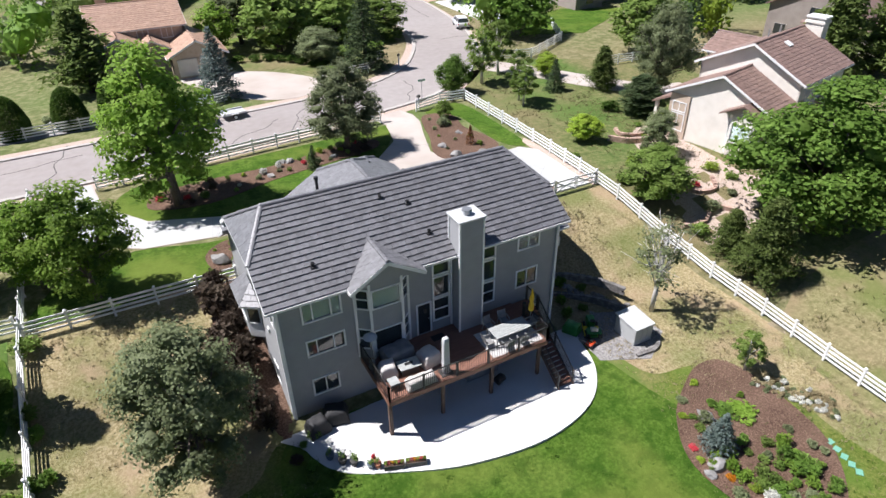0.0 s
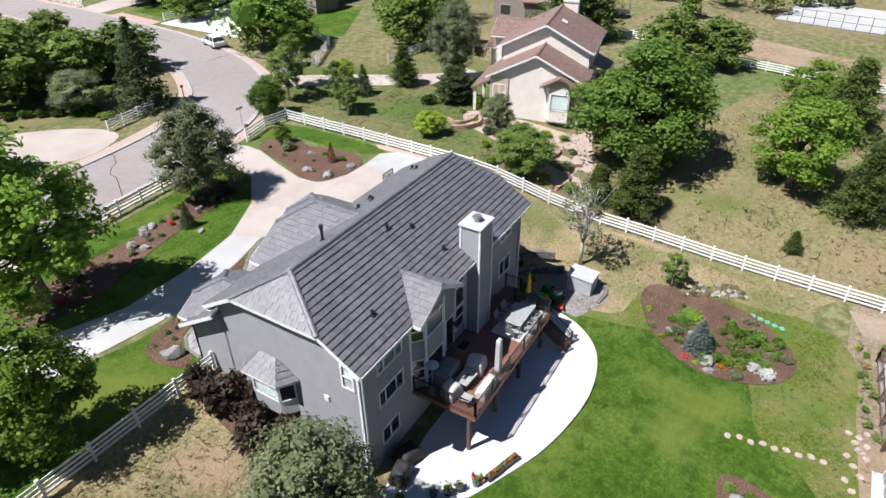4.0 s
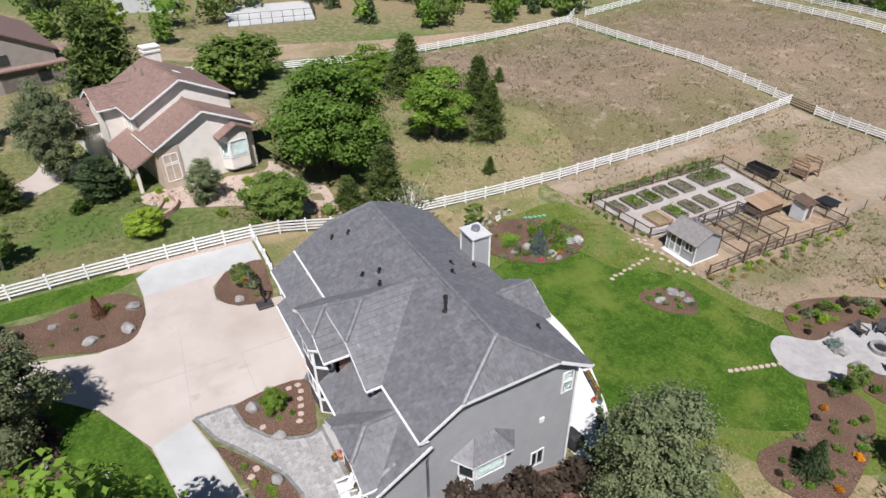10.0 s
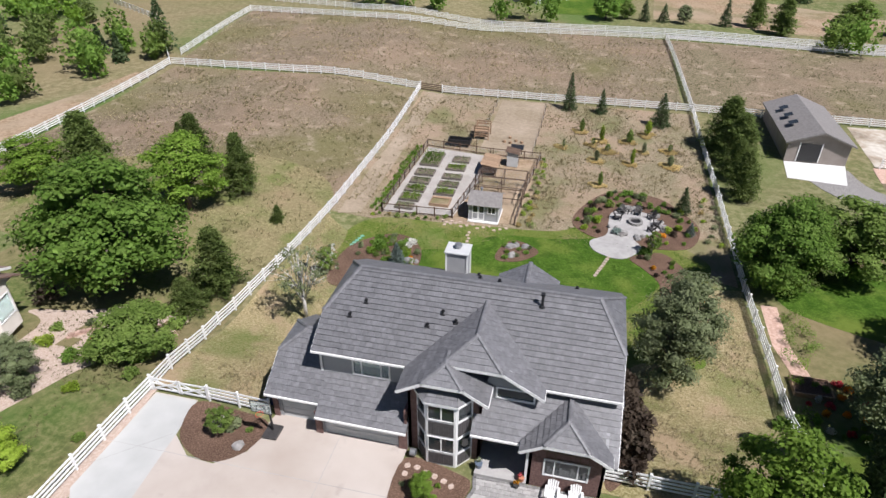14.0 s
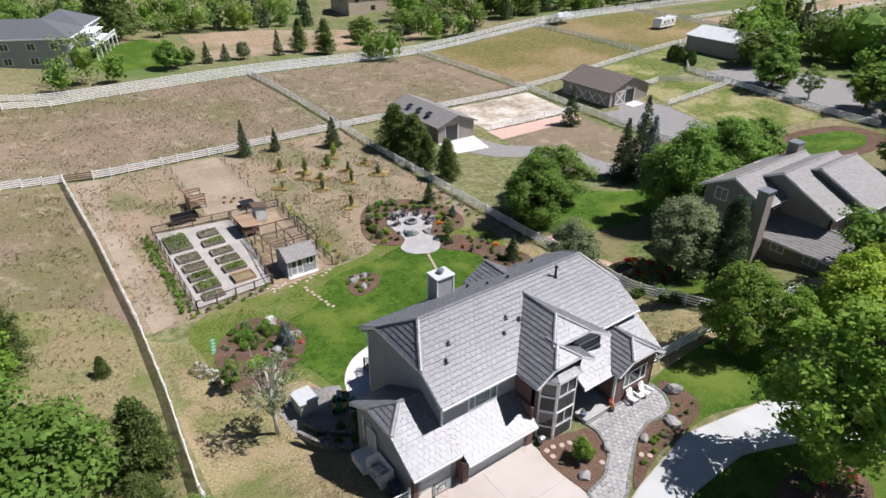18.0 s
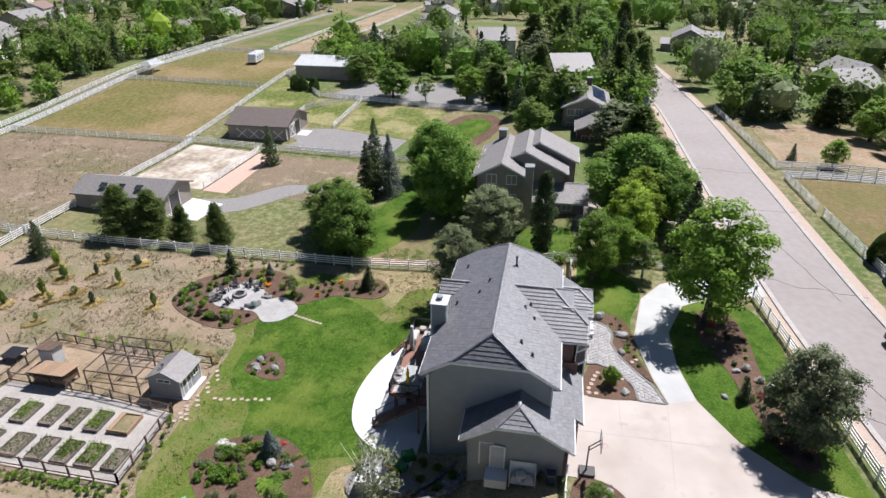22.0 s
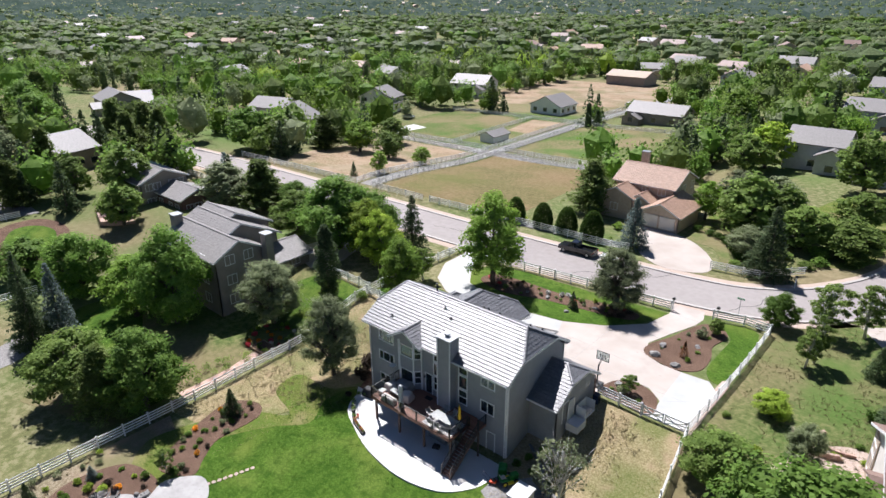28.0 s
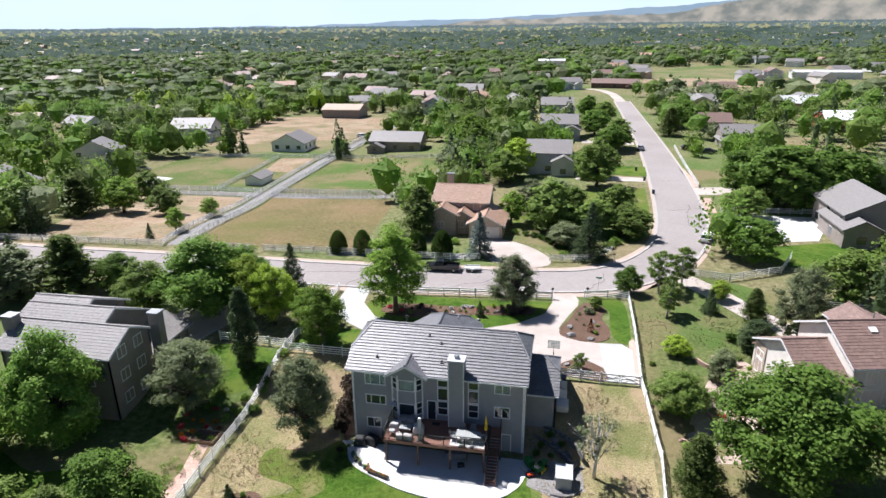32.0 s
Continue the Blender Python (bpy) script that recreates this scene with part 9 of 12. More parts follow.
def plain_house(x, y, w, d, wallm, roofm, axis, wing, label, rz=0.0, eave=5.6, tiles=False):
    CLEAR.append((x, y))
    t = thing("house", label if len(label.split()) > 3 else label + " with pitched roof", "house")
    z = height(x, y)
    far_block(t, x - w / 2, x + w / 2, y - d / 2, y + d / 2, z, z + eave, axis, 0.5, M[wallm], M[roofm], 3)
    if wing:
        far_block(t, x + wing * w * 0.35 - 3, x + wing * w * 0.35 + 3, y - d / 2 - 3.5, y + 1, z, z + eave - 1.8, 1, 0.5, M[wallm], M[roofm], 1)
    t.matrix_basis = Matrix.Translation((x, y, 0)) @ Matrix.Rotation(radians(rz), 4, "Z") @ Matrix.Translation((-x, -y, 0))


for row in ((-78.4, 197, 13, 12, "siding_white", "roof_grey", 1, 0, "white single-storey house with grey roof", 0, 3.4), (-37.3, 199, 19, 11, "siding_taupe", "roof_grey", 0, -1, "dark grey ranch house", 0, 4),
            (-129.9, 213.4, 17, 13, "siding_pale", "roof_grey", 0, 1, "pale grey house among trees", 10), (-133.3, 159.1, 14, 10, "siding_beige", "roof_grey", 1, 1, "cream house with grey roof", 20), (-187.6, 218, 15, 11, "siding_white", "roof_grey", 0, 1, "white house among trees", -15),
            (19.8, 153.3, 12, 11, "siding_pale", "roof_grey", 0, 1, "pale two-storey house", 0, 6.2), (21.8, 210.8, 13, 11, "siding_blue", "roof_grey", 0, 1, "blue-grey two-storey house", 0, 6), (19.8, 271.5, 14, 11, "siding_blue", "roof_grey", 0, 1, "blue-grey two-storey house", 0, 6),
            (-38.5, 384.7, 18, 13, "siding_pale", "roof_grey", 0, 1, "pale house with grey roof"), (-45.7, 308.8, 12, 14, "siding_blue", "roof_grey", 1, 0, "blue house with pale gable", 0, 5.5), (55, 412, 30, 10, "brick", "roof_brown", 0, 1, "long brown ranch house at the road's end", -8, 3.4),
            (83, 199, 15, 10, "siding_taupe", "roof_grey", 0, -1, "dark green-grey house", 0, 4.6), (80, 232, 12, 11, "siding_taupe", "roof_brown", 0, 0, "brown house", 0, 4), (82, 102, 13, 15, "siding_taupe", "roof_grey", 1, -1, "grey house with broad garage", 0, 5.6),
            (-148.7, 14, 12, 11, "siding_white", "roof_grey", 1, 0, "white two-storey house with grey roof", 12, 6.4), (-222.7, -16, 13, 11, "siding_white", "roof_grey", 0, 1, "white house", 0, 6), (-166, -31, 9, 8, "siding_beige", "roof_grey", 0, 0, "cream stable block", 0, 3.2),
            (-290, -30, 15, 11, "siding_beige", "roof_grey", 0, 1, "cream house", 20), 
            (-76, -147, 18, 13, "stucco_tan", "roof_brown", 0, 1, "tan house behind trees", -6, 6), (-170, -177, 16, 12, "siding_taupe", "roof_grey", 0, 1, "taupe house behind the far lane", 8, 5.6), (-164, -104, 13, 10, "siding_taupe", "roof_umber", 0, -1, "brown house by the far lane", 5, 4.6), (-196, -105, 17, 11, "stucco_tan", "roof_grey", 0, 1, "tan house by the far lane", 0, 5.2), (-113, 37, 13, 10, "siding_taupe", "roof_grey", 1, 0, "taupe house with a pale roof among tall trees", 15, 4.8), (-178, 84, 13, 10, "siding_taupe", "roof_grey", 1, -1, "taupe garage house beside the street", -20, 4.0), (105, -90, 18, 13, "stucco_tan", "roof_orange", 0, -1, "tan house with patio", 10, 5.5),
            (98, 58, 20, 13, "siding_taupe", "roof_brown", 0, -1, "grey-brown house with a porch", 12, 5.2), (140, 34, 17, 12, "siding_pale", "roof_grey", 0, 1, "pale house beyond the pasture", 0, 5), (-119, -146, 24, 15, "siding_beige", "roof_grey", 0, 1, "large cream house with a grey-green roof", 25, 6.2),
            (-146, 119, 15, 11, "siding_beige", "roof_grey", 0, -1, "cream house among trees with grey roof", 15, 5.2), (-182, 79, 16, 11, "siding_taupe", "roof_grey", 0, 1, "taupe house among tall trees", -10, 4.8), (-125, 110, 17, 11, "siding_taupe", "roof_grey", 1, 1, "low taupe house with broad grey roof", 20, 4), (112, 384, 22, 12, "stucco_tan", "roof_brown", 0, 0, "tan ranch house", 5, 3.4), (-152.5, 495.1, 18, 12, "siding_beige", "roof_brown", 0, 1, "brown-roofed house", 0, 5), (-90.3, 365, 16, 12, "siding_taupe", "roof_grey", 0, 1, "grey house", 10, 5), (86, 300, 16, 12, "siding_beige", "roof_grey", 0, 1, "cream house", -5, 4.4)):
    plain_house(*row)

# large slate-roofed house behind the lane, with a two-level white balcony
G = thing("house", "large grey house with hipped slate roof and white balconies", "house", at=(22.6, -107.6, height(26, -110)), rz=-24)
CLEAR.append((34, -112))


def hip_block(x0, x1, y0, y1, z1, wallm, pitch=0.46):
    """Walls under a hipped roof whose ridge runs along the longer side."""
    part("wall", boxed(x0, x1, y0, y1, -1.0, z1), wallm, G)
    o = 0.6
    x0, x1, y0, y1 = x0 - o, x1 + o, y0 - o, y1 + o
    half = min(x1 - x0, y1 - y0) / 2
    top = z1 + half * pitch
    a, b = ((x0 + half, (y0 + y1) / 2, top), (x1 - half, (y0 + y1) / 2, top)) if x1 - x0 > y1 - y0 else (((x0 + x1) / 2, y0 + half, top), ((x0 + x1) / 2, y1 - half, top))
    c = [(x0, y0, z1), (x1, y0, z1), (x1, y1, z1), (x0, y1, z1)]
    faces = ([c[0], c[1], b, a], [c[1], c[2], b], [c[2], c[3], a, b], [c[3], c[0], a]) if x1 - x0 > y1 - y0 else ([c[0], c[1], a], [c[1], c[2], b, a], [c[2], c[3], b], [c[3], c[0], a, b])
    for f in faces:
        part("roof", slab(f, 0.2), M["roof_slate"], G)
    for p, q in zip(c, c[1:] + c[:1]):
        part("fascia", bar((p[0], p[1], z1 - 0.12), (q[0], q[1], z1 - 0.12), 0.1, 0.28), M["trim"], G)


hip_block(0, 26, -13, 0, 6.6, M["siding"])
hip_block(0.3, 13, -26, -13.05, 6.9, M["siding_pale"])
for x in (3.2, 8.0, 13.5, 18.0, 22.6):
    for z in (0.9, 4.0):
        f = part("window", boxed(x - 0.95, x + 0.95, 0.0, 0.08, z, z + 1.6), M["trim"], G)
        for k in (-0.42, 0.42):
            part("pane", boxed(x + k - 0.36, x + k + 0.36, 0.08, 0.1, z + 0.12, z + 1.48), M["dark_glass"], f)
for y in (-3.0, -8.0, -14.0, -19.0, -23.5):
    for z in (0.3, 3.6):
        f = part("window", boxed(-0.08, 0.0, y - 1.2, y + 1.2, z, z + 2.1), M["trim"], G)
        part("pane", boxed(-0.1, -0.08, y - 1.05, y + 1.05, z + 0.12, z + 1.98), M["dark_glass"], f)
bal = part("balcony", boxed(-3.6, -0.1, -25, -6, 2.9, 3.1), M["trim"], G, "white balcony on square posts")
part("railing", bar((-3.55, -25, 4.1), (-3.55, -6, 4.1), 0.1, 0.12), M["trim"], bal)
part("railing", bar((-3.55, -6.05, 4.1), (-0.1, -6.05, 4.1), 0.1, 0.12), M["trim"], bal)
for k in range(39):
    part("baluster", boxed(-3.6, -3.5, -25 + k * 0.5, -24.92 + k * 0.5, 3.1, 4.05), M["trim"], bal)
for k in range(6):
    part("post", boxed(-3.65, -3.35, -24.9 + k * 3.74, -24.6 + k * 3.74, -1, 2.9), M["trim"], bal)
    if k > 2:
        part("post", boxed(-3.6, -3.4, -24.85 + k * 3.74, -24.65 + k * 3.74, 3.1, 6.3), M["trim"], bal)
part("porch_roof", boxed(-3.9, -0.6, -14.5, -5.6, 6.3, 6.5), M["trim"], bal, "white balcony canopy")
drape("far_lawn", [(6, -98), (18, -98), (19, -124), (2, -134), (-2, -122), (1, -104)], 0.03, M["lawn"], "bright green lawn beside the grey house", "lawn")
drape("golden_meadow", [(-6, -98), (-60, -92), (-74, -104), (-52, -124), (-30, -134), (-8, -134)], 0.03, M["tan_field"], "dry golden meadow behind the lane", "field")
# far suburb, woods and hills
roof_mats = ["roof_grey", "roof_brown", "roof_orange", "roof_grey"]
wall_mats = ["siding_beige", "siding_taupe", "stucco_tan", "siding_white", "siding_pale"]


def far_house_mesh(k):
    """A house of the distant suburb as one body: two gabled blocks with eaves."""
    bm = bmesh.new()
    for x0, x1, y0, y1, eave, axis in ((-7.5, 7.5, -5, 5, 5.2, 0), (1, 6.5, -8.5, 0, 3.6, 1), (-6, -1.5, -1, 7.5, 4.6, 1))[:2 + k % 2]:
        box(bm, x0, x1, y0, y1, -0.8, eave)
        mid, half = ((y0 + y1) / 2, (y1 - y0) / 2) if axis == 0 else ((x0 + x1) / 2, (x1 - x0) / 2)
        u0, u1 = (x0 - 0.4, x1 + 0.4) if axis == 0 else (y0 - 0.4, y1 + 0.4)
        sec = [(-half - 0.5, eave - 0.1), (half + 0.5, eave - 0.1), (0, eave + half * 0.5)]
        ends = [[bm.verts.new((u, mid + q, z) if axis == 0 else (mid + q, u, z)) for q, z in sec] for u in (u0, u1)]
        bm.faces.new(ends[0])
        bm.faces.new(ends[1][::-1])
        for i in range(3):
            f = bm.faces.new((ends[0][i], ends[1][i], ends[1][(i + 1) % 3], ends[0][(i + 1) % 3]))
            f.material_index = 1
    bmesh.ops.recalc_face_normals(bm, faces=bm.faces[:])
    me = bpy.data.meshes.new("house")
    bm.to_mesh(me)
    bm.free()
    me.materials.append(M[wall_mats[k % 5]])
    me.materials.append(M[roof_mats[k % 4]])
    return me


far_house = [far_house_mesh(k) for k in range(10)]
spots = []
for k in range(1500):
    a, dist = rnd.uniform(-1.25, 0.75), 300 + 1700 * rnd.random() ** 1.35
    x, y = math.sin(a) * dist, math.cos(a) * dist
    if abs(x - 53) < 16 and y < 420 or (-140 < x < 20 and y < 270):
        continue
    if all((x - u) ** 2 + (y - v) ** 2 > 30 ** 2 for u, v in spots):
        spots.append((x, y))
    if len(spots) >= 240:
        break
for k in range(140):
    a, dist = rnd.uniform(-3.0, -1.3), rnd.uniform(230, 700)
    x, y = math.sin(a) * dist, math.cos(a) * dist
    if all((x - u) ** 2 + (y - v) ** 2 > 34 ** 2 for u, v in spots):
        spots.append((x, y))
    if len(spots) >= 285:
        break
for k, (x, y) in enumerate(spots):
    ob = new("house", far_house[(k * 7 + k // 10) % 10])
    ob.matrix_basis = pose(x, y, height(x, y), 0, 0, rnd.choice((0, 90, 20, 110, -15, 200)))
    tagged(ob, "distant suburban house with a pitched roof", "house", "distant houses")


KEEP = [(70, 260, 395, 640), (20, 62, 300, 425), (-20, 30, 600, 700), (-435, -375, 268, 305), (-350, -295, 390, 425), (-82, -56, 46, 60), (2, 54, -134, -92), (-62, 2, -132, -88), (-330, -141, -88, -18), (-9, 34, -38, 62), (35, 82, -36, 20), (-10, 84, -82, -38), (-140, -54, -90, -41), (-82, -15.3, 72, 119.9), (-56.3, -11, 127.3, 177.5), (-111.8, -72.2, 129.7, 177.2), (-72.1, -58.6, 127.4, 184), (-31, -8, -38, 2), (-56, -28, -40, 4), (-72, -54, -36, 8), (-110, -70, -42, 14),
        (8, 50, 84, 172), (26, 47, 172, 300), (-88, -60, 26, 48), (34, 66, 20, 64), (-42, -10, 5, 40), (-14, 23.9, 72, 105.1), (-117.5, -51.7, 189.7, 298.7), (55, 80, 85, 126), (-140, -98, -84, -41), (-9, 35, 57, 75), (20, 42, 72, 84), (56, 71, 126, 158)]


def on_road(x, y):
    if -170 < x < 34 and abs(y - (64.5 if x > -60 else 62)) < 8:
        return True
    return 60 <= y < 420 and abs(x - (38 + 15 * smoothstep(62, 130, y))) < 9


CORE_B = np.array([(math.cos(k * 1.2566 + j * 0.628) * q, math.sin(k * 1.2566 + j * 0.628) * q, z) for j, (q, z) in enumerate(((0.9, -0.5), (0.85, 0.45))) for k in range(5)] + [(0, 0, 1.0)])
FACES_B = [(k, (k + 1) % 5, 5 + k) for k in range(5)] + [((k + 1) % 5, 5 + (k + 1) % 5, 5 + k) for k in range(5)] + [(5 + k, 5 + (k + 1) % 5, 10) for k in range(5)]


def woods(name, mat, n, lo, hi, quads, size, seed, h0=4.0, h1=9.0, aim=(-3.14, 3.14), keep_gap=0.46, conical=0.0, core_r=0.74, wide=1.0):
    """Many distant trees as one mesh: each a lobed cloud of leaf shapes."""
    r = np.random.default_rng(seed)
    out, core = [], []
    CORE, CORE_F = (CORE_A, FACES_A) if hi < 400 else (CORE_B, FACES_B)
    tries = 0
    while len(out) < n and tries < n * 14:
        tries += 1
        a = r.uniform(*aim)
        d = math.sqrt(r.uniform(lo * lo, hi * hi))
        x, y = math.sin(a) * d, math.cos(a) * d
        if noise.noise(Vector((x / 90, y / 90, 3.3))) * 0.5 + 0.5 < keep_gap or on_road(x, y):
            continue
        if any(x0 < x < x1 and y0 < y < y1 for x0, x1, y0, y1 in KEEP):
            continue
        if any((x - u) ** 2 + (y - v) ** 2 < 11 ** 2 for u, v in spots) or any((x - u - 3) ** 2 + (y - v + 6) ** 2 < 17 ** 2 for u, v in CLEAR):
            continue
        h = h0 + (h1 - h0) * r.uniform(0, 1) ** 1.4
        w = h * (r.uniform(0.24, 0.34) if conical else r.uniform(0.3, 0.48) * wide)
        e = r.normal(size=(quads, 3))
        e /= np.linalg.norm(e, axis=1)[:, None]
        if conical:
            zz = r.uniform(0, 1, quads)
            p = np.c_[e[:, 0] * (1.04 - zz) * w, e[:, 1] * (1.04 - zz) * w, zz * h]
        else:
            lump = 1 + 0.28 * np.sin(e[:, 0] * 5 + x) * np.sin(e[:, 1] * 6 + y) + 0.2 * np.sin(e[:, 2] * 7 + x)
            p = e * lump[:, None] * np.array([w, w, h * 0.46]) * r.uniform(0.75, 1.0, (quads, 1)) + np.array([0, 0, h * 0.52])
        here = np.array([x, y, height(x, y)])
        out.append(p + here)
        ang = r.uniform(0, 6.28)
        if conical:
            core.append(CORE * np.array([w * 0.5, w * 0.5, h * 0.4]) * (1 - 0.75 * (CORE[:, 2:] * 0.5 + 0.5)) * np.array([1, 1, 2.2]) + here + np.array([0, 0, h * 0.36]))
        else:
            wob = 1 + 0.22 * np.sin(CORE[:, :1] * 4 + x) * np.cos(CORE[:, 1:2] * 5 + y)
            core.append(CORE * wob * np.array([w * core_r, w * core_r, h * core_r * 0.46]) + here + np.array([0, 0, h * 0.5]))
    me = leaf_cloud(name, np.concatenate(out), size, M[mat], seed, 0.8)
    bm = bmesh.new()
    bm.from_mesh(me)
    for pts in core:
        vs = [bm.verts.new(q) for q in pts]
        for f in CORE_F:
            bm.faces.new([vs[i] for i in f])
    bm.to_mesh(me)
    bm.free()
    ob = new(name, me)
    return tagged(ob, "mixed green trees of the wooded suburb", "woods", kind="stuff")


for k, (mat, n, con) in enumerate((("leaf_green", 150, 0), ("leaf_mid", 110, 0), ("needle_dark", 90, 1), ("leaf_bright", 80, 0), ("needle_pine", 80, 0), ("leaf_lime", 14, 0))):
    woods("woods", mat, n, 88, 200, 420, 0.66, 200 + k, 5, 12, conical=con, keep_gap=0.36, core_r=0.5)
for k, (mat, n, con) in enumerate((("leaf_green", 260, 0), ("leaf_mid", 170, 0), ("needle_dark", 230, 1), ("leaf_bright", 150, 0), ("needle_pine", 130, 0), ("leaf_olive", 90, 0), ("leaf_lime", 24, 0))):
    woods("woods", mat, n, 90, 360, 230, 0.8, 250 + k, 6, 15, (-2.2, 0.0), conical=con, keep_gap=0.3)
for k, (mat, n, con) in enumerate((("leaf_green", 70, 0), ("needle_pine", 60, 0), ("needle_dark", 60, 1), ("leaf_mid", 50, 0))):
    woods("woods", mat, n, 128, 330, 230, 0.8, 270 + k, 6, 14, (-3.5, -2.2), conical=con, keep_gap=0.24, core_r=0.5)
for k, (mat, n, con) in enumerate((("leaf_green", 130, 0), ("leaf_mid", 90, 0), ("needle_dark", 60, 1), ("leaf_olive", 50, 0))):
    woods("woods", mat, n, 130, 360, 200, 0.8, 280 + k, 6, 14, (0.0, 0.95), conical=con, keep_gap=0.36)
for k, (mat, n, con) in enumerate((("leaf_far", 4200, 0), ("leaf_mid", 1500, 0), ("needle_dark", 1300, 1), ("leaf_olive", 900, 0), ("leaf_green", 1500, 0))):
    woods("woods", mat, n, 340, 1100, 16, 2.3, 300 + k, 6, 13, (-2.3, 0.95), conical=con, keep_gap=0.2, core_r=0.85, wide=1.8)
def haze_glow(name, low, high, scale):
    """Backdrop colour with haze painted in: it glows evenly and takes no light."""
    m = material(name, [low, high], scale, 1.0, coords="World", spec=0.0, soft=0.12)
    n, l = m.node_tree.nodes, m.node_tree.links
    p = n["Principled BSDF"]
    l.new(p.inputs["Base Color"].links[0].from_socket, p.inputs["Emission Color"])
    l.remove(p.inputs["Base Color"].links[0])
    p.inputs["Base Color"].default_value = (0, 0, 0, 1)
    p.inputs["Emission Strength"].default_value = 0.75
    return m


# Blue-grey haze painted into glowing woods; sun and shade leave them unchanged.
M["hazy_woods"] = haze_glow("far woods, painted haze glow", (0.060, 0.092, 0.076), (0.118, 0.155, 0.132), 0.012)
M["hazier_woods"] = haze_glow("farthest woods, painted haze glow", (0.105, 0.150, 0.155), (0.160, 0.210, 0.215), 0.008)
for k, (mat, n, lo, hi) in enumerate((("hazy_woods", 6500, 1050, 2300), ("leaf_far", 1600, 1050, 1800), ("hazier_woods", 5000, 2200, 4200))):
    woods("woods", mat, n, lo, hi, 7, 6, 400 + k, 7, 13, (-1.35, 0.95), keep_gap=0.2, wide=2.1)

# Haze is put into these glowing hill colours; nothing lights them.
haze = [haze_glow("hazy blue hills", (0.25, 0.34, 0.43), (0.31, 0.40, 0.49), 0.004), haze_glow("dry tan foothills", (0.20, 0.215, 0.20), (0.42, 0.39, 0.335), 0.009)]


def hills(mat, dist, profile, label, wob):
    """A ridge on the horizon, in folds: angle to the east of north, height."""
    vs, fs = [], []
    n, steps = 420, 7
    a0, a1 = profile[0][0], profile[-1][0]
    for i in range(n + 1):
        a = a0 + (a1 - a0) * i / n
        h = float(np.interp(a, [p[0] for p in profile], [p[1] for p in profile]))
        h += wob * (noise.noise(Vector((a * 0.35, dist * 0.01, 0))) + 0.45 * noise.noise(Vector((a * 1.3, 7, 0))) + 0.22 * noise.noise(Vector((a * 4.1, 3, 0))))
        ra = radians(a)
        for k in range(steps):
            f = k / (steps - 1)
            fold = wob * 4 * noise.noise(Vector((a * 1.6, f * 2.2, dist * 0.01))) * f * (1 - f)
            far = dist * (1 + 0.05 * f) + fold
            vs.append((math.sin(ra) * far, math.cos(ra) * far, max(h, 4) * f ** 0.8 + fold * 0.1))
    for i in range(n):
        for k in range(steps - 1):
            fs.append((i * steps + k, i * steps + steps + k, i * steps + steps + k + 1, i * steps + k + 1))
    ob = new("backdrop", mesh_of("backdrop", vs, fs, mat, True))
    tagged(ob, label, "hills", kind="structure")


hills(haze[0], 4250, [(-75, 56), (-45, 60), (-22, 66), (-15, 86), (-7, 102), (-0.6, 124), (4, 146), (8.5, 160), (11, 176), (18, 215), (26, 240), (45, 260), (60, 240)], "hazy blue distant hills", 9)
# Haze and the darker mottling both sit in the glow colour.
hills(haze[1], 4150, [(-13, 40), (-9, 76), (-5.3, 88), (-0.5, 102), (3.2, 114), (7.7, 112), (9.8, 138), (12.2, 170), (19, 222), (24, 250), (32, 262), (45, 255), (60, 240)], "tan foothills glowing in painted haze, mottled darker", 13)
# Added glowing sheet behind the hills, painted as pale blue sky haze.
hills(haze_glow("painted sky haze glow", (0.62, 0.76, 0.85), (0.66, 0.79, 0.87), 0.001), 4500, [(-100, 1500), (80, 1500)], "glowing backdrop sheet painted as pale hazy sky", 0)


# ---- loose things ----
fabric = material("grey-beige cover fabric", [(0.42, 0.39, 0.36), (0.5, 0.47, 0.44), (0.57, 0.54, 0.5)], 2.5, 0.9, 0.03, 4, coords="World")
fabric_grey = material("grey cover fabric", [(0.17, 0.165, 0.165), (0.22, 0.215, 0.21), (0.27, 0.265, 0.26)], 2.5, 0.9, 0.03, 4, coords="World")
fabric_black = material("black cover fabric", [(0.014, 0.014, 0.015), (0.03, 0.03, 0.031)], 3, 0.75, 0.03, 4, coords="World")
yellow_cloth = material("yellow canvas", [(0.72, 0.42, 0.015), (0.8, 0.5, 0.03), (0.84, 0.56, 0.05)], 5, 0.85, coords="World")
aluminium = material("grey aluminium", [(0.3, 0.3, 0.29), (0.38, 0.38, 0.37)], 5, 0.45, metallic=0.3, coords="World")
stone_top = material("pale grey tabletop", [(0.27, 0.285, 0.27), (0.33, 0.345, 0.33), (0.39, 0.40, 0.385)], 6, 0.6, coords="World")
pale_rug = material("pale patterned rug", [(0.44, 0.43, 0.41), (0.52, 0.51, 0.49), (0.6, 0.59, 0.57)], 4, 0.95, coords="World")
resin = material("grey resin", [(0.36, 0.37, 0.37), (0.42, 0.43, 0.43)], 2, 0.6, coords="World")
resin_lid = material("pale grey resin lid", [(0.44, 0.45, 0.45), (0.5, 0.51, 0.51)], 2, 0.55, coords="World")
tractor_green = material("green tractor paint", [(0.02, 0.15, 0.025), (0.03, 0.2, 0.035)], 3, 0.35, coords="World")
mower_red = material("red-orange paint", [(0.62, 0.06, 0.015), (0.7, 0.09, 0.025)], 3, 0.4, coords="World")
rubber = material("black rubber", [(0.012, 0.012, 0.012), (0.022, 0.022, 0.022)], 8, 0.8, coords="World")
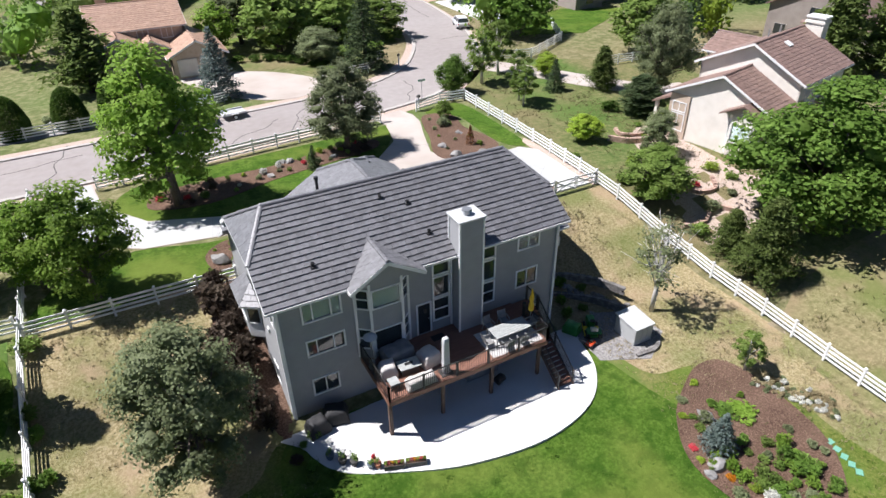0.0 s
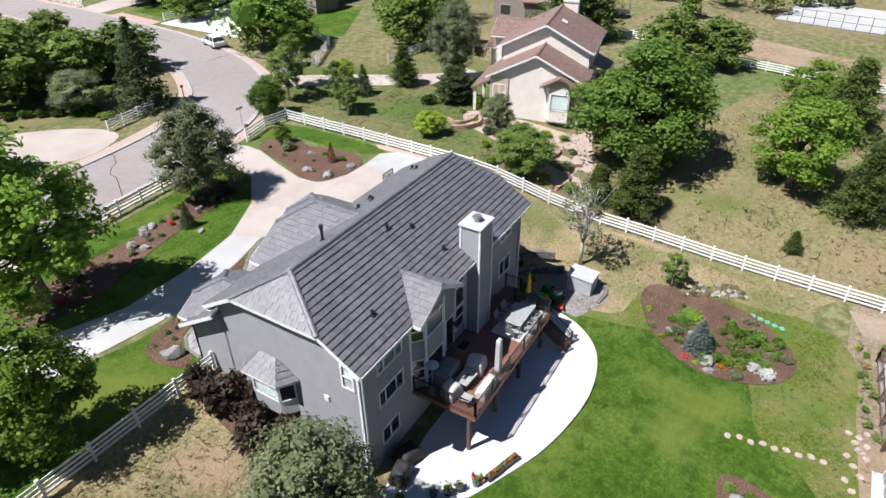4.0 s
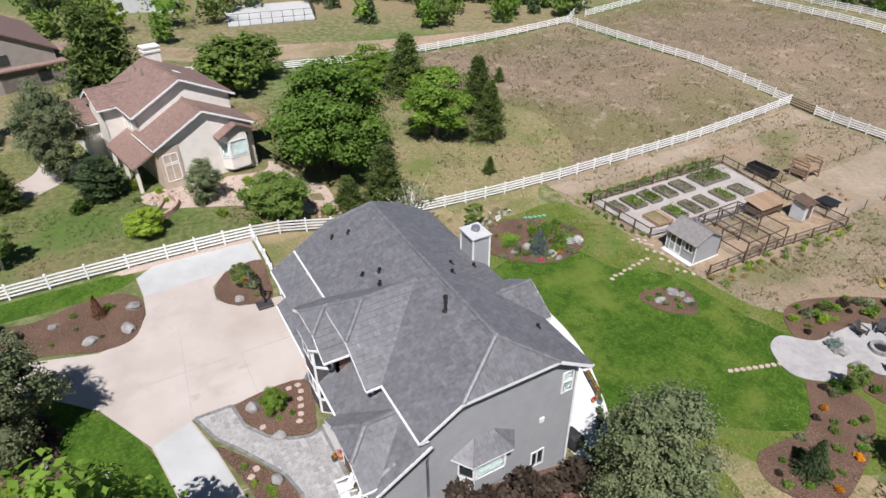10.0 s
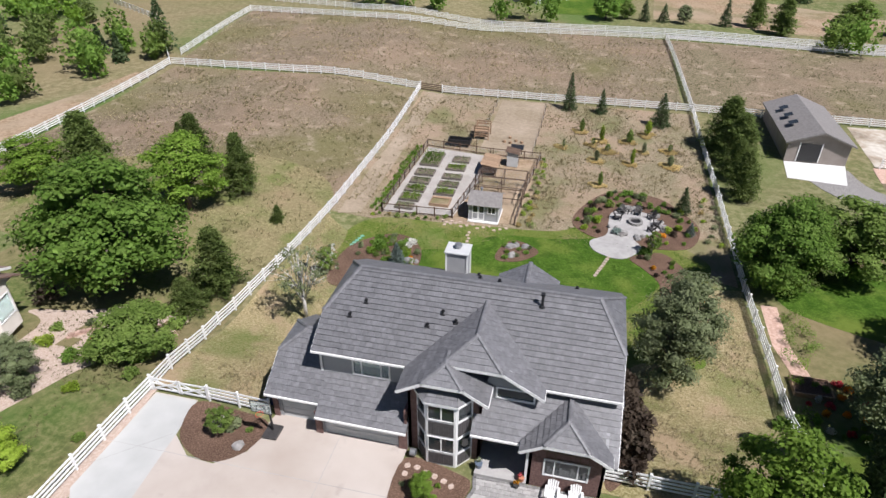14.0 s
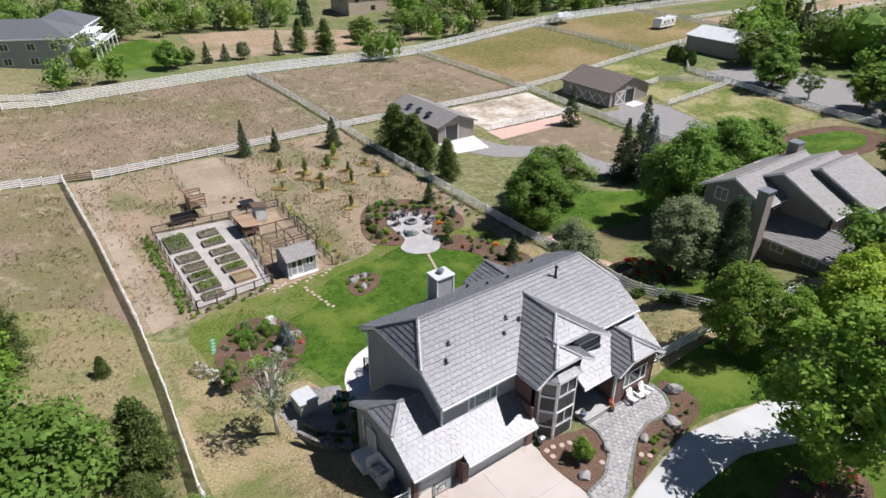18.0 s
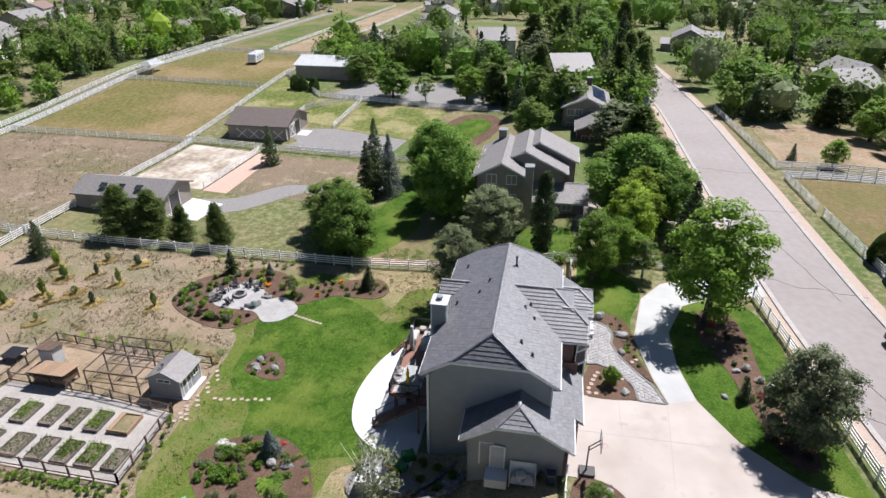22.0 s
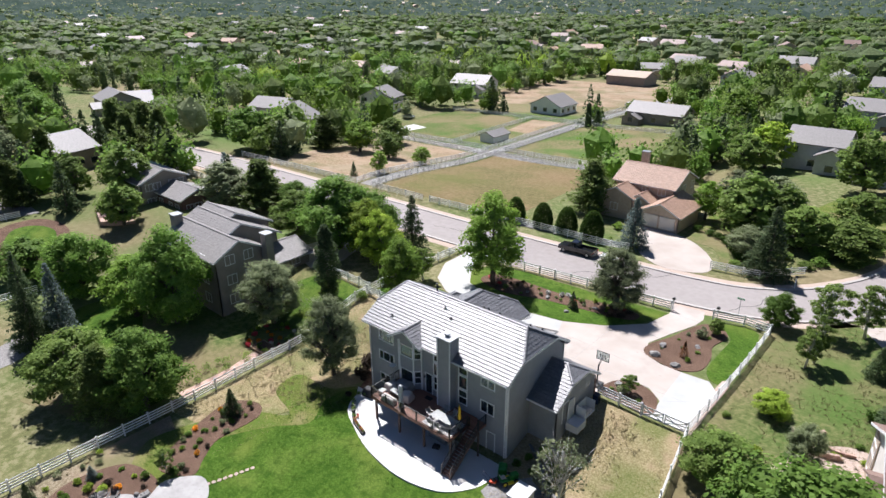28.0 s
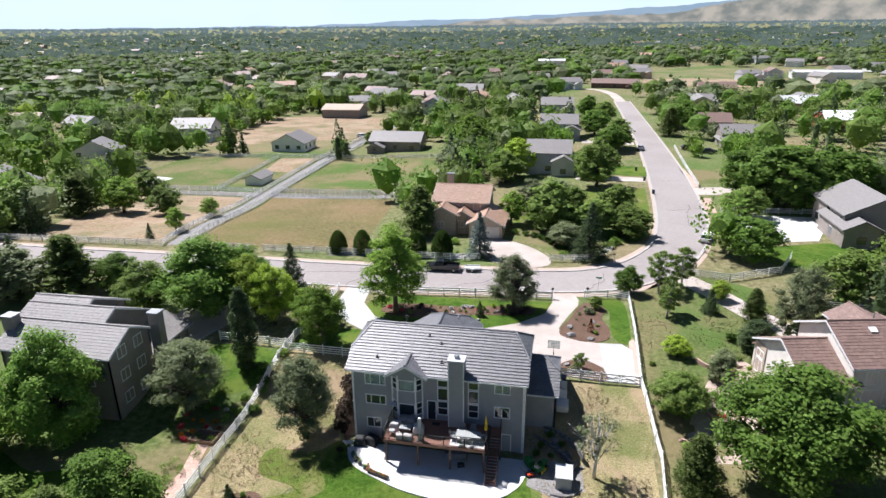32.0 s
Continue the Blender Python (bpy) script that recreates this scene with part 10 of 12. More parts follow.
wheel_yellow = material("yellow wheel paint", [(0.75, 0.55, 0.02), (0.8, 0.62, 0.04)], 3, 0.45, coords="World")
terracotta = material("terracotta", [(0.36, 0.14, 0.08), (0.45, 0.19, 0.11)], 6, 0.85, coords="World")
glazed_blue = material("blue-grey glazed pot", [(0.08, 0.11, 0.15), (0.12, 0.15, 0.2)], 5, 0.4, coords="World")
white_plastic = material("white painted wood", [(0.7, 0.7, 0.69), (0.78, 0.78, 0.77)], 4, 0.55, coords="World")
dark_plastic = material("dark grey-brown plastic", [(0.03, 0.028, 0.028), (0.055, 0.052, 0.05)], 4, 0.6, coords="World")
dark_rock = material("dark garden rock", [(0.09, 0.085, 0.08), (0.17, 0.16, 0.15), (0.27, 0.255, 0.24)], 3, 0.9, 0.05, 5, 8, vary=0.3, coords="World")
teal_plastic = material("pale green plastic", [(0.13, 0.33, 0.24), (0.18, 0.40, 0.30)], 2, 0.5, coords="World")
car_black = material("black car paint", [(0.01, 0.011, 0.014), (0.016, 0.017, 0.02)], 1, 0.12, coords="World", spec=0.8)
car_white = material("white car paint", [(0.7, 0.71, 0.72), (0.76, 0.77, 0.78)], 1, 0.2, coords="World", spec=0.7)
car_silver = material("silver car paint", [(0.42, 0.43, 0.44), (0.5, 0.51, 0.52)], 1, 0.25, metallic=0.5, coords="World")
car_blue = material("dark blue car paint", [(0.02, 0.03, 0.06), (0.03, 0.045, 0.08)], 1, 0.2, coords="World")
sign_green = material("green sign paint", [(0.01, 0.2, 0.09), (0.015, 0.24, 0.11)], 2, 0.5, coords="World")
lamp_red = material("red lamp lens", [(0.4, 0.01, 0.01), (0.5, 0.02, 0.02)], 2, 0.2, coords="World")


def lumpy(sx, sy, h, seed, taper=0.86, slump=0.05, cuts=5):
    """A cloth cover over something: a softened box with sags."""
    bm = boxed(-sx / 2, sx / 2, -sy / 2, sy / 2, 0, h)
    bmesh.ops.subdivide_edges(bm, edges=bm.edges[:], cuts=cuts, use_grid_fill=True)
    for v in bm.verts:
        f = v.co.z / h
        k = 1 - (1 - taper) * f * f
        r = max(abs(v.co.x) / (sx / 2), abs(v.co.y) / (sy / 2))
        v.co.x *= k
        v.co.y *= k
        q = noise.noise(Vector((v.co.x * 3 + seed, v.co.y * 3, v.co.z * 3)))
        v.co.z -= f * f * max(0, r - 0.55) * slump * 2.2
        v.co += Vector((v.co.x, v.co.y, 0)) * 0.12 * q + Vector((0, 0, slump * q * f))
    bm.normal_update()
    return bm


def cover(name, label, x, y, z, sx, sy, h, rz, mat, seed, category, taper=0.86):
    me_ob = part(name, lumpy(sx, sy, h, seed, taper), mat, None, smooth=True)
    me_ob.matrix_basis = pose(x, y, z, 0, 0, rz)
    return tagged(me_ob, label, category)


def disc(bm, x, y, z0, z1, r0, r1, n=16):
    """An upright round solid."""
    lo = [bm.verts.new((x + math.cos(k * 2 * math.pi / n) * r0, y + math.sin(k * 2 * math.pi / n) * r0, z0)) for k in range(n)]
    hi = [bm.verts.new((x + math.cos(k * 2 * math.pi / n) * r1, y + math.sin(k * 2 * math.pi / n) * r1, z1)) for k in range(n)]
    bm.faces.new(hi)
    bm.faces.new(lo[::-1])
    for k in range(n):
        bm.faces.new((lo[k], lo[(k + 1) % n], hi[(k + 1) % n], hi[k]))
    return bm


def rock(x, y, r, h, mat="rock", label="rough grey boulder in the planting bed", z=None):
    bm = bmesh.new()
    bmesh.ops.create_icosphere(bm, subdivisions=2, radius=1.0)
    for v in bm.verts:
        q = noise.noise(v.co * 1.3 + Vector((x, y, 0))) * 0.45 + noise.noise(v.co * 3.1 + Vector((y, x, 3))) * 0.15
        v.co *= 1 + q
        v.co = Vector((v.co.x * r, v.co.y * r * 0.72, max(v.co.z, -0.5) * h * 0.72 + h * 0.3))
    ob = part("boulder", bm, M[mat] if isinstance(mat, str) else mat)
    ob.matrix_basis = pose(x, y, height(x, y) if z is None else z, 0, 0, (x * 91 + y * 37) % 360)
    return tagged(ob, label, "boulder")


# -- deck --
rug = part("outdoor_rug", boxed(14.55, 18.0, 22.55, 24.85, DZ, DZ + 0.012), pale_rug)
tagged(rug, "pale outdoor rug under the dining table", "rug")
TB = thing("dining_table", "rectangular grey outdoor dining table on a rug", "table", at=(16.3, 23.65, DZ + 0.012))
for k in range(6):
    part("slat", boxed(-1.2, 1.2, -0.52 + k * 0.175, -0.355 + k * 0.175, 0.71, 0.74), stone_top, TB)
part("table_frame", boxed(-1.15, 1.15, -0.45, 0.45, 0.65, 0.705), aluminium, TB)
for sx in (-1, 1):
    for sy in (-1, 1):
        part("leg", boxed(sx * 1.1 - 0.035, sx * 1.1 + 0.035, sy * 0.42 - 0.035, sy * 0.42 + 0.035, 0, 0.65), aluminium, TB)
CH = thing("patio_chair", "grey metal patio chair with sling seat", "chair", "chairs round the deck table", at=(15.55, 24.72, DZ + 0.012), rz=4)
part("seat", boxed(-0.24, 0.24, -0.24, 0.24, 0.4, 0.425), fabric_grey, CH)
bm = slab([(-0.24, 0.22, 0.43), (0.24, 0.22, 0.43), (0.24, 0.36, 0.92), (-0.24, 0.36, 0.92)], 0.02)
part("backrest", bm, fabric_grey, CH)
for sx in (-1, 1):
    part("back_post", bar((sx * 0.26, 0.2, 0.4), (sx * 0.26, 0.37, 0.95), 0.03, 0.03), aluminium, CH)
    part("armrest", boxed(sx * 0.28 - 0.03, sx * 0.28 + 0.03, -0.24, 0.26, 0.62, 0.65), aluminium, CH)
    part("leg", bar((sx * 0.27, -0.22, 0.0), (sx * 0.27, -0.22, 0.62), 0.03, 0.03), aluminium, CH)
    part("leg", bar((sx * 0.27, 0.3, 0.0), (sx * 0.27, 0.2, 0.42), 0.03, 0.03), aluminium, CH)
for x, y, rz in ((16.6, 24.75, -5), (15.6, 22.72, 184), (16.6, 22.7, 174), (17.85, 23.7, -92), (14.75, 23.55, 88)):
    copy_thing(CH, pose(x, y, DZ + 0.012, 0, 0, rz))


def closed_umbrella(name, label, x, y, z0, z1, zc0, mat, r):
    u = thing(name, label, "umbrella", at=(x, y, z0))
    part("pole", disc(bmesh.new(), 0, 0, 0, z1 - z0 + 0.05, 0.025, 0.02, 8), M["grey_metal"], u)
    part("base", disc(bmesh.new(), 0, 0, 0, 0.08, 0.26, 0.2, 14), dark_plastic, u)
    bm = bmesh.new()
    n, rows = 16, 8
    rings = []
    for j in range(rows + 1):
        f = j / rows
        zz = (zc0 - z0) + f * (z1 - zc0)
        rr = r * (0.75 + 0.35 * math.sin(min(f * 3.4, math.pi))) * (1 - f) ** 0.55 + 0.012
        if 0.28 < f < 0.42:
            rr *= 0.62
        rings.append([bm.verts.new((math.cos(k * 2 * math.pi / n) * rr * (1.12 if k % 2 else 0.82), math.sin(k * 2 * math.pi / n) * rr * (1.12 if k % 2 else 0.82), zz)) for k in range(n)])
    for j in range(rows):
        for k in range(n):
            bm.faces.new((rings[j][k], rings[j][(k + 1) % n], rings[j + 1][(k + 1) % n], rings[j + 1][k]))
    part("canopy", bm, mat, u, smooth=True)
    return u


closed_umbrella("patio_umbrella", "closed yellow patio umbrella at the deck corner", 18.0, 23.95, DZ, 6.02, 4.4, yellow_cloth, 0.17)
cu = thing("patio_umbrella", "cantilever umbrella folded in a pale grey cover", "umbrella", at=(11.6, 22.85, DZ))
part("base", boxed(-0.35, 0.35, -0.3, 0.3, 0, 0.08, 0.01), dark_plastic, cu)
part("cover", lumpy(0.38, 0.3, 2.55, 3.0, 0.8, 0.03, 6), resin_lid, cu, smooth=True)
sofa = cover("covered_sofa", "outdoor sofa under a grey fabric cover", 9.75, 25.25, DZ, 1.75, 1.15, 0.85, 4, fabric_grey, 1.0, "covered sofa", 0.9)
cover("covered_armchair", "outdoor armchair under a beige fabric cover", 11.15, 24.1, DZ, 1.15, 1.1, 0.85, 10, fabric, 2.0, "covered chair", 0.8)
cover("covered_armchair", "outdoor armchair under a beige fabric cover", 8.7, 24.3, DZ, 0.95, 1.0, 0.8, 80, fabric, 4.0, "covered chair", 0.78)
cover("covered_bench", "low outdoor bench under a beige fabric cover", 10.0, 22.75, DZ, 1.7, 0.6, 0.6, 0, fabric, 6.0, "covered bench", 0.9)
ft = thing("fire_table", "low rectangular fire table with pale stone top", "fire table", at=(9.87, 24.0, DZ), rz=-3)
part("base", boxed(-0.5, 0.5, -0.32, 0.32, 0, 0.5, 0.01), dark_plastic, ft)
part("top", boxed(-0.62, 0.62, -0.42, 0.42, 0.5, 0.56, 0.01), stone_top, ft)
part("burner", boxed(-0.25, 0.25, -0.1, 0.1, 0.56, 0.57), M["black_metal"], ft)
et = thing("side_table", "small square pale side table on the deck", "table", at=(8.6, 23.25, DZ))
part("top", boxed(-0.28, 0.28, -0.3, 0.3, 0.43, 0.47), stone_top, et)
for sx in (-1, 1):
    for sy in (-1, 1):
        part("leg", boxed(sx * 0.23 - 0.02, sx * 0.23 + 0.02, sy * 0.25 - 0.02, sy * 0.25 + 0.02, 0, 0.43), dark_plastic, et)
mat_ = part("door_mat", boxed(12.2, 13.0, 25.45, 25.95, DZ, DZ + 0.015), rubber)
tagged(mat_, "dark door mat on the deck", "mat")
hl = thing("heater", "patio heater with a pale round reflector", "heater", at=(8.2, 25.2, DZ))
part("pole", disc(bmesh.new(), 0, 0, 0, 2.3, 0.04, 0.04, 8), M["grey_metal"], hl)
part("base", disc(bmesh.new(), 0, 0, 0, 0.5, 0.22, 0.16, 14), M["grey_metal"], hl)
part("reflector", disc(bmesh.new(), 0, 0, 2.25, 2.42, 0.4, 0.06, 18), resin_lid, hl)
wl = thing("wall_lamp", "black lantern wall lamp beside the deck door", "lamp", at=(11.9, 26.0, 5.2))
part("lamp_body", boxed(-0.07, 0.07, -0.16, -0.02, 0, 0.28), M["black_metal"], wl)
part("bracket", boxed(-0.04, 0.04, -0.02, 0.05, 0.1, 0.2), M["black_metal"], wl)

# -- patio --
for x, y, rz, s in ((4.55, 25.0, 10, 1.0), (5.75, 25.35, -14, 1.15)):
    cover("covered_grill", "round grill under a black cover beside the wall", x, y, 0.2, 1.25 * s, 1.0 * s, 0.95, rz, fabric_black, x, "covered grill", 0.72)
under = cover("covered_box", "storage bench under a dark grey cover below the deck", 14.9, 24.6, 0.2, 2.2, 0.8, 0.75, 0, fabric_grey, 9.0, "covered bench", 0.95)
cover("covered_box", "low black covered thing below the deck", 15.6, 23.4, 0.2, 0.7, 0.5, 0.4, 20, fabric_black, 11.0, "cover", 0.8)
for k, (x, y) in enumerate(((7.3, 20.72), (8.42, 20.36))):
    pl = thing("planter_box", "long dark planter box with mixed bright flowers", "planter", "planter boxes on the patio edge", at=(x, y, 0.2), rz=-19)
    for q in ((-0.55, 0.55, -0.2, -0.17), (-0.55, 0.55, 0.17, 0.2), (-0.55, -0.52, -0.17, 0.17), (0.52, 0.55, -0.17, 0.17)):
        part("side_board", boxed(*q, 0, 0.3), dark_plastic, pl)
    part("soil", boxed(-0.52, 0.52, -0.17, 0.17, 0, 0.26), M["mulch"], pl)
    for j, m in enumerate(("leaf_bright", "flower_red", "flower_orange", "leaf_lime", "flower_red", "leaf_bright")):
        rng = np.random.default_rng(k * 10 + j)
        p = blob_points(rng, 60, 0.15, 0.14, 0.17, 4) + np.array([-0.42 + j * 0.17, 0, 0.38])
        ob = new("flowers", leaf_cloud("flowers", p, 0.08, M[m], j + k))
        ob.parent = pl
        ob["kind"] = "stuff"
for x, y, r, m, fl in ((6.55, 21.15, 0.2, terracotta, "leaf_mid"), (6.2, 21.3, 0.2, glazed_blue, "leaf_green"), (6.5, 21.6, 0.15, terracotta, "flower_red"), (5.5, 21.9, 0.24, dark_plastic, "leaf_bright"), (5.0, 22.3, 0.26, dark_plastic, "leaf_green"), (4.5, 22.9, 0.24, glazed_blue, "leaf_bright"),
                       (10.75, 38.4, 0.24, glazed_blue, "leaf_olive"), (8.15, 38.75, 0.22, terracotta, "flower_red"), (8.4, 39.1, 0.2, dark_plastic, "flower_orange")):
    z = 0.2 if y < 30 else (3.42 if y < 38.9 else height(x, y) + 0.05)
    pt = thing("flower_pot", "round flower pot with leafy plant", "pot", at=(x, y, z))
    part("pot", disc(bmesh.new(), 0, 0, 0, r * 1.5, r * 0.72, r, 14), m, pt)
    p = blob_points(np.random.default_rng(int(x * 10)), 90, r * 1.2, r * 1.2, r * 1.3, 5) + np.array([0, 0, r * 2.1])
    ob = new("plant", leaf_cloud("plant", p, 0.1, M[fl], int(x * 7)))
    ob.parent = pt

# -- side yard --
sb = thing("storage_box", "grey resin storage box with pale lid on gravel", "storage box", at=(25.7, 22.75, height(25.7, 22.75)))
part("body", boxed(-0.75, 0.75, -0.95, 0.95, 0, 1.3, 0.02), resin, sb)
part("lid", slab([(-0.82, -1.02, 1.38), (0.82, -1.02, 1.38), (0.82, 1.02, 1.5), (-0.82, 1.02, 1.5)], 0.1), resin_lid, sb)
for k in range(3):
    part("panel", boxed(-0.6 + k * 0.42, -0.24 + k * 0.42, -0.965, -0.945, 0.12, 1.2), resin, sb)


def wheel(t, x, y, r, w, rim):
    bm = disc(bmesh.new(), 0, 0, -w / 2, w / 2, r, r, 18)
    bm.transform(pose(x, y, r, 90, 0, 0))
    ty = part("wheel", bm, rubber, t)
    bm = disc(bmesh.new(), 0, 0, -w / 2 - 0.01, w / 2 + 0.01, r * 0.6, r * 0.6, 14)
    bm.transform(pose(x, y, r, 90, 0, 0))
    part("rim", bm, rim, ty)


tr = thing("lawn_tractor", "green lawn tractor with yellow wheels", "lawn tractor", at=(23.4, 24.2, 0.22), rz=62)
for x, r, w in ((-0.55, 0.28, 0.26), (0.6, 0.2, 0.16)):
    for sy in (-1, 1):
        wheel(tr, x, sy * 0.42, r, w, wheel_yellow)
part("hood", boxed(0.15, 0.95, -0.26, 0.26, 0.35, 0.78, 0.06), tractor_green, tr)
part("chassis", boxed(-0.8, 0.9, -0.25, 0.25, 0.22, 0.35), tractor_green, tr)
part("fender", boxed(-0.85, -0.25, -0.5, 0.5, 0.5, 0.62, 0.05), tractor_green, tr)
part("seat", boxed(-0.72, -0.3, -0.22, 0.22, 0.62, 0.72, 0.03), fabric, tr)
part("seat_back", slab([(-0.75, -0.22, 0.72), (-0.75, 0.22, 0.72), (-0.85, 0.2, 1.05), (-0.85, -0.2, 1.05)], 0.05), fabric, tr)
part("steering_wheel", disc(bmesh.new(), 0.02, 0, 0.95, 0.98, 0.17, 0.17, 14), rubber, tr)
part("steering_column", bar((0.15, 0, 0.75), (0.02, 0, 0.95), 0.04, 0.04), rubber, tr)
part("mower_deck", boxed(-0.35, 0.4, -0.55, 0.55, 0.1, 0.22, 0.03), wheel_yellow, tr)
mw = thing("lawn_mower", "red-orange push lawn mower with black handle", "mower", at=(22.5, 23.2, 0.22), rz=20)
for x in (-0.28, 0.28):
    for sy in (-1, 1):
        wheel(mw, x, sy * 0.26, 0.11, 0.07, dark_plastic)
part("housing", boxed(-0.32, 0.32, -0.24, 0.24, 0.12, 0.3, 0.05), mower_red, mw)
part("engine", disc(bmesh.new(), 0.05, 0, 0.3, 0.48, 0.16, 0.12, 14), rubber, mw)
for sy in (-1, 1):
    part("handle", bar((-0.3, sy * 0.2, 0.25), (-0.95, sy * 0.2, 0.95), 0.025, 0.025), M["black_metal"], mw)
part("handle_grip", bar((-0.95, -0.2, 0.95), (-0.95, 0.2, 0.95), 0.03, 0.03), M["black_metal"], mw)
bg = cover("covered_machine", "dark green covered garden machine on the gravel", 22.3, 24.9, 0.22, 0.8, 1.1, 0.75, 30, tractor_green, 14.0, "cover", 0.82)
dark_block = block.copy()
dark_block.materials.clear()
dark_block.materials.append(dark_rock)
stone_wall([(22.6, 28.9), (24.4, 27.6), (25.8, 26.2), (26.7, 24.6)], 3, "curved dark rock retaining wall", dark_block, base=0.3)
stone_wall([(23.2, 30.2), (25.2, 29.2), (26.7, 27.6), (27.6, 25.8)], 3, "curved dark rock retaining wall", dark_block, base=0.8)
stone_wall([(24.7, 21.0), (26.2, 21.0), (27.4, 22.2)], 1, "row of grey edging stones round the gravel", dark_block, base=0.12)
for k in range(16):
    u = random.Random(k)
    rock(27.2 - 0.22 * k + u.uniform(-0.3, 0.3), 25.0 + 0.3 * k + u.uniform(-0.5, 0.5), u.uniform(0.2, 0.42), u.uniform(0.2, 0.4), dark_rock, "dark rock in the terraced side bed")
for x, y, r, h, m in ((23.3, 27.5, 0.5, 0.8, "leaf_green"), (24.4, 26.3, 0.45, 0.6, "leaf_mid"), (22.9, 26.2, 0.5, 1.0, "leaf_green"), (25.4, 27.9, 0.5, 0.7, "leaf_mid"), (24.2, 28.9, 0.6, 0.9, "leaf_green"), (26.3, 26.2, 0.4, 0.5, "leaf_olive")):
    shrub(x, y, r, h, m, "dark-green shrub in the terraced side bed")
land = part("door_landing", boxed(24.75, 26.0, 31.4, 33.0, 2.3, 3.05), M["concrete"])
tagged(land, "concrete landing at the garage side door", "landing")
part("side_door", boxed(24.72, 24.77, 31.7, 32.65, 3.05, 5.1), M["siding_pale"], H, "pale grey garage side door")
for q in ((31.6, 31.7), (32.65, 32.75)):
    part("door_trim", boxed(24.72, 24.8, q[0], q[1], 3.05, 5.2), M["trim"], H)
part("door_trim", boxed(24.72, 24.8, 31.6, 32.75, 5.1, 5.2), M["trim"], H)
sh = thing("firewood_shelter", "open white firewood shelter stacked with covered goods", "shelter", at=(25.3, 34.1, height(25.3, 34.1)))
for q in ((-0.5, 0.5, -0.95, -0.9), (-0.5, 0.5, 0.9, 0.95), (-0.5, -0.45, -0.9, 0.9)):
    part("side_panel", boxed(*q, 0, 1.55), white_plastic, sh)
part("shelf", boxed(-0.45, 0.5, -0.9, 0.9, 0.35, 0.4), white_plastic, sh)
for k, (y, z, h) in enumerate(((-0.45, 0.4, 0.35), (0.4, 0.4, 0.4), (-0.1, 0.78, 0.3))):
    cover("sack", "stacked grey garden sack in the shelter", 25.35, 34.1 + y, height(25.3, 34.1) + z, 0.7, 0.75, h, 10 * k, fabric, 20.0 + k, "sack", 0.8)
bn = thing("rubbish_bin", "dark blue wheeled rubbish bin by the garage", "bin", "wheeled bins", at=(25.4, 36.1, height(25.4, 36.1)))
part("body", boxed(-0.28, 0.28, -0.3, 0.3, 0.08, 0.98, 0.03), car_blue, bn)
part("lid", slab([(-0.31, -0.34, 1.02), (0.31, -0.34, 1.02), (0.31, 0.34, 1.07), (-0.31, 0.34, 1.07)], 0.06), car_blue, bn)
wheel(bn, -0.2, 0.0, 0.1, 0.5, dark_plastic)
for x, y in ((45.2, 140.0), (44.2, 152.0), (45.8, 126)):
    copy_thing(bn, pose(x, y, height(x, y) + 0.05, 0, 0, 90))
lb = thing("step_ladder", "small dark step stool by the garage wall", "ladder", at=(25.2, 35.35, height(25.2, 35.3)))
for sx in (-1, 1):
    part("side_rail", bar((sx * 0.22, -0.25, 0), (sx * 0.18, 0.05, 0.95), 0.03, 0.06), dark_plastic, lb)
for k in range(3):
    part("step", boxed(-0.2, 0.2, -0.2 + k * 0.09, 0.0 + k * 0.09, 0.24 + k * 0.26, 0.27 + k * 0.26), dark_plastic, lb)

# -- drive and front --
hp = thing("basketball_hoop", "portable basketball hoop with clear backboard on the drive", "basketball hoop", at=(24.1, 38.5, height(24.1, 38.5) + 0.05), rz=0)
part("base", boxed(-0.5, 0.5, -0.4, 0.75, 0.02, 0.22, 0.05), dark_plastic, hp)
part("pole", bar((0, 0.1, 0.2), (0, 0.1, 2.5), 0.1, 0.1), M["black_metal"], hp)
part("arm", bar((0, 0.1, 2.1), (0, 0.85, 2.85), 0.05, 0.06), M["black_metal"], hp)
part("arm", bar((0, 0.1, 2.45), (0, 0.85, 3.2), 0.05, 0.06), M["black_metal"], hp)
bb = part("backboard", boxed(-0.66, 0.66, 0.86, 0.89, 2.6, 3.5), M["glass"], hp, "clear acrylic backboard")
for q in ((-0.7, 0.7, 2.56, 2.6), (-0.7, 0.7, 3.5, 3.54), (-0.7, -0.66, 2.6, 3.5), (0.66, 0.7, 2.6, 3.5), (-0.3, -0.27, 2.75, 3.2), (0.27, 0.3, 2.75, 3.2), (-0.27, 0.27, 3.17, 3.2)):
    part("board_frame", boxed(q[0], q[1], 0.85, 0.9, q[2], q[3]), M["black_metal"], bb)
bm = bmesh.new()
tube(bm, [(math.cos(k * 2 * math.pi / 20) * 0.225, 1.15 + math.sin(k * 2 * math.pi / 20) * 0.225, 2.72) for k in range(21)], [0.012] * 21, 5)
part("rim", bm, mower_red, hp)
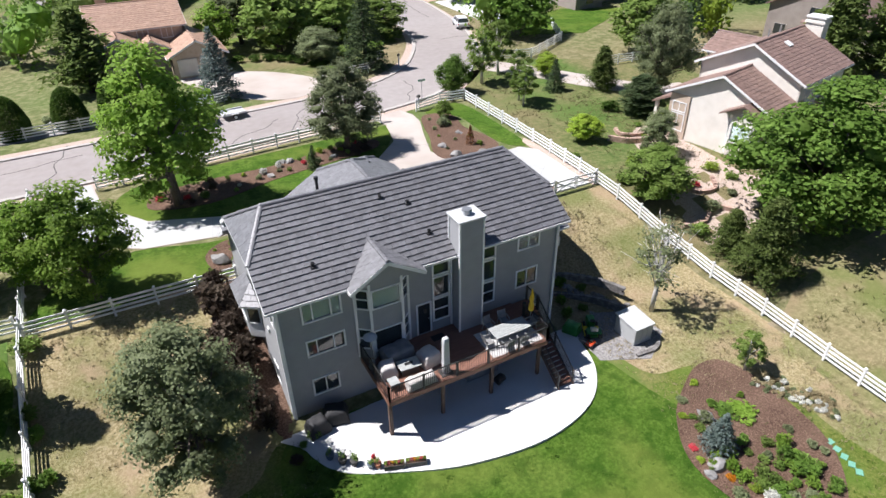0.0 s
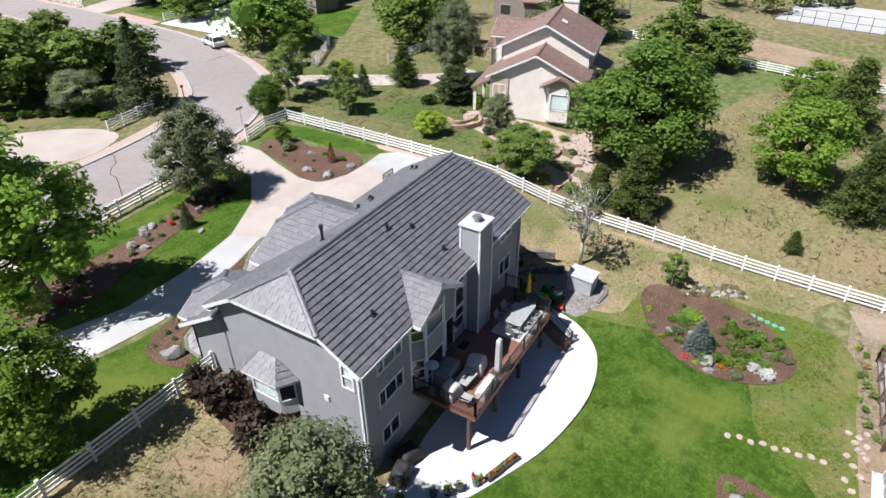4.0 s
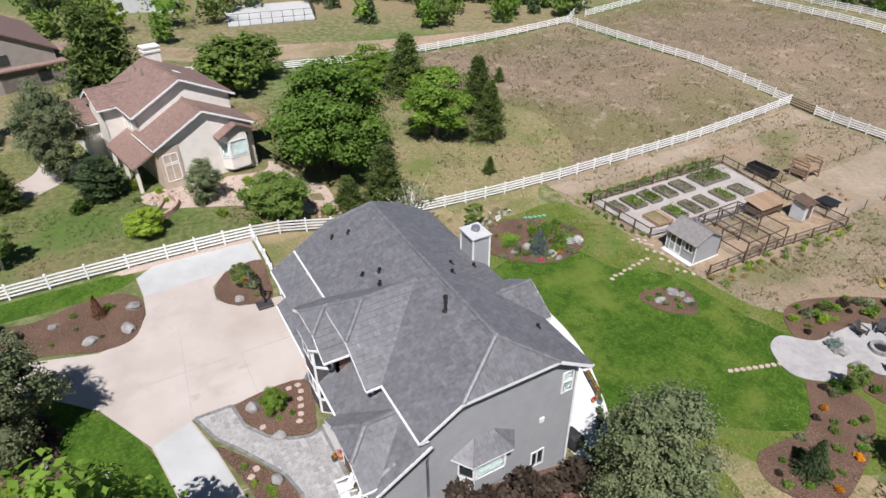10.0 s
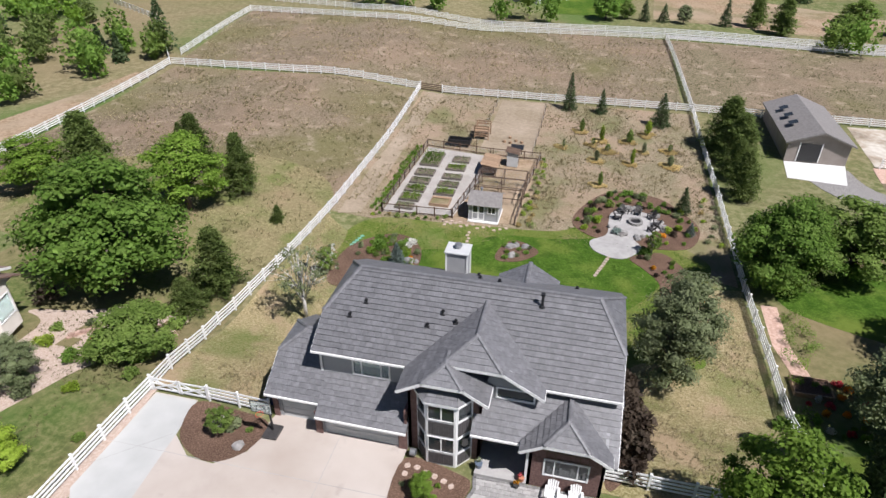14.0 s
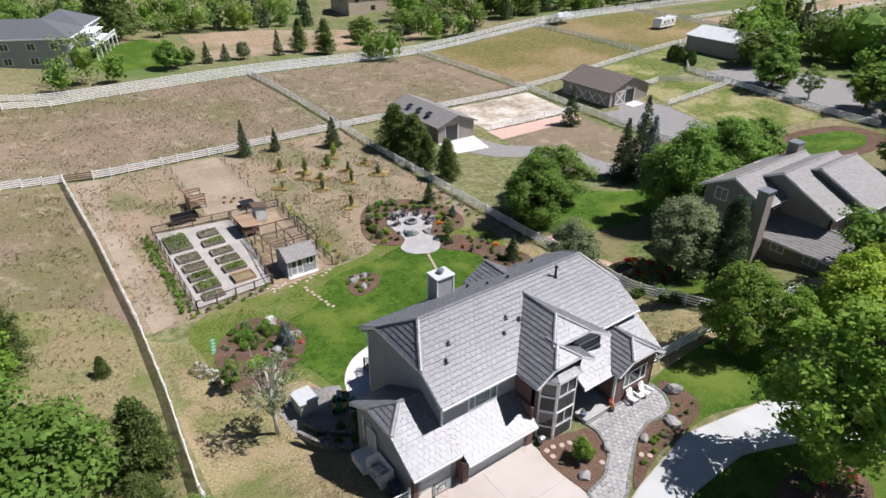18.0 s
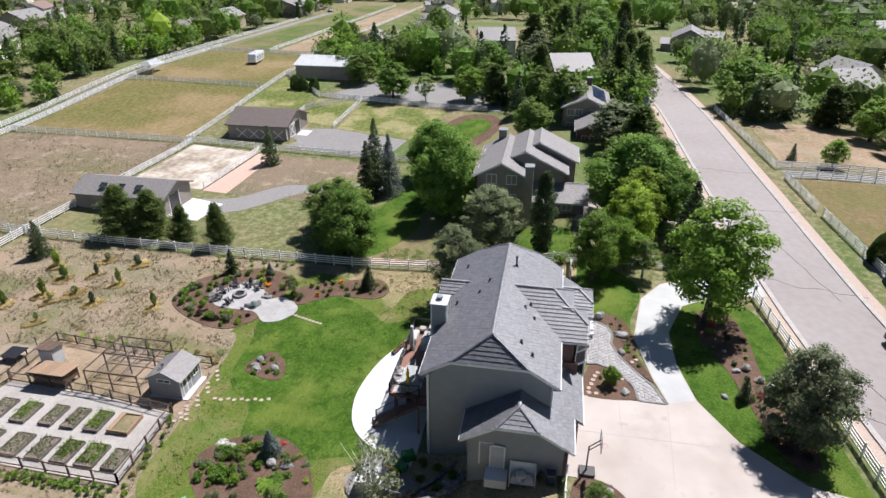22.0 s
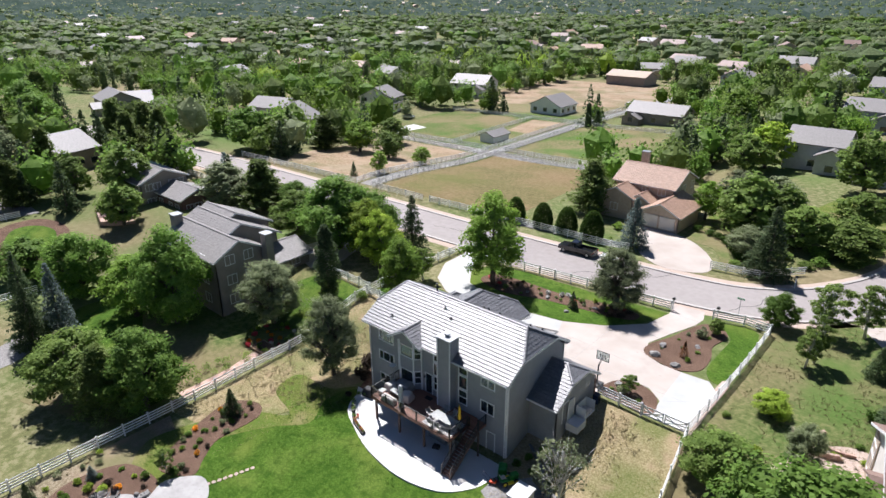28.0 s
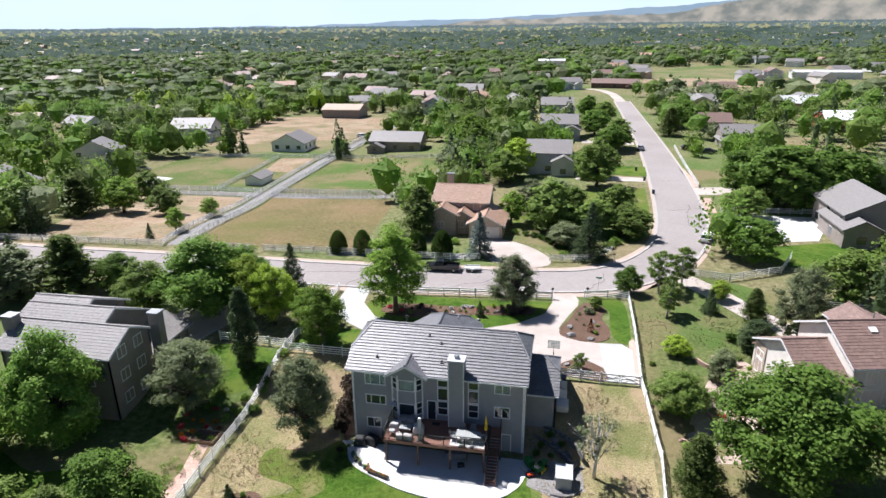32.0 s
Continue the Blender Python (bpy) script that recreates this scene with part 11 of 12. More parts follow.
for x, y, r, h in ((26.2, 47.9, 0.6, 0.55), (26.1, 50.4, 0.5, 0.45), (28.8, 47.3, 0.6, 0.4), (29.2, 52.6, 0.4, 0.3), (25.7, 40.2, 0.4, 0.35), (11.5, 41.3, 0.45, 0.45), (8.7, 42.3, 0.42, 0.42), (5.7, 42.4, 0.7, 0.45), (2.9, 40.4, 0.65, 0.7), (14.5, 42.1, 0.5, 0.4),
                  (12.1, 54.4, 0.5, 0.4), (11.4, 54.6, 0.45, 0.35), (9.7, 52.2, 0.4, 0.35), (24.6, 15.4, 0.55, 0.35), (24.6, 14.1, 0.5, 0.6), (22.6, 12.7, 0.6, 0.55), (21.8, 12.5, 0.35, 0.3), (13.0, 7.3, 0.6, 0.4), (12.6, 9.0, 0.55, 0.5), (11.5, 7.0, 0.5, 0.4), (12.4, 6.8, 0.4, 0.3),
                  (13.6, 50.4, 0.35, 0.3), (16.0, 53.4, 0.4, 0.35)):
    rock(x, y, r, h)
for k, (x, y) in enumerate(((10.0, 43.1), (9.6, 43.5), (12.7, 42.0))):
    ob = new("stepping_stone", stone_mesh)
    ob.matrix_basis = pose(x, y, height(x, y) + 0.05, 0, 0, 40 * k)
    tagged(ob, "pale flat stepping stone in the bark", "stepping stone", "stepping stones")
rng = np.random.default_rng(77)
dc = thing("dried_conifer", "small dried brown conifer in the mulch bed", "tree", at=(28.8, 49.6, height(28.8, 49.6)))
bm = bmesh.new()
tube(bm, [(0, 0, -0.1), (0, 0, 1.9)], [0.05, 0.01], 6)
part("trunk", bm, M["bark"], dc)
zz = rng.uniform(0.1, 2.0, 900)
an = rng.uniform(0, 6.28, 900)
rr = 0.62 * (1 - zz / 2.15) * np.sqrt(rng.uniform(0.2, 1, 900))
ob = new("crown", leaf_cloud("crown", np.c_[np.cos(an) * rr, np.sin(an) * rr, zz], 0.14, leaves("dried needle", (0.14, 0.06, 0.025), (0.22, 0.1, 0.045), (0.3, 0.15, 0.07)), 5, 0.4))
ob.parent = dc


def adirondack(label, mat, x, y, z, rz, group):
    t = thing("adirondack_chair", label, "chair", group, at=(x, y, z), rz=rz)
    for k in range(5):
        part("seat_slat", bar((-0.26, -0.3 + k * 0.13, 0.38 - k * 0.028), (0.26, -0.3 + k * 0.13, 0.38 - k * 0.028), 0.115, 0.022), mat, t)
        xx = -0.22 + k * 0.11
        part("back_slat", bar((xx, 0.24, 0.24), (xx * 1.25, 0.58, 0.98 - abs(k - 2) * 0.06), 0.1, 0.022), mat, t)
    for sx in (-1, 1):
        part("armrest", boxed(sx * 0.36 - 0.07, sx * 0.36 + 0.07, -0.4, 0.4, 0.54, 0.565), mat, t)
        part("front_leg", boxed(sx * 0.32 - 0.04, sx * 0.32 + 0.04, -0.36, -0.28, 0, 0.54), mat, t)
        part("back_leg", bar((sx * 0.29, -0.3, 0.34), (sx * 0.29, 0.6, 0.03), 0.03, 0.12), mat, t)
    return t


A1 = adirondack("white wooden adirondack chair on the front walk", white_plastic, 6.3, 39.35, height(6.3, 39.3) + 0.05, 178, "white adirondack chairs")
copy_thing(A1, pose(4.95, 39.4, height(5, 39.4) + 0.05, 0, 0, 184))
st = thing("side_table", "small white slatted table between the chairs", "table", at=(5.65, 39.5, height(5.6, 39.5) + 0.05))
for k in range(4):
    part("slat", boxed(-0.22, 0.22, -0.22 + k * 0.115, -0.12 + k * 0.115, 0.43, 0.455), white_plastic, st)
for sx in (-1, 1):
    for sy in (-1, 1):
        part("leg", boxed(sx * 0.18 - 0.02, sx * 0.18 + 0.02, sy * 0.18 - 0.02, sy * 0.18 + 0.02, 0, 0.43), white_plastic, st)
hr = thing("hose_reel", "black garden hose reel by the brick pier", "hose reel", at=(14.85, 38.35, height(14.8, 38.4) + 0.05))
for sx in (-1, 1):
    part("stand", slab([(sx * 0.22, -0.25, 0.0), (sx * 0.22 + 0.03, -0.25, 0.0), (sx * 0.22 + 0.03, 0.1, 0.75), (sx * 0.22, 0.1, 0.75)], 0.06), dark_plastic, hr)
bm = disc(bmesh.new(), 0, 0, -0.18, 0.18, 0.24, 0.24, 16)
bm.transform(pose(0, 0, 0.4, 0, 90, 0))
part("drum", bm, M["grey_metal"], hr)

# -- fire pit --
fp = thing("fire_pit", "round stone fire pit with dark ashes", "fire pit", at=(0.1, -0.9, height(0.1, -0.9) + 0.1))
for k in range(13):
    a = k * 2 * math.pi / 13
    bm = boxed(-0.17, 0.17, -0.13, 0.13, 0, 0.32, 0.03)
    bm.transform(pose(math.cos(a) * 0.68, math.sin(a) * 0.68, 0, 0, 0, math.degrees(a) + 90))
    part("stone", bm, M["rock"], fp)
part("ashes", disc(bmesh.new(), 0, 0, 0, 0.14, 0.55, 0.55, 16), M["black_metal"], fp)
F1 = None
for x, y in ((1.3, -2.9), (-0.2, -3.0), (-1.7, -2.3), (-2.1, -0.7), (-1.6, 0.6), (2.0, -1.3)):
    rz = math.degrees(math.atan2(-0.9 - y, 0.1 - x)) + 90
    z = height(x, y) + 0.1
    if F1 is None:
        F1 = adirondack("dark grey-brown adirondack chair round the fire pit", dark_plastic, x, y, z, rz, "chairs round the fire pit")
    else:
        copy_thing(F1, pose(x, y, z, 0, 0, rz))
for k in range(26):
    u = random.Random(100 + k)
    a = u.uniform(0.4, 5.4)
    rock(0.1 + math.cos(a) * u.uniform(2.6, 3.5), -0.9 + math.sin(a) * u.uniform(2.6, 3.5), u.uniform(0.25, 0.6), u.uniform(0.25, 0.55), "rock" if k % 3 else dark_rock, "grey boulder edging the fire pit patio")
gl = thing("plastic_edging", "row of pale green plastic stepping pads in the grass", "edging")
for k in range(5):
    shared("pad", mesh_of("pad", [(a, b, c) for c in (0, 0.06) for a, b in ((-0.2, -0.17), (0.2, -0.17), (0.2, 0.17), (-0.2, 0.17))], [(4, 5, 6, 7), (0, 1, 5, 4), (1, 2, 6, 5), (2, 3, 7, 6), (3, 0, 4, 7)], teal_plastic),
           pose(29.35 - 0.12 * k, 10.9 - 0.5 * k, height(29.3, 10.5 - 0.5 * k) + 0.02, 0, 0, 10 * k), gl)

# -- shrubs --
SHRUB_LABEL = {"leaf_green": "dark-green rounded shrub in the planting bed", "leaf_bright": "bright-green leafy perennial in the bed", "leaf_mid": "mid-green garden shrub in the bed", "leaf_olive": "grey-green lavender-like shrub in the bed", "leaf_lime": "yellow-green low shrub in the bed",
               "flower_white": "white flowering shrub in the bed", "leaf_purple": "purple-brown leafy shrub along the wall", "straw": "dry straw-coloured grass tuft", "flower_orange": "orange flowering perennial in the garden bed", "flower_red": "red flowering perennial in the bed", "hedge": "rounded clipped dark-green evergreen shrub", "needle_blue": "low silvery blue juniper"}


def plant(rows):
    for x, y, r, h, m in rows:
        shrub(x, y, r, h, m, SHRUB_LABEL[m])


def inside(p, poly):
    x, y = p
    c = False
    for i, a in enumerate(poly):
        b = poly[i - 1]
        if (a[1] > y) != (b[1] > y) and x < (b[0] - a[0]) * (y - a[1]) / (b[1] - a[1]) + a[0]:
            c = not c
    return c


JOINED = {}


def fill(poly, n, mats, r0, r1, seed, gap=0.75, avoid=(), joined=False):
    u = random.Random(seed)
    got = []
    for _ in range(n * 30):
        p = (u.uniform(min(a[0] for a in poly), max(a[0] for a in poly)), u.uniform(min(a[1] for a in poly), max(a[1] for a in poly)))
        if not inside(p, poly) or any(math.dist(p, q) < gap for q in got) or any(math.dist(p, (q[0], q[1])) < q[2] for q in avoid):
            continue
        got.append(p)
        r = u.uniform(r0, r1)
        h, m = r * u.uniform(1.2, 1.9), u.choice(mats)
        if joined:
            q = blob_points(np.random.default_rng(seed * 100 + len(got)), 200, r, r, h * 0.6, 8)
            q[:, 2] = np.abs(q[:, 2] + h * 0.3)
            JOINED.setdefault(m, []).append(q + np.array([*p, height(*p) + 0.02]))
        else:
            plant([(*p, r, h, m)])
        if len(got) >= n:
            break


plant([(1.75 + 0.4 * math.sin(k * 2.1), 26.3 + k * 1.15, 1.15 + 0.15 * (k % 3), 2.3 + 0.45 * ((k * 5) % 3), "leaf_purple") for k in range(10)])
plant([(25.6, 15.9, 0.42, 0.5, "leaf_green"), (23.6, 14.9, 0.4, 0.5, "leaf_mid"), (24.9, 13.2, 0.5, 0.75, "leaf_green"), (26.1, 12.5, 0.45, 0.6, "leaf_mid"), (26.7, 14.0, 0.28, 0.35, "leaf_green"), (25.0, 11.8, 0.38, 0.5, "leaf_mid"), (26.3, 10.6, 0.85, 1.1, "leaf_green"), (23.4, 11.5, 0.42, 0.55, "leaf_bright"),
       (23.5, 9.9, 0.65, 0.75, "flower_white"), (24.4, 9.6, 0.45, 0.6, "leaf_olive"), (25.3, 9.2, 0.4, 0.5, "leaf_olive"), (25.3, 8.3, 0.55, 0.6, "leaf_olive"), (23.2, 10.8, 0.4, 0.5, "leaf_lime"), (22.0, 13.4, 0.3, 0.3, "leaf_lime"), (22.3, 14.2, 0.3, 0.3, "flower_red"), (25.9, 17.6, 0.35, 0.35, "leaf_lime"),
       (24.3, 16.9, 0.4, 0.35, "leaf_olive"), (23.4, 16.0, 0.35, 0.3, "leaf_lime"), (22.6, 11.9, 0.3, 0.3, "flower_orange"), (23.9, 15.7, 0.3, 0.4, "leaf_green"), (27.6, 15.6, 0.3, 0.4, "leaf_bright"), (28.0, 12.6, 0.35, 0.4, "leaf_olive"), (25.0, 14.6, 0.3, 0.4, "leaf_olive")])
fill([(22, 13.6), (22.1, 11), (23.4, 8.9), (25, 8), (27, 8.8), (28.8, 11), (27.4, 12.4), (25.4, 12.2), (24, 14.6)], 30, ("leaf_green", "leaf_mid", "leaf_olive", "leaf_green", "leaf_bright"), 0.28, 0.6, 31, 0.62)
plant([(23.2, 9.2, 0.7, 0.75, "flower_white"), (26.6, 14.6, 1.1, 0.35, "leaf_bright"), (26.0, 15.2, 0.9, 0.3, "leaf_green"), (24.4, 15.2, 0.55, 0.7, "leaf_olive")])
plant([(13.3, 9.6, 0.45, 0.5, "leaf_green"), (13.2, 8.7, 0.4, 0.5, "leaf_bright"), (12.2, 8.9, 0.45, 0.5, "leaf_olive"), (11.2, 8.2, 0.4, 0.5, "leaf_green"), (11.0, 7.2, 0.35, 0.4, "leaf_olive"), (13.5, 7.3, 0.4, 0.5, "leaf_green"), (12.0, 7.7, 0.35, 0.4, "leaf_mid"), (12.8, 6.4, 0.35, 0.35, "leaf_bright")])
FIRE = [(2.4, -8.0), (-2.6, -7.4), (-5.0, -4.4), (-6.4, -1.1), (-5.2, 3.0), (-1.5, 4.0), (0.6, 3.2), (4.6, 3.0), (6.6, 0.4), (5.3, -4.2)]
fill(FIRE, 46, ("leaf_green", "leaf_mid", "leaf_green", "leaf_olive", "leaf_bright", "leaf_lime", "leaf_purple"), 0.3, 0.62, 3, 0.85, ((0.1, -0.9, 3.6), (1.4, 3.6, 2.2)))
plant([(2.2, 1.9, 0.75, 0.7, "needle_blue"), (-0.7, 5.4, 0.8, 0.9, "hedge"), (-2.7, 1.4, 0.45, 0.5, "flower_orange"), (0.8, -7.6, 0.9, 0.9, "leaf_green"), (-0.9, -7.4, 0.8, 0.8, "leaf_green"), (4.7, -0.4, 0.8, 0.9, "leaf_green"), (5.2, -1.8, 0.8, 0.9, "leaf_mid"), (3.6, -5.4, 0.7, 0.8, "leaf_olive")])
LONG = [(-2.3, 5.2), (-4.1, 7.3), (-5.6, 11.1), (-6.0, 14.5), (-3.6, 16.2), (-1.9, 14.9), (-2.2, 10.8), (-0.8, 8.4), (0.5, 6.6)]
fill(LONG, 24, ("leaf_green", "leaf_mid", "leaf_olive", "leaf_bright", "leaf_purple", "flower_orange"), 0.25, 0.5, 5, 0.8)
fill([(12.4, 44.6), (9.0, 43.7), (5.9, 43.3), (3.4, 42.9), (2.2, 41.4), (2.6, 39.6), (3.3, 40), (3.6, 41.2), (5.0, 42.1), (7.0, 42.0), (9.3, 42.8), (11.3, 43.9)], 16, ("leaf_bright", "leaf_olive", "leaf_lime", "leaf_mid"), 0.18, 0.32, 7, 0.55)
plant([(7.9, 42.85, 0.3, 0.35, "leaf_bright"), (8.4, 42.75, 0.3, 0.35, "leaf_bright"), (7.2, 43.0, 0.3, 0.35, "leaf_olive")])
fill([(15.0, 40.0), (15.0, 42.3), (13.6, 42.0), (12.6, 40.8), (12.2, 40.2)], 7, ("leaf_bright", "leaf_olive", "leaf_mid"), 0.14, 0.26, 8, 0.5)
fill([(25.4, 48.2), (26.5, 53), (28.2, 58.2), (30.6, 57), (30.3, 53.9), (31.0, 51.2), (31.0, 48.4), (28, 47)], 9, ("leaf_olive", "leaf_purple", "leaf_mid", "leaf_bright"), 0.2, 0.4, 9, 1.6)
plant([(28.8, 55.3, 0.8, 1.3, "leaf_olive"), (26.6, 39.0, 0.7, 1.2, "leaf_olive"), (25.6, 38.9, 0.3, 0.4, "leaf_mid"), (28.6, 38.6, 0.35, 0.5, "leaf_mid"), (33.1, 61.6, 0.6, 0.7, "leaf_purple")])
fill([(0, 51.4), (4, 50.2), (10, 51.8), (16.5, 53), (20.3, 53.9), (20.5, 55.4), (17, 55.5), (11, 54.1), (4, 54.1), (0.4, 53.3)], 30, ("leaf_olive", "leaf_mid", "leaf_green", "leaf_purple", "flower_white", "flower_red", "leaf_lime"), 0.25, 0.5, 11, 0.9, ((1.2, 51.2, 1.2),))
plant([(18.1, 52.9, 0.7, 0.6, "leaf_purple"), (19.4, 53.6, 0.7, 0.6, "leaf_purple"), (20.0, 55.0, 0.6, 0.5, "leaf_purple")])
fill([(5.0, 25), (3.6, 23.8), (4.6, 22.0), (5.4, 21.2), (3.2, 21.4), (2.2, 24)], 6, ("leaf_purple", "leaf_green", "leaf_mid"), 0.3, 0.5, 12, 0.7)
# neighbour's terraces and garden borders
plant([(49.0, 47.6, 2.1, 2.4, "hedge"), (46.6, 49.6, 1.2, 1.5, "hedge"), (49.0, 44.6, 0.8, 1.3, "leaf_lime"), (52.5, 48.5, 1.2, 1.5, "hedge"), (46.2, 45.0, 0.5, 0.5, "leaf_green"), (41.0, 30.3, 1.0, 0.9, "leaf_olive"), (45.2, 34.6, 1.0, 0.7, "leaf_lime"), (45.8, 32.6, 0.7, 0.7, "leaf_mid"), (37.6, 33.4, 2.0, 2.6, "leaf_green"), (40.0, 35.3, 1.5, 2.2, "leaf_mid"),
       (39.5, 45.9, 1.1, 1.2, "leaf_lime"), (38.0, 28.6, 0.9, 1.3, "leaf_mid"), (41.6, 35.7, 0.9, 1.2, "leaf_green"), (36.3, 36.2, 0.7, 1.0, "leaf_mid"), (39.3, 38.5, 0.7, 0.8, "leaf_lime"), (42.3, 39.6, 0.8, 1.1, "leaf_olive"), (49.5, 29.6, 1.3, 1.8, "leaf_purple"), (43.5, 43.6, 0.5, 0.5, "leaf_green"), (44.8, 42.6, 0.5, 0.4, "leaf_lime"),
       (35.8, 42.0, 0.5, 0.6, "leaf_mid"), (44.0, 31.0, 0.6, 0.5, "leaf_olive"), (42.0, 33.2, 0.5, 0.5, "flower_red"), (47.0, 42.8, 0.5, 0.6, "leaf_lime")])
plant([(x, y, 1.1, 1.2, "hedge") for x, y in ((15.4, 90.5), (17.5, 89.9), (19.2, 89.0), (20.6, 87.8), (21.8, 86.4), (22.9, 84.9), (24.0, 83.2), (24.9, 81.4))])
plant([(35.9, 101.1, 2.4, 2.2, "leaf_mid"), (38.4, 90.2, 2.6, 2.4, "leaf_mid"), (33.3, 90.5, 2.2, 2.0, "leaf_green"), (36.4, 93.0, 2.3, 2.2, "leaf_mid"), (40.4, 104.6, 2.0, 1.9, "leaf_lime"), (39.2, 98.0, 2.2, 2.0, "leaf_green"), (4.6, 82.6, 1.2, 1.4, "leaf_bright"), (-8, 78.0, 0.9, 0.9, "leaf_olive"), (24.8, 79.0, 1.2, 1.0, "leaf_mid"), (29.5, 86.5, 1.8, 1.6, "leaf_mid"), (33.0, 84.4, 1.4, 1.4, "leaf_mid"), (34.5, 87, 1.6, 1.5, "leaf_green"), (27, 88, 1.6, 1.8, "leaf_green")])
fill([(-17.4, 26.5), (-17.0, 22.8), (-14.4, 21.4), (-11.6, 23), (-11.0, 28), (-13.4, 28.4)], 26, ("flower_orange", "flower_red", "leaf_lime", "leaf_bright", "flower_white", "leaf_green"), 0.25, 0.5, 21, 0.7)
fill([(-13.8, 20.4), (-13.8, 13.2), (-12, 13.4), (-10.4, 27.5), (-11.2, 27.5), (-12.4, 20)], 12, ("leaf_bright", "leaf_green", "leaf_mid"), 0.6, 1.1, 22, 1.0, joined=True)
fill([(-9, 24.5), (-9, 37), (-11.5, 37), (-11.3, 28.8)], 7, ("leaf_bright", "leaf_green", "leaf_mid"), 0.6, 1.1, 23, 1.2)
# dry yard: straw tufts, saplings
for k, (x, y) in enumerate(((5.4, -22.0), (4.8, -16.9), (0.4, -24.1), (0.2, -16.7), (-5.0, -22.0), (-4.7, -17.4), (4.2, -9.4), (4.3, -23.8), (3.4, -20.3), (-1.5, -21.0), (7.2, -26.5), (-2.2, -27.2), (9.4, -20.4))):
    plant([(x, y, 1.0 + 0.25 * (k % 3), 0.35, "straw"), (x + 0.9, y - 0.4, 0.7, 0.3, "straw")])
    tree(("aspen", "olive", "mid", "lime")[k % 4], x, y, 1.4 + 0.4 * (k % 4), 0.32 + 0.08 * (k % 3))
fill([(11.2, -16), (11.4, 3), (12.8, 3), (12.0, -16)], 30, ("leaf_olive", "leaf_lime", "straw", "leaf_mid"), 0.35, 0.7, 25, 1.0, joined=True)
fill([(28.7, -16), (28.9, 3), (29.9, 3), (29.6, -16)], 52, ("leaf_green", "leaf_mid", "leaf_green", "leaf_bright"), 0.25, 0.45, 26, 0.5, joined=True)
fill([(21, 4.1), (29.3, 4.3), (29.3, 3.2), (21, 2.9)], 10, ("leaf_mid", "leaf_lime", "straw", "leaf_green"), 0.25, 0.5, 27, 0.8, joined=True)
fill([(-9, 3), (-9, -8), (-7.2, -8), (-7.2, 3)], 10, ("leaf_olive", "leaf_lime", "straw"), 0.3, 0.6, 28, 1.2, joined=True)
fill([(31, 11.5), (28.9, 15.8), (30.3, 16.6), (32.2, 12.6)], 70, ("leaf_olive", "straw_pale", "flower_white", "straw_pale"), 0.12, 0.24, 29, 0.22, joined=True)
fill([(-14, 76.4), (-14, 74), (8, 75.4), (8, 78)], 16, ("leaf_olive", "straw", "leaf_mid", "leaf_lime"), 0.25, 0.5, 30, 1.4, joined=True)



def tufts(poly, n, mat, r0, r1, seed, blades=7, avoid=(), clump=0.0):
    """Uneven tufts of grass standing over a stretch of ground, as one mesh of single blades."""
    r = np.random.default_rng(seed)
    xs, ys = [q[0] for q in poly], [q[1] for q in poly]
    at = []
    while len(at) < n:
        x, y = r.uniform(min(xs), max(xs)), r.uniform(min(ys), max(ys))
        if noise.noise(Vector((x * 0.23, y * 0.23, seed))) + 0.5 * noise.noise(Vector((x * 0.9, y * 0.9, seed))) < clump + r.uniform(-0.35, 0.35):
            continue
        if inside((x, y), poly) and not any(inside((x, y), q) for q in avoid):
            at.append((x, y, height(x, y) + 0.01))
    at = np.repeat(np.array(at), blades, axis=0)
    m = len(at)
    size = np.repeat(r.uniform(r0, r1, n), blades)[:, None]
    a = r.uniform(0, 6.283, m)
    d = np.c_[np.cos(a), np.sin(a), np.zeros(m)]
    side = np.c_[-d[:, 1], d[:, 0], np.zeros(m)]
    foot = at + d * size * r.uniform(0, 0.5, (m, 1))
    tip = foot + d * size * r.uniform(0.3, 0.9, (m, 1)) + np.array([0, 0, 1]) * size * r.uniform(0.35, 0.95, (m, 1))
    v = np.stack([foot - side * size * 0.16, foot + side * size * 0.16, tip], axis=1)
    me = bpy.data.meshes.new("grass_tufts")
    me.vertices.add(3 * m)
    me.vertices.foreach_set("co", v.ravel())
    me.loops.add(3 * m)
    me.loops.foreach_set("vertex_index", np.arange(3 * m, dtype=np.int32))
    me.polygons.add(m)
    me.polygons.foreach_set("loop_start", np.arange(0, 3 * m, 3, dtype=np.int32))
    me.update(calc_edges=True)
    me.materials.append(M[mat])
    tagged(new("grass_tufts", me), "scattered tufts of dry and green grass", "grass tufts", kind="stuff")


tufts([(3.0, 25), (0.2, 22), (-2, 14), (-6, 9), (-5, 5), (3, 0.4), (16, 4.2), (28, 5), (30.4, 9), (30, 14), (27, 18), (23, 19.6), (21, 17), (18, 19), (10, 19), (5, 22)], 3600, "lawn_blade", 0.06, 0.17, 12, clump=-0.05)
tufts([(3.0, 25), (0.2, 22), (-2, 14), (-6, 9), (-5, 5), (3, 0.4), (16, 4.2), (28, 5), (30.4, 9), (30, 14), (27, 18), (23, 19.6), (22, 14), (20, 10), (14, 6), (4, 5), (0, 8), (1, 14), (4, 20)], 2200, "straw_pale", 0.05, 0.13, 13, clump=0.1)
GARDEN = [(29, 3.4), (28.6, -17), (12, -16), (12.8, 3)]
BACK = [(-9, 4), (-9, -37), (33.8, -37), (33.8, 4.4), (26, 4.2), (9, 2.6), (7.4, 0), (5, -9), (-3, -8.6), (-7, -2)]
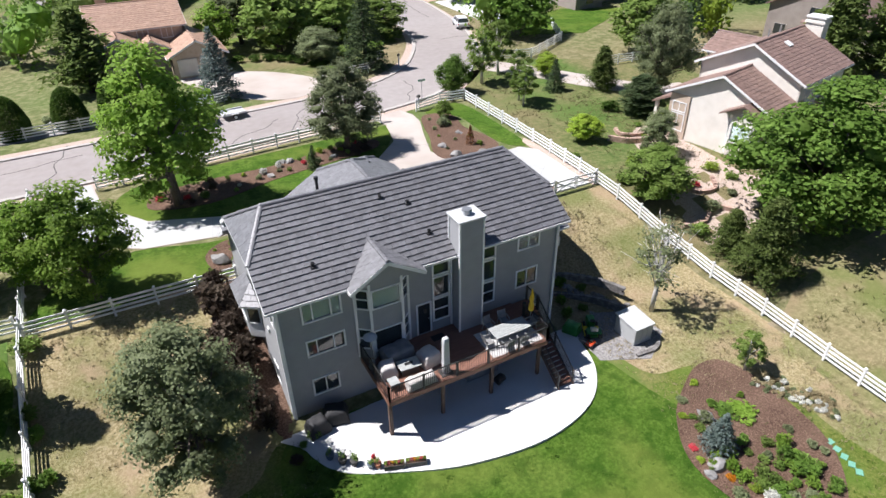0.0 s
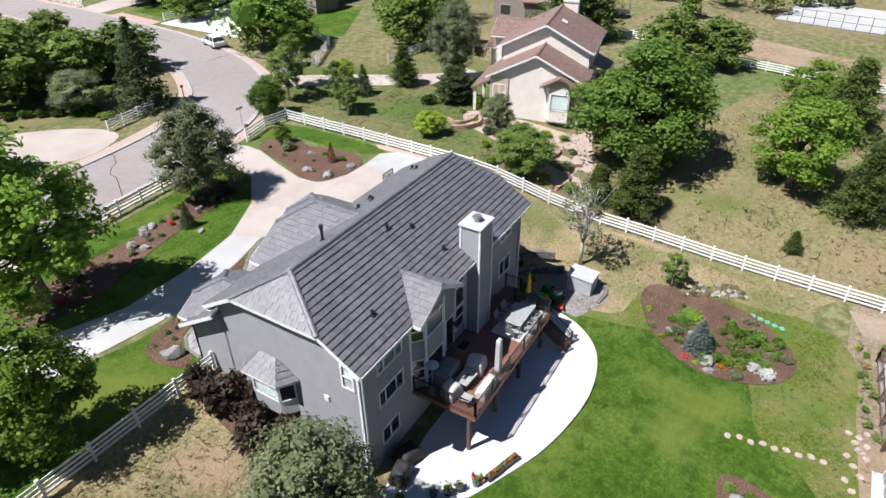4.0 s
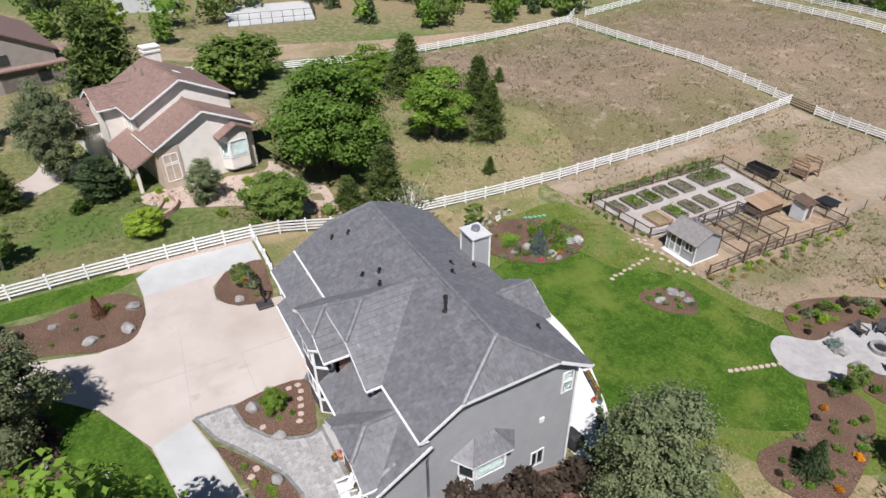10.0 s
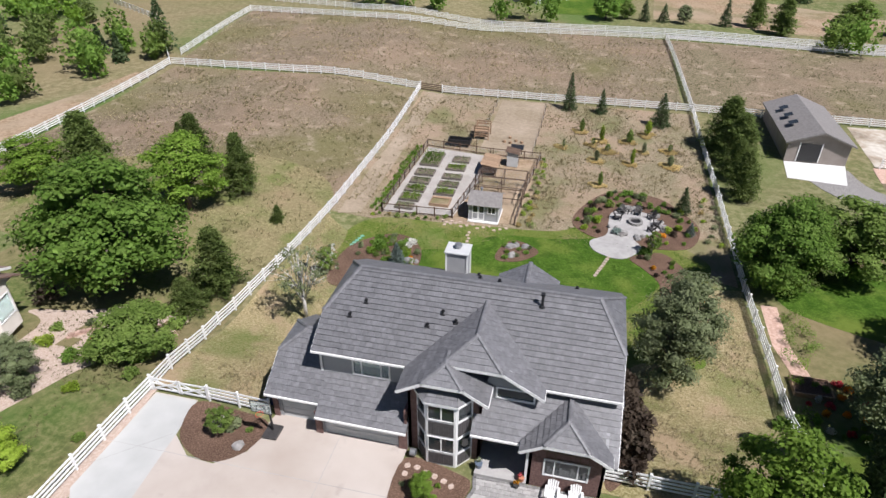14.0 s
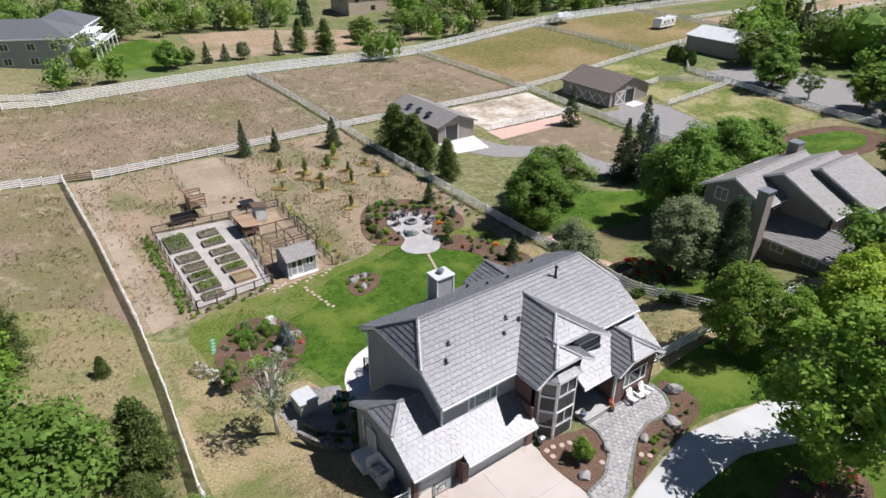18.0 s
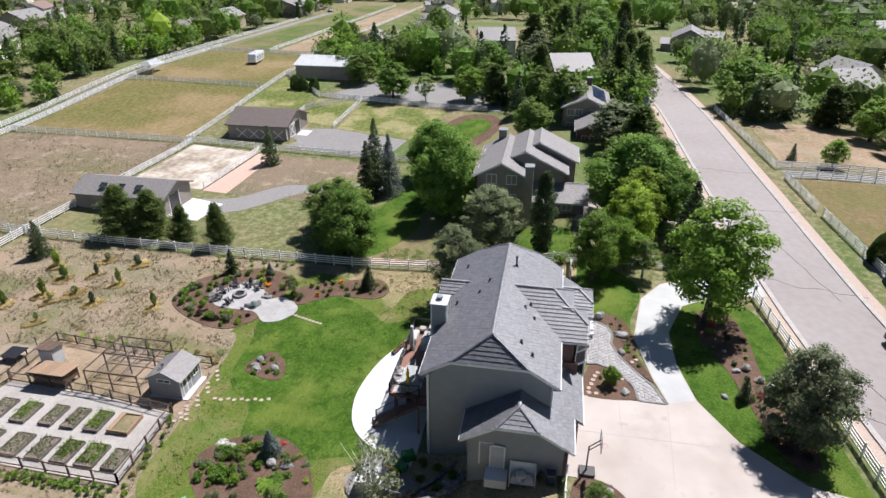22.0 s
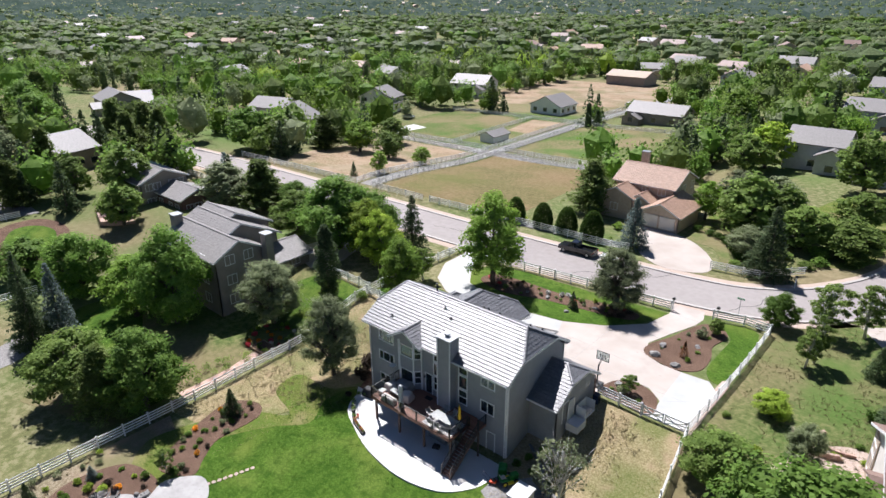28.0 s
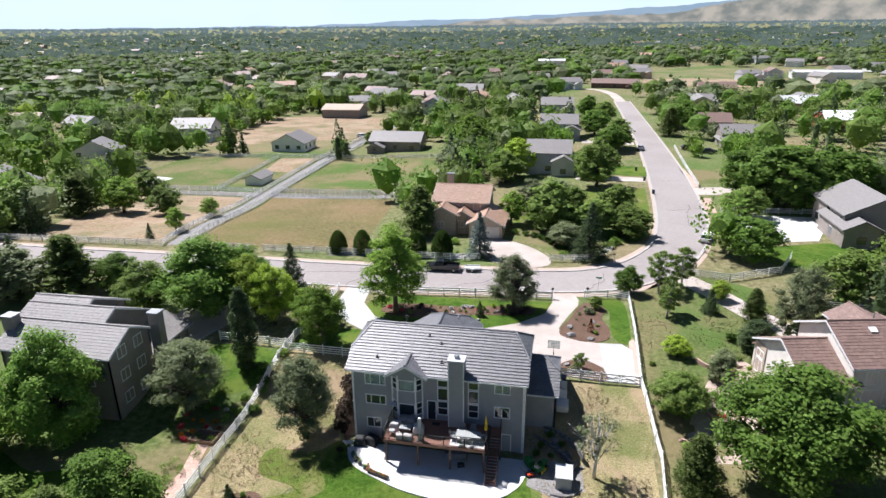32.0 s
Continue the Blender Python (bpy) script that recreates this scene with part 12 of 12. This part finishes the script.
RUN = [(13.4, -37), (21.2, -37), (21.4, -17), (13.4, -17)]
tufts(BACK, 5200, "straw_pale", 0.10, 0.32, 1, avoid=(GARDEN, RUN), clump=0.05)
tufts(BACK, 700, "weed", 0.10, 0.26, 2, avoid=(GARDEN, RUN), clump=0.25)
tufts([(35.6, -36), (78, -34), (78, 14), (60, 20), (35.6, 18)], 4200, "weed", 0.12, 0.36, 3, 5, clump=0.1)
tufts([(35.6, -36), (78, -34), (78, 14), (60, 20), (35.6, 18)], 3800, "straw_pale", 0.12, 0.34, 4, 5, clump=0.1)
tufts([(-8, -77), (-8, -39), (80, -37), (83, -74), (40, -75)], 4500, "weed", 0.14, 0.34, 5, 4, clump=0.05)
tufts([(-8, -77), (-8, -39), (80, -37), (83, -74), (40, -75)], 4500, "straw_pale", 0.18, 0.45, 6, 4, clump=0.08)
tufts([(22.6, 26), (23.2, 19.8), (30, 9.4), (34, 6), (34, 36), (25, 36)], 2600, "straw_pale", 0.08, 0.2, 7, clump=0.0)
tufts([(-9, 37), (-9, 10.5), (-4.4, 11.4), (-1.6, 15.4), (1, 21), (1, 37)], 2600, "straw_pale", 0.08, 0.2, 8, clump=0.0)
tufts([(35, 20), (46, 22), (50, 46), (57, 63), (44, 74), (35, 60)], 3200, "weed", 0.08, 0.22, 9, clump=0.05)
tufts([(-53, -78), (-53, -40), (-10, -39), (-9, -77)], 2500, "weed", 0.14, 0.32, 10, 4, clump=0.05)

for k, (m, clouds) in enumerate(JOINED.items()):
    ob = new("low_plants", leaf_cloud("low_plants", np.concatenate(clouds), 0.14, M[m], 60 + k))
    tagged(ob, "low scruffy plants along the yard borders", "plants", kind="stuff")


# -- vehicles --
def extruded(profile, y0, y1, inset=0.0, zin=0.0):
    """A side profile (x, z) carried across from y0 to y1, its upper edge drawn in."""
    bm = bmesh.new()
    za, zb = min(p[1] for p in profile), max(p[1] for p in profile)
    sides = [[bm.verts.new((x, y + s * inset * (z - za) / (zb - za), z)) for x, z in profile] for y, s in ((y0, 1), (y1, -1))]
    k = len(profile)
    bm.faces.new(sides[0])
    bm.faces.new(sides[1][::-1])
    for i in range(k):
        bm.faces.new((sides[0][i], sides[1][i], sides[1][(i + 1) % k], sides[0][(i + 1) % k]))
    bmesh.ops.recalc_face_normals(bm, faces=bm.faces[:])
    bmesh.ops.bevel(bm, geom=bm.edges[:], offset=0.04, segments=1, affect="EDGES")
    return bm


def car(name, label, category, x, y, rz, paint, L=4.7, W=1.9, style="suv"):
    t = thing(name, label, category, at=(x, y, height(x, y) + 0.05), rz=rz)
    f, b = L / 2, -L / 2
    w = W / 2
    if style == "pickup":
        part("body", extruded([(b, 0.45), (f, 0.45), (f, 1.05), (f - 1.2, 1.15), (0.0, 1.18), (-0.3, 1.18), (-0.3, 0.8), (b, 0.8)], -w, w), paint, t)
        for sy in (-1, 1):
            part("bed_side", boxed(b, -0.3, sy * (w - 0.05) - 0.05, sy * (w - 0.05) + 0.05, 0.8, 1.2, 0.02), paint, t)
        part("tailgate", boxed(b, b + 0.08, -w + 0.1, w - 0.1, 0.8, 1.18, 0.02), paint, t)
        roofz, c0, c1, c2, c3 = 1.85, -0.3, -0.15, 0.9, 1.6
    else:
        part("body", extruded([(b, 0.4), (f, 0.4), (f, 0.85), (f - 1.1, 1.02), (b + 0.1, 1.08), (b, 0.9)], -w, w), paint, t)
        roofz, c0, c1, c2, c3 = (1.7, b + 0.15, b + 0.55, 0.45, 1.2) if style == "suv" else (1.45, b + 0.6, b + 1.3, 0.3, 1.15)
    part("cabin", extruded([(c0, 1.05), (c3, 1.05), (c2, roofz - 0.05), (c1, roofz - 0.05)], -w + 0.06, w - 0.06, 0.16), M["dark_glass"], t, "dark-glazed cabin")
    part("roof", extruded([(c1 - 0.04, roofz - 0.06), (c2 + 0.06, roofz - 0.06), (c2 - 0.05, roofz), (c1 + 0.08, roofz)], -w + 0.2, w - 0.2), paint, t)
    for sy in (-1, 1):
        for xa, xb in (((c0 + c1) / 2, c1), ((c1 + c2) / 2, (c1 + c2) / 2), (c3 - 0.03, c2)):
            part("pillar", bar((xa, sy * (w - 0.05), 1.05), (xb, sy * (w - 0.2), roofz - 0.04), 0.07, 0.05), paint, t)
        part("headlight", boxed(f - 0.06, f + 0.015, sy * (w - 0.3) - 0.18, sy * (w - 0.3) + 0.18, 0.7, 0.86), resin_lid, t)
        part("tail_light", boxed(b - 0.015, b + 0.05, sy * (w - 0.12) - 0.09, sy * (w - 0.12) + 0.09, 0.75, 1.0), lamp_red, t)
        part("mirror", boxed(c3 - 0.25, c3 - 0.1, sy * (w + 0.08) - 0.09, sy * (w + 0.08) + 0.09, 1.08, 1.22, 0.02), paint, t)
        for wx in (f - 0.9, b + 0.95):
            wheel(t, wx, sy * (w - 0.12), 0.37 if style != "sedan" else 0.33, 0.26, M["grey_metal"])
    part("bumper", boxed(f - 0.05, f + 0.08, -w + 0.08, w - 0.08, 0.42, 0.62, 0.02), M["black_metal"], t)
    part("bumper", boxed(b - 0.08, b + 0.05, -w + 0.08, w - 0.08, 0.42, 0.62, 0.02), M["grey_metal"], t)
    return t


car("pickup_truck", "black crew-cab pickup truck parked by the kerb", "pickup truck", 5.0, 68.3, 183, car_black, 5.8, 2.0, "pickup")
tl = thing("utility_trailer", "small white flatbed utility trailer behind the pickup", "trailer", at=(10.0, 68.85, height(10, 68.8) + 0.05), rz=6)
part("bed", boxed(-1.3, 1.3, -0.8, 0.8, 0.5, 0.58), resin_lid, tl)
for sy in (-1, 1):
    part("side_rail", boxed(-1.3, 1.3, sy * 0.8 - 0.03, sy * 0.8 + 0.03, 0.58, 0.75), M["trim"], tl)
    part("fender", boxed(-0.4, 0.4, sy * 0.92 - 0.11, sy * 0.92 + 0.11, 0.62, 0.68), M["trim"], tl)
    wheel(tl, 0, sy * 0.92, 0.29, 0.18, M["trim"])
part("tongue", bar((-1.3, 0, 0.5), (-2.2, 0, 0.48), 0.1, 0.08), M["grey_metal"], tl)
car("car", "white SUV parked at the roadside", "car", 51.4, 91.4, 72, car_white)
car("car", "dark SUV parked on a drive", "car", 64.0, 187.4, 5, car_black)
car("car", "dark blue car parked on a drive", "car", 69.5, 183.0, 5, car_blue, 4.6, 1.85, "sedan")
car("car", "silver car parked at the kerb", "car", 48.8, 185, 88, car_silver, 4.5, 1.8, "sedan")
car("car", "black SUV parked on a concrete drive", "car", 63, 96, 100, car_black)
car("car", "white van beside the farm building", "van", -60, 226, 0, car_white, 5.4, 2.1)
car("car", "silver car outside a house", "car", -112, 152, 20, car_silver, 4.5, 1.8, "sedan")
car("car", "white car in a farm yard", "car", -268, -84, 30, car_white)
rv = thing("caravan", "white travel caravan parked in the green field", "caravan", at=(-124.5, -57, height(-124.5, -57)), rz=8)
part("body", extruded([(-4.2, 0.6), (4.2, 0.6), (4.4, 1.6), (3.9, 3.0), (-4.2, 3.0)], -1.25, 1.25), car_white, rv)
part("stripe", boxed(-4.0, 4.0, 1.245, 1.262, 1.2, 1.45), car_silver, rv)
for x in (-2.8, -0.6, 1.8):
    part("window", boxed(x, x + 0.9, 1.24, 1.265, 1.7, 2.3), M["dark_glass"], rv)
part("door", boxed(0.6, 1.3, 1.24, 1.26, 0.7, 2.5), resin, rv)
part("air_conditioner", boxed(-0.6, 0.4, -0.4, 0.4, 2.98, 3.25, 0.05), resin_lid, rv)
for sy in (-1, 1):
    for x in (-0.5, 0.4):
        wheel(rv, x, sy * 1.1, 0.38, 0.25, M["grey_metal"])
tn = thing("tent", "white open-sided canopy tent in the field", "tent", at=(-106, -80, height(-106, -80)))
bm = bmesh.new()
vs = [bm.verts.new((sx * 3.5, sy * 2.2, 2.2)) for sx, sy in ((-1, -1), (1, -1), (1, 1), (-1, 1))]
ap = [bm.verts.new((-2, 0, 3.3)), bm.verts.new((2, 0, 3.3))]
for q in ((vs[0], vs[1], ap[1], ap[0]), (vs[2], vs[3], ap[0], ap[1]), (vs[3], vs[0], ap[0]), (vs[1], vs[2], ap[1])):
    bm.faces.new(q)
bmesh.ops.solidify(bm, geom=bm.faces[:], thickness=0.04)
part("canopy", bm, car_white, tn)
for sx, sy in ((-1, -1), (1, -1), (1, 1), (-1, 1)):
    part("pole", boxed(sx * 3.4 - 0.04, sx * 3.4 + 0.04, sy * 2.1 - 0.04, sy * 2.1 + 0.04, 0, 2.2), M["grey_metal"], tn)
# street furniture
sg = thing("street_sign", "green street-name sign on a thin pole", "street sign", at=(30.3, 63.2, height(30.3, 63.2)))
part("pole", disc(bmesh.new(), 0, 0, 0, 2.3, 0.03, 0.03, 8), M["grey_metal"], sg)
bl = part("sign_blade", boxed(-0.42, 0.42, -0.012, 0.012, 2.3, 2.52), sign_green, sg)
part("lettering", boxed(-0.3, 0.3, -0.016, 0.016, 2.37, 2.45), M["trim"], bl)
for x, y, rz in ((23.5, 59.6, 0), (28.6, 60.6, 10), (33.5, 76.5, 40)):
    mb = thing("mailbox", "dark mailbox on a white post", "mailbox", at=(x, y, height(x, y)), rz=rz)
    part("post", boxed(-0.06, 0.06, -0.06, 0.06, 0, 1.5), M["vinyl"], mb)
    part("box", extruded([(-0.2, 1.5), (0.2, 1.5), (0.2, 1.68), (0.12, 1.78), (-0.12, 1.78), (-0.2, 1.68)], -0.14, 0.14), dark_plastic, mb)
# pergola and furniture behind the taupe house
pg = thing("pergola", "brown timber pergola behind the taupe house", "pergola", at=(-36, 19.6, height(-36, 19.6)))
for sx in (-2.2, 2.2):
    for sy in (-1.6, 1.6):
        part("post", boxed(sx - 0.08, sx + 0.08, sy - 0.08, sy + 0.08, 0, 2.4), M["wood_dark"], pg)
for sy in (-1.6, 1.6):
    part("beam", bar((-2.6, sy, 2.48), (2.6, sy, 2.48), 0.08, 0.18), M["wood_dark"], pg)
for k in range(9):
    part("rafter", bar((-2.4 + k * 0.6, -2.0, 2.64), (-2.4 + k * 0.6, 2.0, 2.64), 0.05, 0.14), M["wood_dark"], pg)
tp = thing("trampoline", "round trampoline with a net in the pasture", "trampoline", at=(98, 44, height(98, 44)))
part("mat", disc(bmesh.new(), 0, 0, 0.85, 0.9, 2.0, 2.0, 24), rubber, tp)
for k in range(8):
    a = k * math.pi / 4
    part("net_pole", bar((math.cos(a) * 2, math.sin(a) * 2, 0), (math.cos(a) * 2, math.sin(a) * 2, 2.6), 0.05, 0.05), M["black_metal"], tp)
